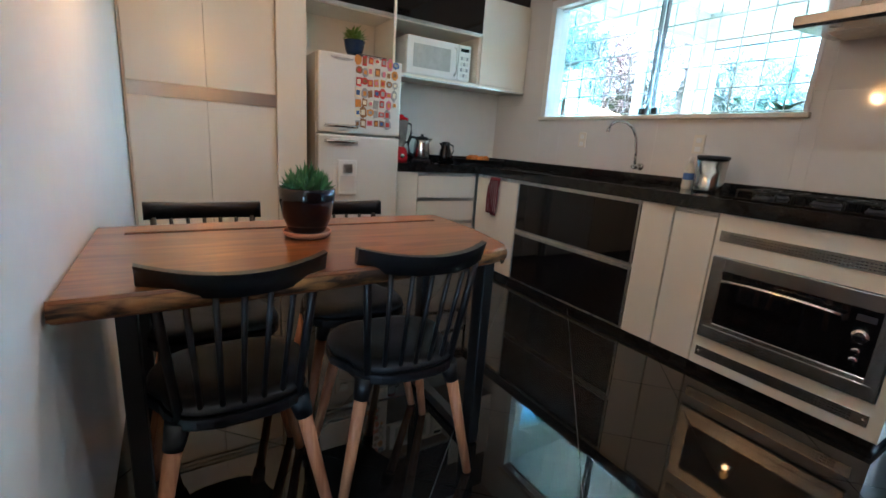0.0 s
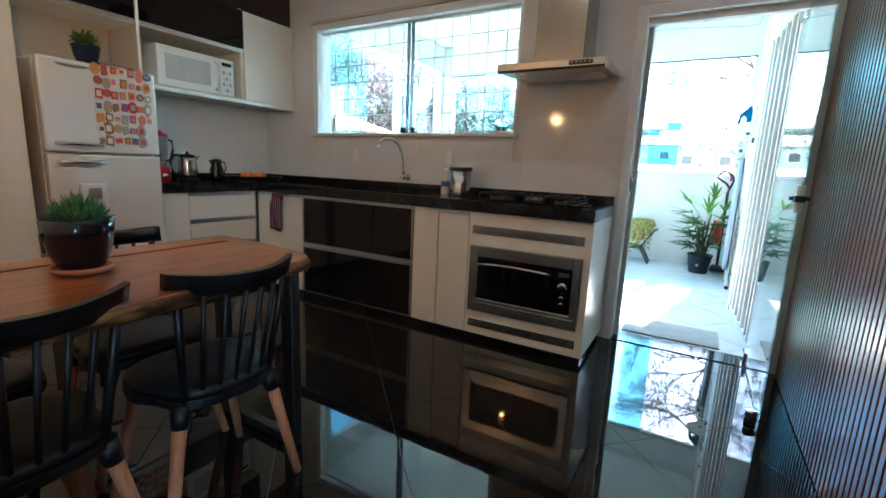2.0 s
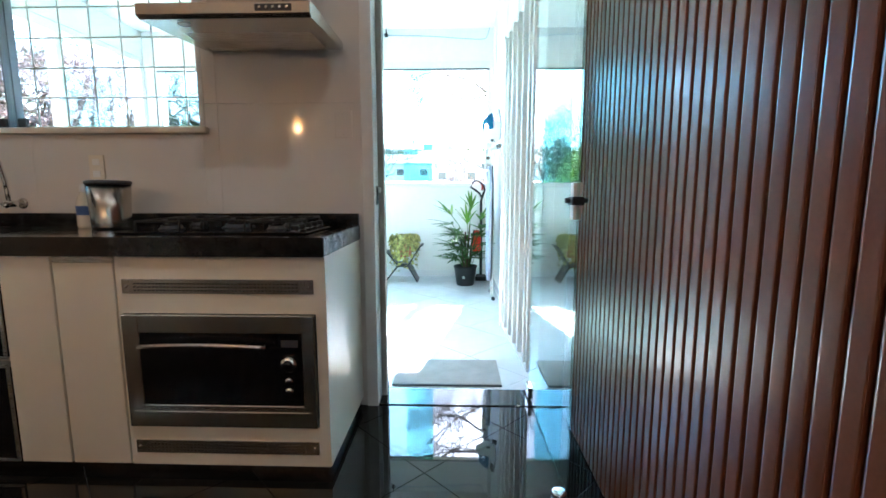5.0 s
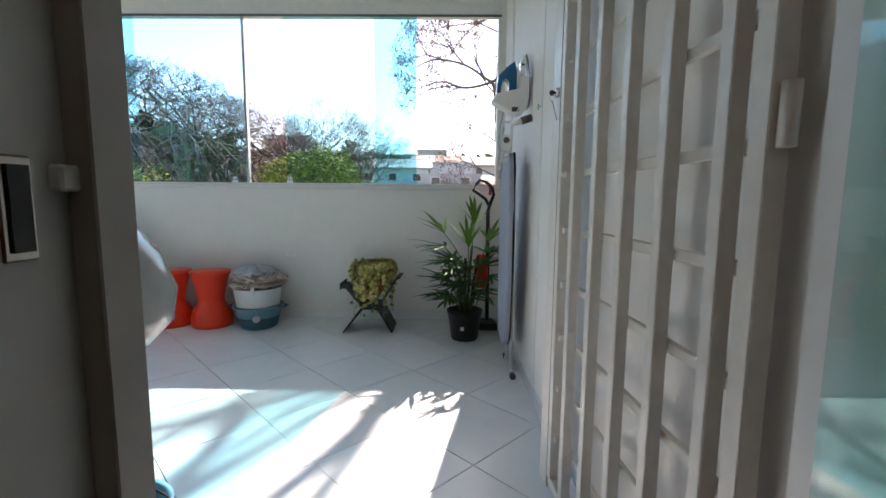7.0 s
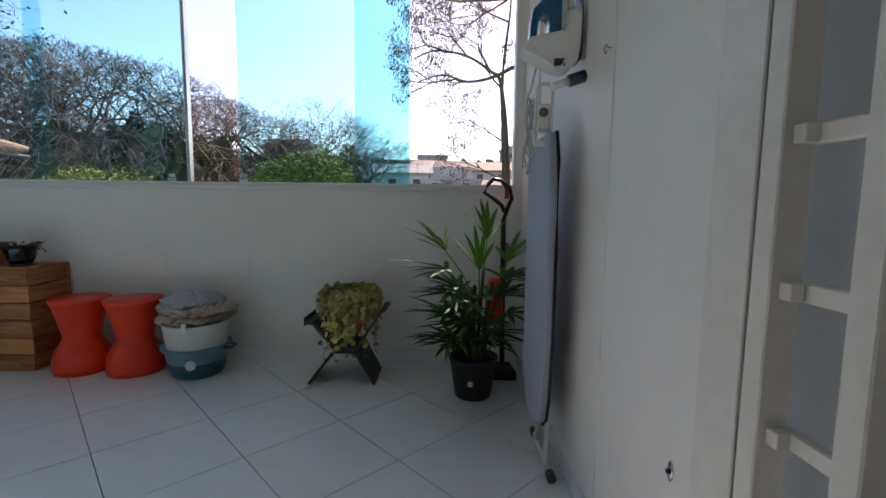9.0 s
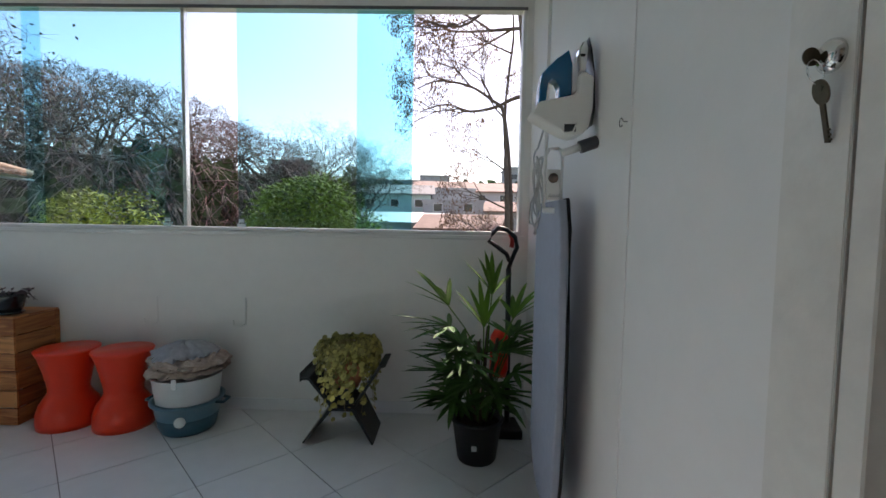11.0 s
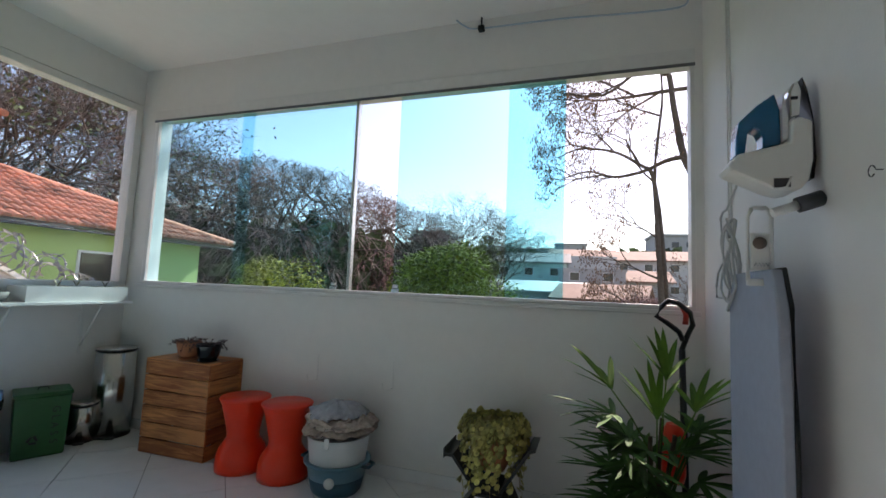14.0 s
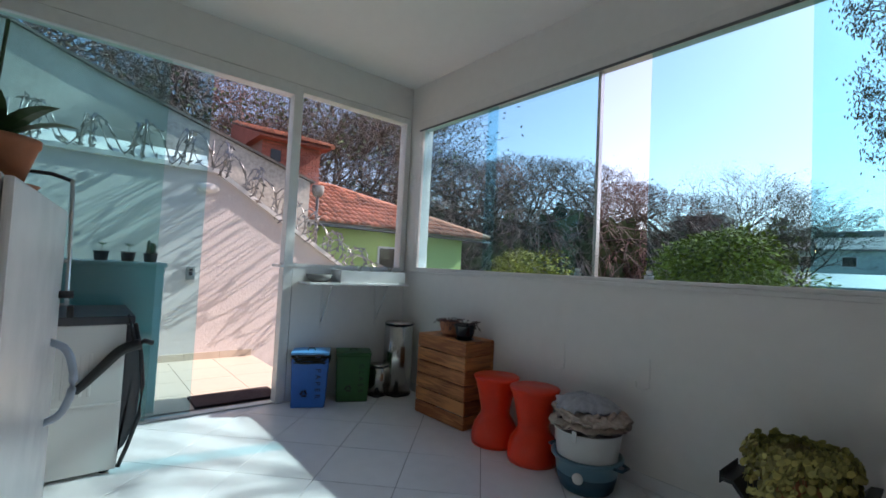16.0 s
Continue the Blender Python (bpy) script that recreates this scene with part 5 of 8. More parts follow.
def plant_stand():
    s = thing("plant_stand", "folded black steel plate plant stand", "plant stand", (-0.185, 6.12, 0.0))
    part("leg_plate", prism([(-0.215, 0.004), (-0.205, 0.0), (-0.055, 0.185), (0.055, 0.185), (0.165, 0.0), (0.175, 0.004), (0.075, 0.20), (-0.07, 0.20)], -0.13, 0.13, axis="y"), M_BMETAL, s)
    b = prism([(-0.23, 0.345), (-0.19, 0.345), (-0.07, 0.2002), (0.07, 0.2002), (0.21, 0.42), (0.235, 0.43), (0.235, 0.44), (0.20, 0.435), (0.062, 0.215), (-0.062, 0.215), (-0.185, 0.36), (-0.23, 0.36)], -0.11, 0.11, axis="y")
    part("tray", b, M_BMETAL, s)
    part("lip", bx(-0.236, -0.11, 0.335, -0.2305, 0.11, 0.385, 0.001), M_BMETAL, s)
    rnd = random.Random(31)
    p = thing("trailing_plant", "yellow-green variegated trailing plant in a round pot", "potted plant", (-0.175, 6.10, 0.29))
    part("pot", lathe([(0, 0.0), (0.06, 0.0), (0.095, 0.07), (0.105, 0.16), (0.10, 0.165), (0, 0.15)], 24, cap=False), M_TERRA, p)
    M_LF = mat("yellow-green rounded leaf", (0.42, 0.38, 0.11), 0.5, vary=0.3, island=0.2)
    M_ST = mat("straw yellow stem", (0.38, 0.30, 0.12), 0.7, vary=0.15)
    st = bmesh.new()
    lf = bmesh.new()
    for k in range(190):
        a = rnd.uniform(0, math.tau)
        out = rnd.uniform(0.11, 0.185)
        drop = rnd.uniform(0.02, 0.44) * (1.0 if rnd.random() < 0.5 else 0.6)
        top = Vector((rnd.uniform(-0.05, 0.05), rnd.uniform(-0.05, 0.05), 0.18))
        pts = [top]
        for j in range(1, 8):
            f = j / 7
            r = out * min(1, f * 2.2) * (1 - 0.25 * max(0, f - 0.5))
            z = 0.16 + 0.075 * math.sin(min(1, f * 2) * math.pi * 0.6) - drop * max(0, f - 0.3) / 0.7
            pts.append(Vector((r * math.cos(a) + rnd.uniform(-0.008, 0.008), r * math.sin(a) + rnd.uniform(-0.008, 0.008), z + 0.02)))
        if k % 2 == 0:
            tube(pts, 0.0014, 4, st)
        for q in pts[2:]:
            for _ in range(2):
                yaw, s_ = rnd.uniform(0, math.tau), rnd.uniform(0.010, 0.019)
                nrm = Vector((math.cos(a + rnd.uniform(-1, 1)), math.sin(a + rnd.uniform(-1, 1)), rnd.uniform(-0.2, 0.8))).normalized()
                u = nrm.orthogonal().normalized()
                v = nrm.cross(u)
                c = q + u * s_ * 0.7 + nrm * 0.004
                lf.faces.new([lf.verts.new(c + (u * math.cos(t * math.tau / 7) + v * math.sin(t * math.tau / 7) * 0.8) * s_ + nrm * 0.002 * (t % 2)) for t in range(7)])
    part("stem", st, M_ST, p, kind="stuff")
    part("foliage", lf, M_LF, p)
    cr = bmesh.new()
    for k in range(90):
        a, r = rnd.uniform(0, math.tau), rnd.uniform(0.0, 0.12)
        x, y = r * math.cos(a), r * math.sin(a)
        tube([(x * 0.5, y * 0.5, 0.19), (x * 0.9, y * 0.9, 0.27 - r * 0.3), (x * 1.15, y * 1.15, 0.20 - r * 0.5)], 0.0016, 4, cr)
    part("straw_crown", cr, M_ST, p, "dry straw-coloured bare stems")


plant_stand()


def palm():
    rnd = random.Random(77)
    p = thing("lady_palm", "lady palm with fan leaves in a black nursery pot", "potted palm", (0.545, 5.90, 0.0))
    part("pot", lathe([(0, 0), (0.096, 0), (0.100, 0.01), (0.128, 0.20), (0.134, 0.205), (0.134, 0.222), (0.124, 0.222), (0.118, 0.19), (0, 0.19)], 32, cap=False), M_BPLAS, p)
    part("soil", lathe([(0.119, 0.1905), (0, 0.2)], 16), M_SOIL, p)
    part("sticker", bx(-0.013, -0.003, 0.0, 0.013, 0.0, 0.028), M_WPLAS, p).matrix_basis = pose(-0.02, -0.113, 0.09, 8, 0, -8)
    M_P = mat("dark green palm leaf", (0.06, 0.14, 0.032), 0.7, spec=0.2, vary=0.25, island=0.2)
    M_PY = mat("fresh yellow-green palm leaf", (0.10, 0.20, 0.03), 0.75, vary=0.2, island=0.15, spec=0.12)
    M_STEM = mat("fibrous brown cane", (0.09, 0.06, 0.035), 0.9, vary=0.3, scale=30, bump=0.5)
    M_PET = mat("green leaf stalk", (0.08, 0.14, 0.04), 0.5, vary=0.15)
    fans = [  # foot, hub, yaw, pitch, blade length, blades, fresh
        ((0.02, 0.02), (-0.16, -0.03, 0.80), 2.7, 0.75, 0.27, 7, 1), ((0.0, 0.0), (-0.15, -0.06, 0.70), 3.2, 0.15, 0.30, 8, 0), ((0.03, 0.0), (0.06, -0.02, 0.86), 1.9, 1.25, 0.26, 6, 1),
        ((0.02, 0.0), (0.02, -0.05, 0.70), 2.0, 1.2, 0.27, 5, 1), ((0.05, 0.0), (0.17, -0.02, 0.74), 0.7, 0.9, 0.28, 6, 1), ((0.05, 0.02), (0.19, 0.0, 0.66), 0.2, 0.2, 0.26, 7, 0),
        ((0.0, -0.03), (-0.12, -0.10, 0.58), 3.6, 0.1, 0.26, 8, 0), ((-0.02, 0.0), (-0.13, -0.04, 0.46), 2.9, 0.25, 0.30, 7, 0), ((-0.02, -0.04), (-0.12, -0.10, 0.36), 3.4, 0.0, 0.28, 8, 0),
        ((0.0, -0.05), (0.0, -0.14, 0.46), 4.5, 0.1, 0.26, 8, 0), ((0.03, -0.05), (0.08, -0.14, 0.40), 5.1, 0.05, 0.27, 8, 0), ((0.05, -0.03), (0.17, -0.08, 0.48), 5.9, 0.1, 0.26, 7, 0),
        ((0.04, 0.02), (0.16, 0.06, 0.54), 0.5, 0.2, 0.24, 7, 0), ((-0.03, 0.03), (-0.10, 0.10, 0.56), 2.3, 0.2, 0.24, 7, 0), ((0.0, 0.05), (0.03, 0.14, 0.50), 1.5, 0.2, 0.22, 7, 0),
        ((0.0, -0.04), (-0.05, -0.13, 0.54), 4.0, 0.0, 0.24, 7, 0), ((0.02, 0.0), (0.04, -0.07, 0.32), 4.8, 0.3, 0.24, 7, 0), ((-0.03, 0.0), (-0.11, 0.0, 0.30), 3.1, 0.2, 0.26, 7, 0)]
    for (fx, fy), h in (((0.03, 0.01), 0.50), ((0.0, 0.0), 0.42), ((0.06, 0.0), 0.44), ((-0.03, 0.02), 0.30), ((0.02, -0.04), 0.28)):
        part("cane", tube([(fx * 0.7, fy * 0.7, 0.19), (fx, fy, 0.19 + h * 0.5), (fx * 1.6, fy * 1.3, 0.19 + h)], 0.013, 8, taper=0.009), M_STEM, p)
    for (fx, fy), e, yaw, pit, ln, n, fresh in fans[5:]:
        fans.append(((fx, fy), (e[0] * 0.7 + rnd.uniform(-0.05, 0.04), e[1] * 0.7 + rnd.uniform(-0.05, 0.05), e[2] + rnd.uniform(-0.04, 0.08)), yaw + rnd.uniform(-0.8, 0.8), pit + rnd.uniform(0, 0.35), ln * 0.95, n + 1, 0))
    for (fx, fy), e, yaw, pit, ln, n, fresh in fans:
        e = Vector(e)
        o = Vector((fx * 1.3, fy * 1.3, max(0.22, e.z - 0.30)))
        lf = bmesh.new()
        tube([o, o * 0.45 + e * 0.55 + Vector((0, 0, 0.02)), e], 0.0035, 5, lf)
        n += 1
        for q in range(n):
            s = -1 + 2 * q / (n - 1)
            leaf_blade(lf, e, yaw + s * (1.15 if pit > 0.6 else 1.6), pit * (1 - 0.35 * abs(s)) + rnd.uniform(-0.15, 0.15), ln * rnd.uniform(0.8, 1.1) * (1 - 0.15 * abs(s)), 0.029, rnd.uniform(0.05, 0.45), 5, 0.25)
        part("fan_leaf", lf, M_PY if fresh else M_P, p)
    return p


palm()

# steam mop standing behind the palm
mp = thing("stick_vacuum", "black and red upright stick vacuum cleaner with loop handle", "vacuum cleaner", (0.74, 6.20, 0.0))
part("head", bevelled(prism([(-0.075, -0.12), (0.075, -0.12), (0.055, 0.06), (-0.055, 0.06)], 0.005, 0.06), 0.012, 2), M_BPLAS, mp)
part("tube", tube([(0, 0.0, 0.06), (0.0, 0.05, 0.45), (0.0, 0.10, 0.95)], 0.016, 10), M_BPLAS, mp)
part("body", lathe([(0.045, 0.33), (0.055, 0.37), (0.052, 0.56), (0.03, 0.60)], 20), M_ORANGE, mp, "orange-red dust canister").location = (-0.055, 0.01, 0)
part("handle", tube([(0.0, 0.10, 0.95), (0.020, 0.08, 1.02), (0.040, 0.05, 1.08), (0.025, 0.03, 1.14), (-0.03, 0.02, 1.185), (-0.075, 0.02, 1.195), (-0.105, 0.02, 1.165), (-0.128, 0.02, 1.115), (-0.08, 0.03, 1.085), (-0.02, 0.06, 1.04), (0.0, 0.08, 1.0)], 0.013, 10), M_BPLAS, mp)
part("grip", tube([(0.012, 0.078, 1.08), (0.015, 0.068, 1.13), (-0.005, 0.055, 1.17)], 0.0145, 10), MAG[0], mp, "red soft grip inlay")


# ---- ironing board, iron and wall holder ----
M_BOARD = mat("blue-grey ironing cloth", (0.34, 0.37, 0.44), 0.85, vary=0.06, scale=8, bump=0.15, bump_scale=220)
ib = thing("ironing_board", "folded ironing board with blue-grey cover hung on the wall", "ironing board", (0.775, 5.30, 0.0))
out = [(-0.14, 0.32), (-0.12, 0.24), (-0.07, 0.19), (0.0, 0.175), (0.07, 0.19), (0.13, 0.25), (0.165, 0.34), (0.17, 0.9), (0.165, 1.20), (0.14, 1.30), (-0.12, 1.30), (-0.15, 1.2), (-0.16, 0.9), (-0.16, 0.6)]
b = prism(out, -0.028, 0.0, axis="x")
b.transform(Matrix.Diagonal((1, 1.3, 1, 1)))
part("cover", bevelled(b, 0.010, 3, 0.5), M_BOARD, ib)
part("cover_edge", tube([(0.004, a * 1.28, c) for a, c in out], 0.006, 6, closed=True), M_BPLAS, ib, "black elastic cover edge")
for y in (-0.09, 0.09):
    part("leg", tube([(0.022, y, 0.03), (0.020, y * 0.9, 0.6), (0.018, y * 0.8, 1.2)], 0.010, 8), M_WMETAL, ib)
part("foot", tube([(0.025, -0.15, 0.025), (0.025, 0.15, 0.025)], 0.0115, 10), M_WMETAL, ib)
for y in (-0.165, 0.165):
    part("foot_cap", tube([(0.025, y - 0.02, 0.025), (0.025, y + 0.02, 0.025)], 0.018, 12), M_DKGREY, ib, "grey plastic foot cap")
hp = part("hook_plate", bx(-0.068, -0.106, 1.255, 0.0, -0.094, 1.275, 0.003), M_WPLAS, ib, "white plastic carrying frame")
for a in (-0.064, -0.006):
    part("upright", tube([(a, -0.10, 1.27), (a, -0.10, 1.45), (a + (0.012 if a < -0.03 else -0.012), -0.10, 1.475)], 0.006, 8), M_WPLAS, hp)
part("top_bar", tube([(-0.052, -0.10, 1.475), (-0.018, -0.10, 1.475)], 0.006, 8), M_WPLAS, hp)
part("panel", bx(-0.058, -0.104, 1.30, -0.012, -0.098, 1.405, 0.002), M_WPLAS, hp)
part("clip", lathe([(0.017, 0), (0.017, 0.004), (0.0, 0.005)], 18), mat("brown grey rubber", (0.16, 0.12, 0.10), 0.5), hp).matrix_basis = pose(-0.036, -0.1045, 1.375, 90)
part("spring", tube([(-0.05 + 0.004 * k, -0.106, 1.31 + 0.010 * (k % 2)) for k in range(10)], 0.002, 5), M_CHROME, hp)
pg = thing("wall_peg", "white cylindrical wall peg with dark grey rubber foot", "peg", (0.0, 0.0, 0.0))
part("pin", tube([(0.755, 5.15, 1.452), (0.812, 5.15, 1.472)], 0.013, 14), M_WPLAS, pg)
part("pad", tube([(0.8125, 5.15, 1.4722), (0.868, 5.15, 1.492)], 0.021, 16), M_DKGREY, pg, "dark grey rubber foot")
ho = thing("iron_holder", "white plastic wall rack that carries the iron", "iron holder", (0.0, 5.19, 0.0))
b = prism([(0.650, 1.582), (0.675, 1.618), (0.796, 1.644), (0.803, 1.708), (0.822, 1.715), (0.850, 1.701), (0.849, 1.597), (0.839, 1.540), (0.818, 1.514), (0.789, 1.508), (0.753, 1.520), (0.655, 1.572)], -0.05, 0.05, axis="y")
part("shell", bevelled(b, 0.012, 3, 0.25), M_WPLAS, ho)
part("notch", bx(0.757, -0.052, 1.520, 0.795, -0.0505, 1.545, 0.0), M_DKGREY, ho, "dark opening in the rack")
part("notch_lip", tube([(0.753, -0.052, 1.525), (0.757, -0.054, 1.514), (0.785, -0.054, 1.520), (0.797, -0.052, 1.548)], 0.003, 6), M_WPLAS, ho)
ir = thing("iron", "white and blue steam iron standing in the wall rack", "iron", (0.0, 5.19, 0.0))
M_IBLUE = mat("translucent blue plastic", (0.006, 0.12, 0.26), 0.12, vary=0.05)
b = prism([(0.675, 1.6185), (0.677, 1.671), (0.685, 1.717), (0.730, 1.762), (0.771, 1.792), (0.783, 1.745), (0.784, 1.646), (0.741, 1.637), (0.742, 1.670), (0.734, 1.690), (0.719, 1.698), (0.706, 1.684), (0.699, 1.625)], -0.028, 0.028, axis="y")
part("water_tank", bevelled(b, 0.007, 3, 0.3), M_IBLUE, ir, "blue water tank and handle")
b = prism([(0.785, 1.652), (0.784, 1.745), (0.790, 1.790), (0.800, 1.715), (0.797, 1.655)], -0.036, 0.036, axis="y")
part("skirt", bevelled(b, 0.003, 2, 0.4), mat("pale grey plastic", (0.60, 0.60, 0.62), 0.3), ir)
b = prism([(0.803, 1.718), (0.801, 1.790), (0.812, 1.815), (0.826, 1.822), (0.832, 1.800), (0.826, 1.722)], -0.034, 0.034, axis="y")
part("nose", bevelled(b, 0.006, 2, 0.4), M_CHROME, ir, "silvery pointed nose")
part("vent", bx(0.806, -0.0365, 1.768, 0.822, -0.0345, 1.776, 0.0), M_BPLAS, ir)
b = prism([(0.829, 1.824), (0.838, 1.790), (0.852, 1.700), (0.8545, 1.600), (0.848, 1.545), (0.8515, 1.545), (0.858, 1.600), (0.8555, 1.702), (0.842, 1.792), (0.832, 1.827)], -0.040, 0.040, axis="y")
part("sole_plate", b, M_BMETAL, ir, "dark sole plate edge")
M_CORD = mat("white rubber cord", (0.50, 0.50, 0.49), 0.5, vary=0.05)
co = thing("coiled_cable", "loosely coiled white iron cord hanging beside the board", "cord", (0.745, 5.54, 1.26))
rnd = random.Random(5)
pts = [(0.0, -0.13, 0.33), (0.0, -0.02, 0.27), (0.0, 0.06, 0.25)]
for k in range(60):
    a = k * 0.52
    s = 1 + 0.12 * math.sin(k * 0.37)
    pts.append((0.012 * math.sin(k * 1.3), -0.045 + (0.055 + 0.02 * math.sin(k * 0.11)) * s * math.cos(a), 0.075 + 0.135 * s * math.sin(a) - 0.03 * math.cos(k * 0.2)))
pts += [(0.0, 0.12, -0.04), (0, 0.10, 0.05), (0.01, 0.03, 0.10)]
def spline(pts, n=4):
    out = []
    P = [Vector(p) for p in pts]
    for i in range(len(P) - 1):
        a, b_, c, d = P[max(i - 1, 0)], P[i], P[i + 1], P[min(i + 2, len(P) - 1)]
        for j in range(n):
            t = j / n
            out.append(0.5 * ((2 * b_) + (c - a) * t + (2 * a - 5 * b_ + 4 * c - d) * t * t + (3 * b_ - a - 3 * c + d) * t ** 3))
    return out + [P[-1]]
part("cable", tube(spline(pts, 2), 0.004, 6), M_CORD, co)
part("plug", bx(-0.012, -0.075, 0.12, 0.012, -0.045, 0.16, 0.004), M_WPLAS, co)
wc = thing("wall_cable", "thin painted cable running down the wall", "cable", (TR, 5.95, 0.0))
part("cable", tube([(-0.006, 0, 1.28), (-0.006, 0.003, 2.0), (-0.006, 0.0, TH - 0.002)], 0.004, 6), M_WPLAS, wc)
part("cable", tube([(-0.006, -0.035, 1.50), (-0.006, -0.038, 2.0), (-0.006, -0.035, TH - 0.002)], 0.004, 6), M_WPLAS, wc)
hk = thing("wall_hook", "small metal screw hook in the wall", "hook", (TR, 4.90, 1.50))
part("shank", tube([(0.0, 0, 0), (-0.012, 0, 0)] + [(-0.014, 0.012 - 0.012 * math.cos(a), 0.012 * math.sin(a)) for a in [0.5 + 5.0 * i / 10 for i in range(11)]], 0.0014, 5), M_BMETAL, hk)
structure("trim", box(bx(TR - 0.0035, 4.868, 0.02, TR + 0.002, 4.892, TH - 0.02, 0.001), TR - 0.005, 4.19, 0.02, TR + 0.002, 4.24, TH - 0.02, 0.001), M_WALL, "thin raised painted cable cover strip on the wall", "trim")
bb = bmesh.new()
box(bb, TL, TY - 0.008, 0.0005, TR, TY + 0.002, 0.075, 0.001)
box(bb, TR - 0.008, YT, 0.0005, TR + 0.002, TY - 0.009, 0.075, 0.001)
structure("baseboard_terrace", bb, M_TTILE, "white tiled skirting along the terrace walls", "baseboard")

for x in (-1.47, -0.905):
    h = thing("wall_bracket", "white painted steel hook bracket on the parapet wall", "bracket", (x, TY, 0.0), group="brackets under the window")
    part("strip", bx(-0.004, -0.006, 0.545, 0.004, 0.0, 0.72, 0.001), M_WMETAL, h)
    part("arm", tube([(0, -0.004, 0.555), (-0.01, -0.02, 0.545), (-0.04, -0.035, 0.543), (-0.06, -0.04, 0.556)], 0.003, 6), M_WPLAS, h)
    part("tip", bx(-0.068, -0.044, 0.550, -0.054, -0.036, 0.585, 0.002), M_WPLAS, h)

# cable and hook on the ceiling
cc = thing("ceiling_cable", "loose blue-white cable with black clip under the ceiling", "cable", (0, 0, 0))
part("cable", tube(spline([(-0.56, 6.37, TH - 0.004), (-0.50, 6.38, TH - 0.05), (-0.40, 6.385, TH - 0.075), (0.1, 6.385, TH - 0.09), (0.5, 6.385, TH - 0.12), (0.75, 6.38, TH - 0.13), (0.80, 6.38, TH - 0.08), (0.82, 6.38, TH - 0.004)]), 0.005, 6), mat("pale blue cable", (0.42, 0.52, 0.62), 0.5), cc)
part("clip", bx(-0.415, 6.365, TH - 0.095, -0.375, 6.405, TH - 0.060, 0.005), M_BPLAS, cc)
part("stub", tube([(-0.395, 6.385, TH - 0.061), (-0.395, 6.385, TH - 0.001)], 0.006, 6), M_BPLAS, cc)


# ---- recycling bins and pedal bins ----
def square_bin(name, label, at, turn, material, lidm, word, bag):
    b = thing(name, label, "recycling bin", at, turn, group="recycling bins")
    W, D, H = 0.29, 0.235, 0.39
    bm = bmesh.new()
    lo = [(-W * 0.45, -D * 0.45), (W * 0.45, -D * 0.45), (W * 0.45, D * 0.45), (-W * 0.45, D * 0.45)]
    vs = [[bm.verts.new((x * s, y * s, z)) for x, y in lo] for s, z in ((1, 0), (1.11, H))]
    bm.faces.new(vs[0][::-1])
    bm.faces.new(vs[1])
    for i in range(4):
        bm.faces.new((vs[0][i], vs[0][(i + 1) % 4], vs[1][(i + 1) % 4], vs[1][i]))
    part("body", bevelled(bm, 0.015, 3), material, b)
    part("lid", bevelled(bx(-W / 2 - 0.004, -D / 2 - 0.004, H + 0.0305 if bag else H + 0.0005, W / 2 + 0.004, D / 2 + 0.004, H + 0.052 if bag else H + 0.025), 0.009, 3), lidm, b)
    part("lid_handle", tube([(-0.03, 0, H + (0.05 if bag else 0.024)), (-0.02, 0, H + (0.07 if bag else 0.044)), (0.02, 0, H + (0.07 if bag else 0.044)), (0.03, 0, H + (0.05 if bag else 0.024))], 0.004, 6), M_BMETAL, b)
    if bag:
        bm = bmesh.new()
        for j in range(4):
            pts = []
            for i in range(44):
                a = i * math.tau / 44
                sx = abs(math.cos(a)) ** 0.35 * (1 if math.cos(a) > 0 else -1)
                sy = abs(math.sin(a)) ** 0.35 * (1 if math.sin(a) > 0 else -1)
                r = 1 + 0.02 * math.sin(i * 2.3 + j)
                pts.append((sx * (W / 2 + 0.001) * r, sy * (D / 2 + 0.001) * r, H - 0.028 + 0.018 * j + 0.003 * math.sin(i * 1.7 + j * 2)))
            tube(pts, 0.010, 6, bm, closed=True)
        part("bin_bag", bm, M_BGLASS, b, "black bin bag folded over the rim")
    f = -D * 0.452
    for k, ch in enumerate(word):
        cu = bpy.data.curves.new("letter", "FONT")
        cu.body, cu.size, cu.extrude, cu.align_x, cu.align_y = ch, 0.058, 0.0006, "CENTER", "CENTER"
        tmp = new("letter_curve", cu)
        me = bpy.data.meshes.new_from_object(tmp)
        bpy.data.objects.remove(tmp)
        me.materials.clear()
        me.materials.append(M_BPLAS)
        o = new("letter", me)
        o.parent = b
        z = 0.30 - k * 0.052
        s = 1 + 0.11 * z / H
        o.matrix_basis = pose(0.068, f * s - 0.0015, z, 90 + 3.4, 0, 0) @ pose(0, 0, 0, 0, 0, -90)
    for q in range(3):
        a = q * math.tau / 3 + 0.5
        c = Vector((-0.035, 0.115))
        bmr = bmesh.new()
        pts2 = []
        u = Vector((math.cos(a), math.sin(a)))
        v = Vector((-u.y, u.x))
        for w_, h_ in ((-0.016, 0.012), (0.010, 0.012), (0.010, 0.006), (0.024, 0.018), (0.010, 0.030), (0.010, 0.024), (-0.016, 0.024)):
            p_ = c + v * w_ + u * h_
            pts2.append((p_.x, p_.y))
        s = 1 + 0.11 * 0.115 / H
        prism(pts2, f * s - 0.004, f * s - 0.001, bmr, axis="y")
        part("recycling_arrow", bmr, M_BPLAS, b)


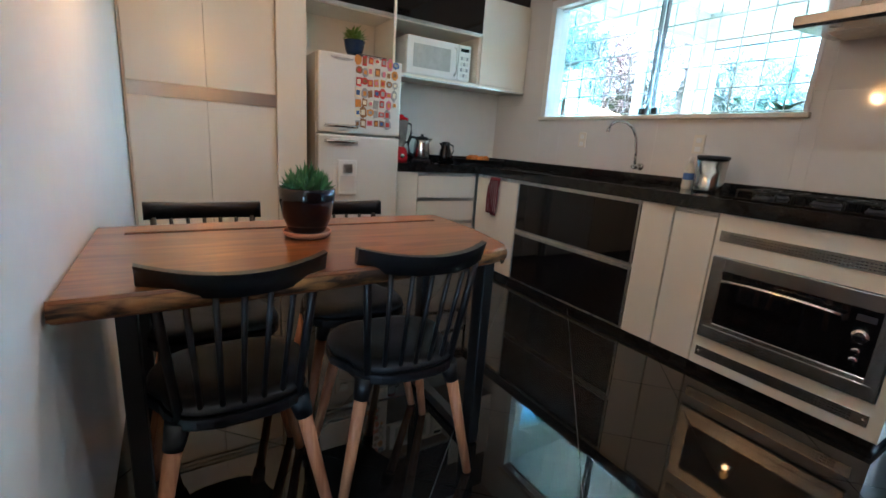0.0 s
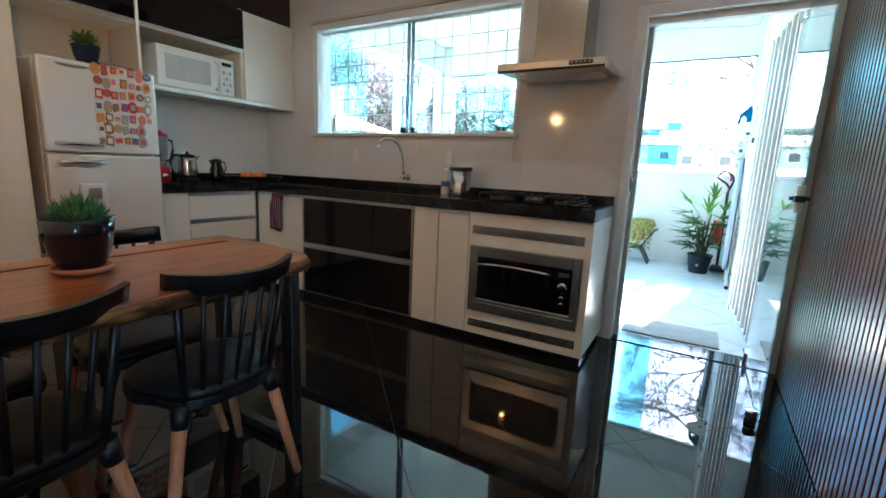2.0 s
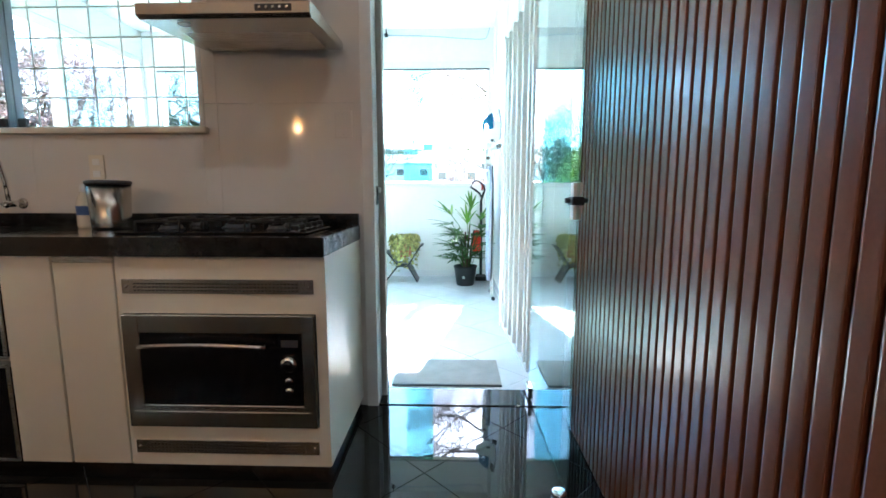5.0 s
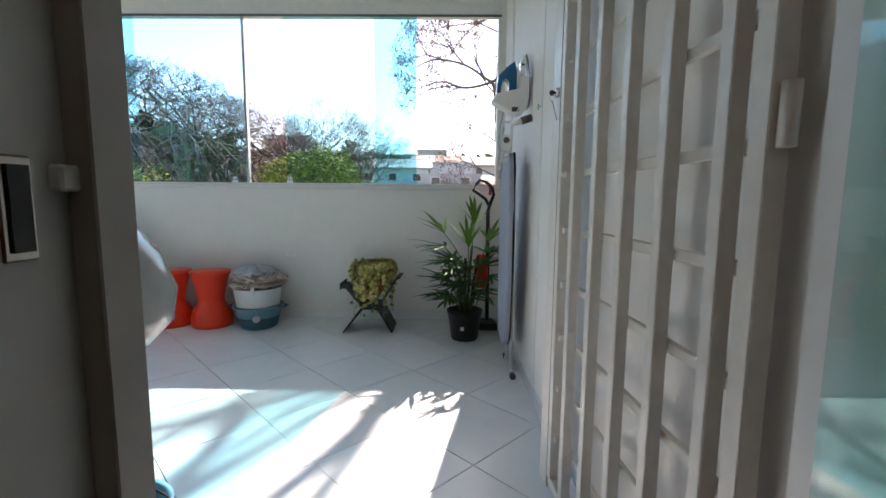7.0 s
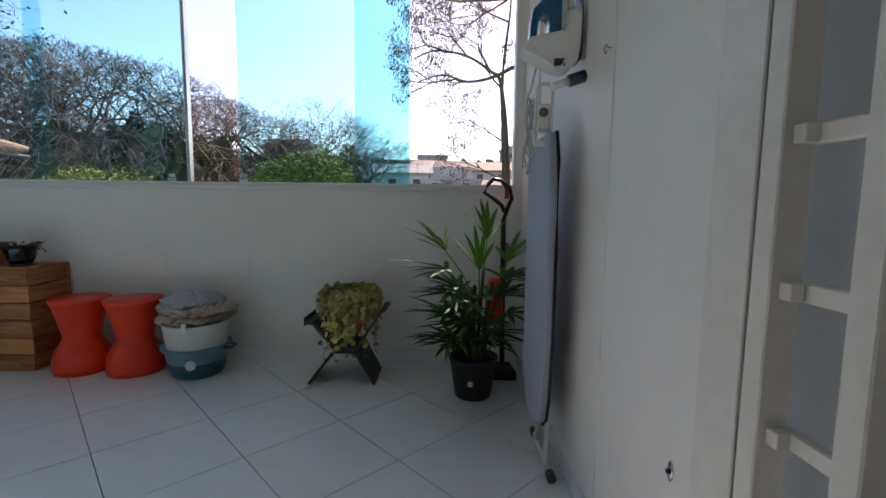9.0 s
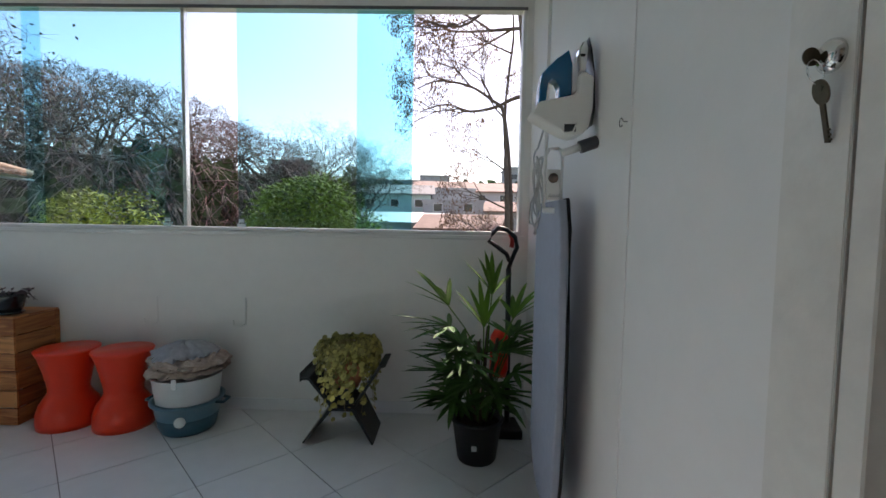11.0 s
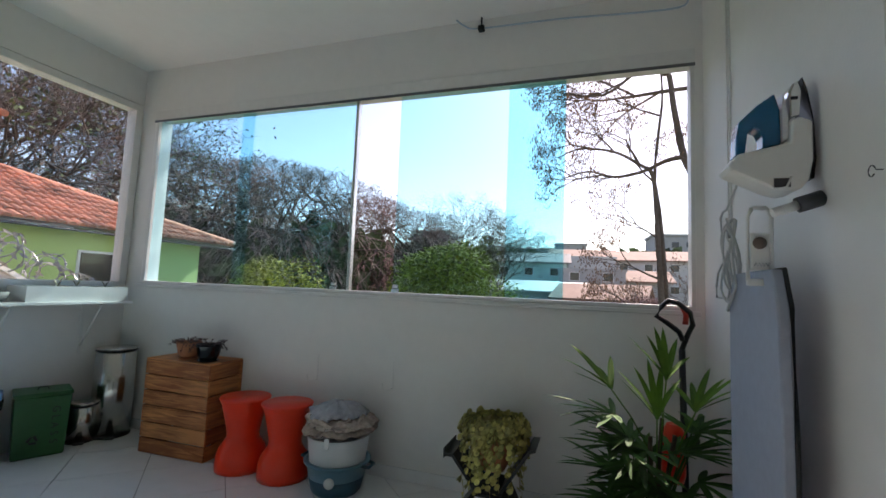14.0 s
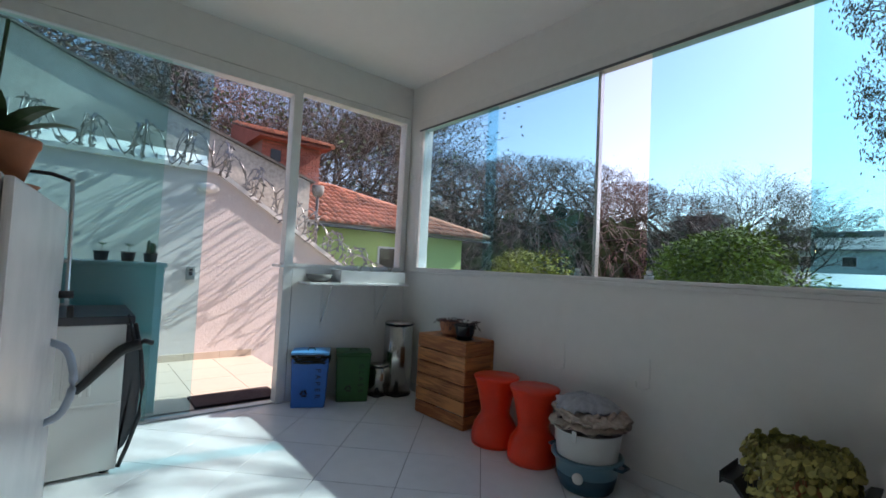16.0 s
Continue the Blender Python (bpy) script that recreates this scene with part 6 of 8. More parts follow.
M_BIN1 = mat("bright blue bin plastic", (0.012, 0.14, 0.52), 0.4, vary=0.06)
M_BIN1L = mat("light blue bin lid", (0.07, 0.32, 0.66), 0.3, vary=0.05)
M_BIN2 = mat("green bin plastic", (0.012, 0.10, 0.024), 0.4, vary=0.08)
square_bin("paper_bin", "bright blue PAPER recycling bin with black liner", (-3.235, 5.43, 0.001), 62, M_BIN1, M_BIN1L, "PAPER", True)
square_bin("glass_bin", "dark green GLASS recycling bin with closed lid", (-3.20, 5.80, 0.001), 64, M_BIN2, M_BIN2, "GLASS", False)


def pedal_bin(label, at, r, h):
    p = thing("pedal_bin", label, "pedal bin", at, group="steel pedal bins")
    part("base", lathe([(r * 1.01, 0), (r * 1.02, 0.02), (r, 0.024)], 32), M_BPLAS, p)
    part("body", lathe([(r, 0.0245), (r, h - 0.03)], 40), M_STEELV, p)
    part("rim", lathe([(r * 1.02, h - 0.0298), (r * 1.02, h - 0.018)], 40), M_BPLAS, p)
    part("lid", lathe([(r * 1.015, h - 0.0178), (r * 0.98, h - 0.006), (r * 0.6, h), (0, h + 0.002)], 40), M_STEEL, p)
    part("pedal", bx(r * 0.9, -0.03, 0.004, r + 0.035, 0.03, 0.014, 0.003), M_BPLAS, p).matrix_basis = pose(0, 0, 0, 0, 0, -35)
    part("hinge", bx(-r - 0.012, -0.025, h - 0.04, -r + 0.004, 0.025, h - 0.01, 0.003), M_BPLAS, p)


pedal_bin("small brushed steel pedal bin beside the green bin", (-3.20, 6.06, 0.001), 0.090, 0.28)
pedal_bin("tall brushed steel pedal bin in the corner", (-3.15, 6.235, 0.001), 0.132, 0.66)

# ---- shelf with bowls ----
sh = thing("wall_shelf", "white wall shelf on white steel brackets", "shelf", (0, 0, 0))
part("board", bx(TL + 0.001, 5.33, 0.985, TL + 0.24, 6.30, 1.005, 0.002), M_WMETAL, sh)
for y in (5.55, 6.10):
    part("bracket", box(box(bx(TL + 0.001, y - 0.010, 0.60, TL + 0.008, y + 0.010, 0.984), TL + 0.008, y - 0.010, 0.974, TL + 0.22, y + 0.010, 0.984),
                        TL + 0.19, y - 0.008, 0.955, TL + 0.20, y + 0.008, 0.974), M_WMETAL, sh)
    part("brace", tube([(TL + 0.010, y, 0.66), (TL + 0.195, y, 0.965)], 0.009, 6), M_WMETAL, sh)
M_STONE = mat("grey cement bowl", (0.20, 0.19, 0.18), 0.8, vary=0.12, bump=0.3)
bw = thing("cement_bowl", "low grey cement bowl with soil on the shelf", "planter", (TL + 0.12, 5.46, 1.006))
part("bowl", lathe([(0, 0), (0.065, 0), (0.098, 0.03), (0.105, 0.065), (0.098, 0.065), (0.09, 0.04), (0, 0.04)], 28, cap=False), M_STONE, bw)
part("soil", lathe([(0.088, 0.0402), (0, 0.05)], 16), M_SOIL, bw)
tr = thing("planter_box", "long white planter box with small succulents on the shelf", "planter", (TL + 0.12, 5.94, 1.006))
bm = bmesh.new()
for r in cut_rects([(-0.10, -0.33, 0.10, 0.33)], (-0.088, -0.318, 0.088, 0.318)):
    box(bm, r[0], r[1], 0.0, r[2], r[3], 0.105)
box(bm, -0.088, -0.318, 0.0, 0.088, 0.318, 0.01)
part("box", bm, M_WPLAS, tr)
part("soil", bx(-0.087, -0.317, 0.0105, 0.087, 0.317, 0.092), M_SOIL, tr)
rnd = random.Random(9)
bm = bmesh.new()
for k in range(70):
    x, y = rnd.uniform(-0.075, 0.075), rnd.uniform(-0.30, 0.30)
    for j in range(7):
        leaf_blade(bm, (x, y, 0.092), j * 0.9 + k, 0.5 + 0.1 * (j % 3), 0.022, 0.009, -0.3, 2, 0.4)
for y in (-0.1, 0.02, 0.22):
    for j in range(4):
        leaf_blade(bm, (0.0, y, 0.10), j * 1.6, 1.1, 0.075, 0.007, 0.5, 3)
part("succulent_bed", bm, mat("pale pink-green rosettes", (0.26, 0.24, 0.14), 0.6, vary=0.3, island=0.3), tr)

# ---- laundry corner ----
wm = thing("washing_machine", "white washing machine with dark grey top and bowed front", "washing machine", (-3.28, 3.52, 0.0))
part("body", bx(0, 0, 0.02, 0.62, 0.60, 0.785, 0.012, 2), M_FRIDGE, wm)
part("top", bevelled(bx(-0.004, -0.004, 0.7855, 0.624, 0.635, 0.83), 0.012, 3), M_DKGREY, wm)
b = prism([(0.60, 0.10), (0.60 + 0.03, 0.13), (0.60 + 0.075, 0.25), (0.60 + 0.085, 0.45), (0.60 + 0.07, 0.62), (0.60 + 0.04, 0.76), (0.6005, 0.785), (0.6005, 0.05)], 0.02, 0.60, axis="x")
part("front_shell", bevelled(b, 0.012, 2, 0.7), M_DKGREY, wm, "bowed grey front shell")
part("front_edge", tube([(0.622, 0.606, 0.03), (0.622, 0.64, 0.13), (0.622, 0.682, 0.28), (0.622, 0.69, 0.45), (0.622, 0.67, 0.63), (0.622, 0.635, 0.79)], 0.011, 8), M_BPLAS, wm)
for k in range(9):
    part("rib", bx(0.6205, 0.17 + 0.035 * k, 0.42, 0.626, 0.185 + 0.035 * k, 0.64, 0.002), M_FRIDGE, wm)
part("seam", bx(0.6205, 0.02, 0.365, 0.628, 0.59, 0.378, 0.002), M_FRIDGE, wm)
for x in (0.05, 0.57):
    for y in (0.05, 0.55):
        part("foot", lathe([(0.022, 0), (0.018, 0.02)], 12), M_BPLAS, wm).location = (x, y, 0)
sp = thing("black_strap", "crumpled black cloth strap lying over the machine side", "strap", (-2.62, 0, 0))
part("strap", tube(spline([(-0.012, 4.18, 0.68), (0.0, 4.10, 0.655), (0.004, 4.02, 0.57), (0.004, 3.96, 0.50), (0.004, 3.92, 0.46)]), 0.030, 10, taper=0.020), M_BLEATHER, sp)
part("end", tube([(-0.012, 4.178, 0.68), (-0.01, 4.20, 0.695), (-0.02, 4.24, 0.68)], 0.014, 8), M_BLEATHER, sp)
part("cord", tube([(-0.005, 4.15, 0.68), (0.002, 4.13, 0.80), (-0.02, 4.12, 0.838)], 0.006, 6), M_BLEATHER, sp)
ld = thing("step_ladder", "folded aluminium step ladder with brown handrail", "ladder", (-3.34, 3.60, 0.0))
for y in (-0.12, 0.28):
    part("rail", tube([(0.015, y, 0.01), (0.03, y * 0.85, 1.60)], 0.012, 8), M_ALU, ld)
for k in range(5):
    part("step", bx(0.0, -0.105 + 0.005 * k, 0.28 + 0.27 * k, 0.04, 0.265 - 0.005 * k, 0.30 + 0.27 * k, 0.003), M_ALU, ld)
part("top_bar", tube([(0.02, -0.10, 1.595), (0.02, 0.02, 1.625), (0.02, 0.14, 1.625), (0.02, 0.24, 1.595)], 0.012, 8), M_BMETAL, ld)
br = thing("broom", "wooden broom leaning behind the washing machine", "broom", (-2.95, 3.44, 0.0))
part("stick", tube([(0.0, 0.0, 0.10), (0.0, 0.06, 1.60)], 0.015, 10), mat("brown painted stick", (0.25, 0.10, 0.05), 0.5, vary=0.15), br)
part("head", bx(-0.12, -0.02, 0.06, 0.12, 0.02, 0.10, 0.006), M_BPLAS, br)
bm = bmesh.new()
for k in range(60):
    x, y = -0.115 + 0.23 * (k % 20) / 19, -0.012 + 0.012 * (k // 20)
    tube([(x, y, 0.06), (x * 1.08, y * 1.2, 0.003)], 0.002, 4, bm)
part("bristle", bm, M_SOIL, br, kind="stuff")

cb = thing("utility_cupboard", "white utility cupboard with curved handle and padlock", "cupboard", (-1.62, 3.22, 0.0))
part("body", bx(0.0, 0.0, 0.02, 0.82, 0.555, 1.30, 0.006, 2), M_FRIDGE, cb)
part("plinth", bx(0.03, 0.03, 0.0, 0.79, 0.52, 0.0198), M_BPLAS, cb)
d = part("door", bevelled(prism([(0.0, 0.557), (0.82, 0.557), (0.82, 0.572), (0.0, 0.632)], 0.03, 1.295), 0.006, 2), M_FRIDGE, cb)
part("handle", tube(spline([(0.14, 0.615, 0.90), (0.145, 0.66, 0.87), (0.15, 0.68, 0.78), (0.145, 0.66, 0.69), (0.14, 0.615, 0.66)]), 0.011, 8), mat("grey-blue handle", (0.35, 0.40, 0.46), 0.35), d, "grey-blue curved handle")
part("lock", tube([(0.05, 0.628, 1.03), (0.05, 0.665, 1.03)], 0.012, 10), M_BPLAS, d)
part("lock_tag", bx(0.0, 0.650, 0.955, 0.045, 0.668, 0.995, 0.008, 2), M_BPLAS, d)
oc = thing("orchid", "broad-leaved orchid in a terracotta pot on the cupboard", "potted plant", (-1.16, 3.72, 1.301))
part("saucer", lathe([(0, 0), (0.075, 0), (0.088, 0.014), (0.083, 0.014), (0, 0.006)], 24, cap=False), M_TERRA, oc)
part("pot", lathe([(0, 0.015), (0.055, 0.015), (0.078, 0.10), (0.083, 0.105), (0.083, 0.12), (0.073, 0.12), (0, 0.10)], 24, cap=False), M_TERRA, oc)
part("soil", lathe([(0.074, 0.1005), (0, 0.11)], 16), M_SOIL, oc)
M_ORC = mat("dark orchid leaf", (0.03, 0.085, 0.028), 0.4, vary=0.2, island=0.1)
for k in range(9):
    bm = bmesh.new()
    leaf_blade(bm, (0.01 * math.cos(k), 0.01 * math.sin(k), 0.105), k * 0.75, 0.95 - 0.05 * (k % 3), 0.20 - 0.02 * (k % 4), 0.050, 1.0, 7, 0.15)
    part("leaf", bm, M_ORC, oc)
part("flower_stem", tube([(0, 0, 0.10), (0.01, 0.0, 0.25), (0.03, 0.01, 0.38)], 0.004, 6), M_ORC, oc)

M_BAG = mat("milky translucent plastic film", (0.70, 0.73, 0.74), 0.18, vary=0.08, scale=8, bump=0.5, bump_scale=7, trans=0.55)
wb = thing("water_bottle_cover", "milky plastic cover bulging over a blue water stand", "plastic cover", (-0.52, 3.50, 0.0))
bm = bmesh.new()
rings = []
prof = ((0.05, 1.16), (0.13, 1.13), (0.22, 1.07), (0.30, 1.0), (0.355, 0.93), (0.38, 0.86), (0.365, 0.79), (0.31, 0.73), (0.24, 0.68), (0.17, 0.64))
for r, z in prof:
    ring = []
    for i in range(40):
        a = i * math.tau / 40
        n1 = noise.noise(Vector((math.cos(a) * 1.6, math.sin(a) * 1.6, z * 3))) * 0.06 + 0.012 * math.sin(a * 9 + z * 8)
        ring.append(bm.verts.new((r * (1 + n1) * math.cos(a), r * 0.68 * (1 + n1) * math.sin(a), z)))
    rings.append(ring)
for p_, q_ in zip(rings, rings[1:]):
    for i in range(40):
        bm.faces.new((p_[i], p_[(i + 1) % 40], q_[(i + 1) % 40], q_[i])).smooth = True
bm.faces.new(rings[0][::-1])
bm.faces.new(rings[-1])
part("cover", bm, M_BAG, wb)
part("stand", lathe([(0.15, 0.0), (0.16, 0.02), (0.13, 0.30), (0.14, 0.64)], 28), M_WPLAS, wb)
bk = thing("blue_bucket", "blue plastic bucket on the floor beside the doorway", "bucket", (-0.40, 3.66, 0.001))
M_BUCK = mat("blue bucket plastic", (0.08, 0.26, 0.40), 0.35, vary=0.08)
part("pail", lathe([(0, 0), (0.095, 0), (0.105, 0.02), (0.125, 0.26), (0.133, 0.262), (0.133, 0.272), (0.118, 0.272), (0.095, 0.02), (0, 0.015)], 32, cap=False), M_BUCK, bk)
part("handle", tube([(0.13 * math.cos(a), 0.02 + 0.13 * 0.5 * math.sin(a), 0.26 + 0.02 * math.sin(a)) for a in [math.pi * i / 12 for i in range(13)]], 0.003, 6), M_BMETAL, bk)

M_MATB = mat("dark brown doormat", (0.045, 0.022, 0.024), 0.98, vary=0.3, scale=60, bump=1.0, bump_scale=260)
M_MATG = mat("grey beige cotton rug", (0.42, 0.40, 0.37), 0.98, vary=0.12, scale=40, bump=0.8, bump_scale=200)
rg = thing("doorway_rug", "thin pale grey rug outside the doorway", "rug", (0.39, 3.40, 0.0))
part("mat_surface", bevelled(bx(-0.30, -0.175, 0.001, 0.30, 0.175, 0.013), 0.004, 2), M_MATG, rg)
part("hem", box(bx(-0.30, -0.183, 0.001, 0.30, -0.1755, 0.010), -0.30, 0.1755, 0.001, 0.30, 0.183, 0.010), M_DKGREY, rg)

# ---- lamps in the kitchen ----
pl = thing("pendant_lamp", "small warm glass pendant lamp over the table", "pendant lamp", (-1.22, 0.40, 0.0))
part("cord", tube([(0, 0, 1.90), (0, 0, KH - 0.021)], 0.003, 6), M_BPLAS, pl)
part("canopy", lathe([(0.05, KH - 0.02), (0.05, KH - 0.001)], 20), M_BPLAS, pl)
part("socket", lathe([(0.016, 1.84), (0.016, 1.90), (0.004, 1.905)], 16), M_BPLAS, pl)
part("bulb", lathe([(0.0, 1.765), (0.02, 1.772), (0.033, 1.795), (0.024, 1.825), (0.015, 1.8395)], 20, cap=False), M_LAMP, pl, "glowing warm bulb")
lamp = new("pendant_light", bpy.data.lights.new("pendant_light", "POINT"))
lamp.data.energy, lamp.data.color, lamp.data.shadow_soft_size = 0.62, (1.0, 0.50, 0.20), 0.022
lamp.location = (-1.22, 0.40, 1.72)
M_SPOT = glow("downlight", (1.0, 0.85, 0.65), 2)
for x, y in ((-2.2, 1.6), (-0.5, 1.6), (0.45, 1.6), (0.45, 0.1), (-0.5, -1.2), (0.8, -1.2)):
    s = thing("downlight", "small round recessed warm downlight", "ceiling lamp", (x, y, KH), group="ceiling downlights")
    part("ring", lathe([(0.045, -0.004), (0.045, 0.0), (0.030, 0.0), (0.030, -0.004)], 24, cap=False), M_WPLAS, s)
    part("lens", lathe([(0.029, -0.003), (0.0, -0.003)], 20, cap=False), M_SPOT, s)
    if y > 0:
        l_ = new("downlight_light", bpy.data.lights.new("downlight_light", "AREA"))
        l_.data.shape, l_.data.size, l_.data.energy, l_.data.color = "DISK", 0.06, 0.15, (1.0, 0.90, 0.78)
        l_.matrix_world = pose(x, y, KH - 0.01)



# ---- outside: patio and neighbours ----
M_STUCCO = mat("rough pinkish white stucco", (0.74, 0.68, 0.66), 0.9, vary=0.03, scale=5, bump=1.0, bump_scale=38)
M_COPE = mat("white painted coping", (0.78, 0.77, 0.75), 0.7, vary=0.05, bump=0.2)
M_OLDWALL = mat("weathered grey render", (0.44, 0.41, 0.36), 0.9, vary=0.25, scale=6, bump=0.5)
M_PATIO = mat("beige patio tile", (0.62, 0.52, 0.42), 0.5, vary=0.05, scale=3, objrand=0.02)
M_ROOF = mat("orange clay roof tile", (0.50, 0.215, 0.135), 0.8, vary=0.28, scale=9, island=0.16, bump=0.3)
M_GREENW = mat("lime green painted wall", (0.50, 0.66, 0.24), 0.8, vary=0.05, bump=0.2)
M_BRICK = mat("red brown brick", (0.30, 0.10, 0.075), 0.85, vary=0.2, scale=6, island=0.12, objrand=0.12, bump=0.3)
M_MORTAR = mat("brick mortar", (0.22, 0.13, 0.11), 0.9, vary=0.1)
M_WIRE = mat("galvanised wire", (0.30, 0.30, 0.30), 0.4, 0.8, vary=0.2)
# plain white wall; the green pane's tint is put into its colour
M_PCLAD = mat("white wall with green glass tint", (0.62, 0.74, 0.70), 0.7, vary=0.04, bump=0.1)
M_DARKWIN = mat("dark window", (0.02, 0.022, 0.025), 0.15)

patio = structure("patio", bx(-5.36, 2.0, -0.25, TL - 0.151, 5.62, -0.011), M_TGROUT, "beige tiled patio outside the sliding door", "patio")
for i in range(5):
    for j in range(10):
        x0, y0 = -5.35 + 0.45 * i, 2.02 + 0.45 * j
        x1, y1 = min(x0 + 0.446, TL - 0.152), min(y0 + 0.446, 5.61)
        if x1 - x0 > 0.05 and y1 - y0 > 0.05:
            part("tile", bx(x0, y0, -0.0108, x1, y1, -0.002), M_PATIO, patio)
for k in range(3):
    s = structure("step", bx(-5.36, 5.6205 + 0.28 * k, -1.2, TL - 0.16, 5.90 + 0.28 * k, -0.17 * (k + 1)), M_PATIO, "beige stone step going down from the patio", "step")
pw = structure("patio_wall", prism([(1.0, -1.5), (1.0, 2.14), (5.07, 2.14), (7.4, 0.66), (7.4, -1.5)], -5.55, -5.36, axis="x"), M_STUCCO, "rough pinkish white stucco boundary wall with sloping top", "wall")
structure("wall_coping", prism([(0.99, 2.1405), (0.99, 2.19), (5.09, 2.19), (7.42, 0.71), (7.42, 0.6605), (5.07, 2.1405)], -5.83, -5.32, axis="x"), M_COPE, "white painted coping of the boundary wall", "coping")
structure("wall_coping_slope", prism([(-5.83, 2.13), (-5.83, 2.42), (-5.56, 2.135)], 1.0, 5.05, axis="y"), M_COPE, "white sloped flashing behind the coping", "coping")
for k in range(10):
    y0 = 2.0 + 0.36 * k
    part("skirting_tile", bx(-5.3599, y0, -0.001, -5.348, min(y0 + 0.355, 5.60), 0.075, 0.001), M_PATIO, pw)
structure("old_wall", prism([(0.5, -2.0), (0.5, 3.55), (3.2, 3.45), (4.05, 3.12), (6.45, 2.33), (6.45, -2.0)], -6.15, -5.95, axis="x"), M_OLDWALL, "weathered grey rendered neighbour wall", "wall")
structure("old_wall_cap", prism([(0.5, 3.5505), (0.5, 3.575), (3.21, 3.475), (4.07, 3.145), (6.52, 2.345), (6.50, 2.32), (4.05, 3.1205), (3.2, 3.4505)], -6.20, -5.90, axis="x"), mat("mossy wall cap", (0.13, 0.115, 0.10), 0.9, vary=0.3, scale=12), "dark weathered cap on the old wall", "coping")
bl = thing("bulkhead_lamp", "oval caged white bulkhead lamp on the stucco wall", "wall lamp", (-5.36, 5.0, 1.955))
b = lathe([(0.055, 0.0), (0.055, 0.03), (0.04, 0.055), (0, 0.062)], 24)
b.transform(Matrix.Diagonal((1, 2.0, 1, 1)))
b.transform(pose(0, 0, 0, 0, 90, 0))
part("globe", b, M_WPLAS, bl)
for y in (-0.06, -0.02, 0.02, 0.06):
    part("guard", tube([(0.0, y, -0.058), (0.066 - abs(y) * 0.2, y, 0.0), (0.0, y, 0.058)], 0.004, 6), M_WMETAL, bl)
part("rim", tube([(0.004, 0.118 * math.cos(a), 0.06 * math.sin(a)) for a in [math.tau * i / 28 for i in range(28)]], 0.007, 6, closed=True), M_WMETAL, bl)
so = thing("outdoor_switch", "grey weatherproof switch box on the stucco wall", "switch", (-5.36, 4.88, 0.97))
part("box", bx(0.0, -0.045, -0.075, 0.035, 0.045, 0.075, 0.006, 2), M_ALU, so)
part("button", bx(0.0352, -0.018, -0.02, 0.041, 0.018, 0.02, 0.003), M_DKGREY, so)
part("button", bx(0.0352, -0.018, 0.03, 0.041, 0.018, 0.055, 0.003), M_DKGREY, so)
dm = thing("doormat", "dark brown bristle doormat on the patio step", "doormat", (-3.70, 4.98, 0.0))
part("mat_surface", bevelled(bx(-0.16, -0.32, -0.0015, 0.16, 0.32, 0.018), 0.006, 2), M_MATB, dm)
part("backing", bx(-0.163, -0.323, -0.0017, 0.163, 0.323, 0.004), M_BPLAS, dm)
pb = thing("garden_counter", "pale painted low masonry counter with thin top", "counter", (-3.98, 3.30, 0.0))
part("body", bx(0, 0, -0.002, 0.36, 1.10, 1.075, 0.004), M_PCLAD, pb)
part("top", bx(-0.015, -0.01, 1.0755, 0.378, 1.115, 1.105, 0.004), M_PCLAD, pb)
for k, y in enumerate((4.02, 4.18, 4.32)):
    rnd = random.Random(60 + k)
    p = thing("small_pot", ("small dark pot with a leafy sprout on the counter", "small dark pots with a thin seedling on the counter", "dark pot with an upright cactus on the counter")[k], "potted plant", (-3.76, y, 1.106), group="pots on the garden counter")
    part("pot", lathe([(0, 0), (0.038, 0), (0.046, 0.06), (0.050, 0.06), (0.050, 0.07), (0.044, 0.07), (0, 0.06)], 18, cap=False), M_BPLAS, p)
    bm = bmesh.new()
    if k < 2:
        tube([(0, 0, 0.06), (0.004, 0.003, 0.12)], 0.003, 5, bm)
        for j in range(8):
            leaf_blade(bm, (0.004, 0.003, 0.11), j * 0.8, 0.4 + 0.15 * (j % 3), 0.055, 0.018, 0.4, 3)
    else:
        for j in range(5):
            x, y2 = 0.02 * math.cos(j * 1.3), 0.02 * math.sin(j * 1.3)
            lathe([(0.010, 0.05), (0.013, 0.09), (0.011, 0.12 + 0.01 * j), (0, 0.13 + 0.01 * j)], 8, bm, at=(x, y2, 0))
    part("plant", bm, M_SUCC, p)


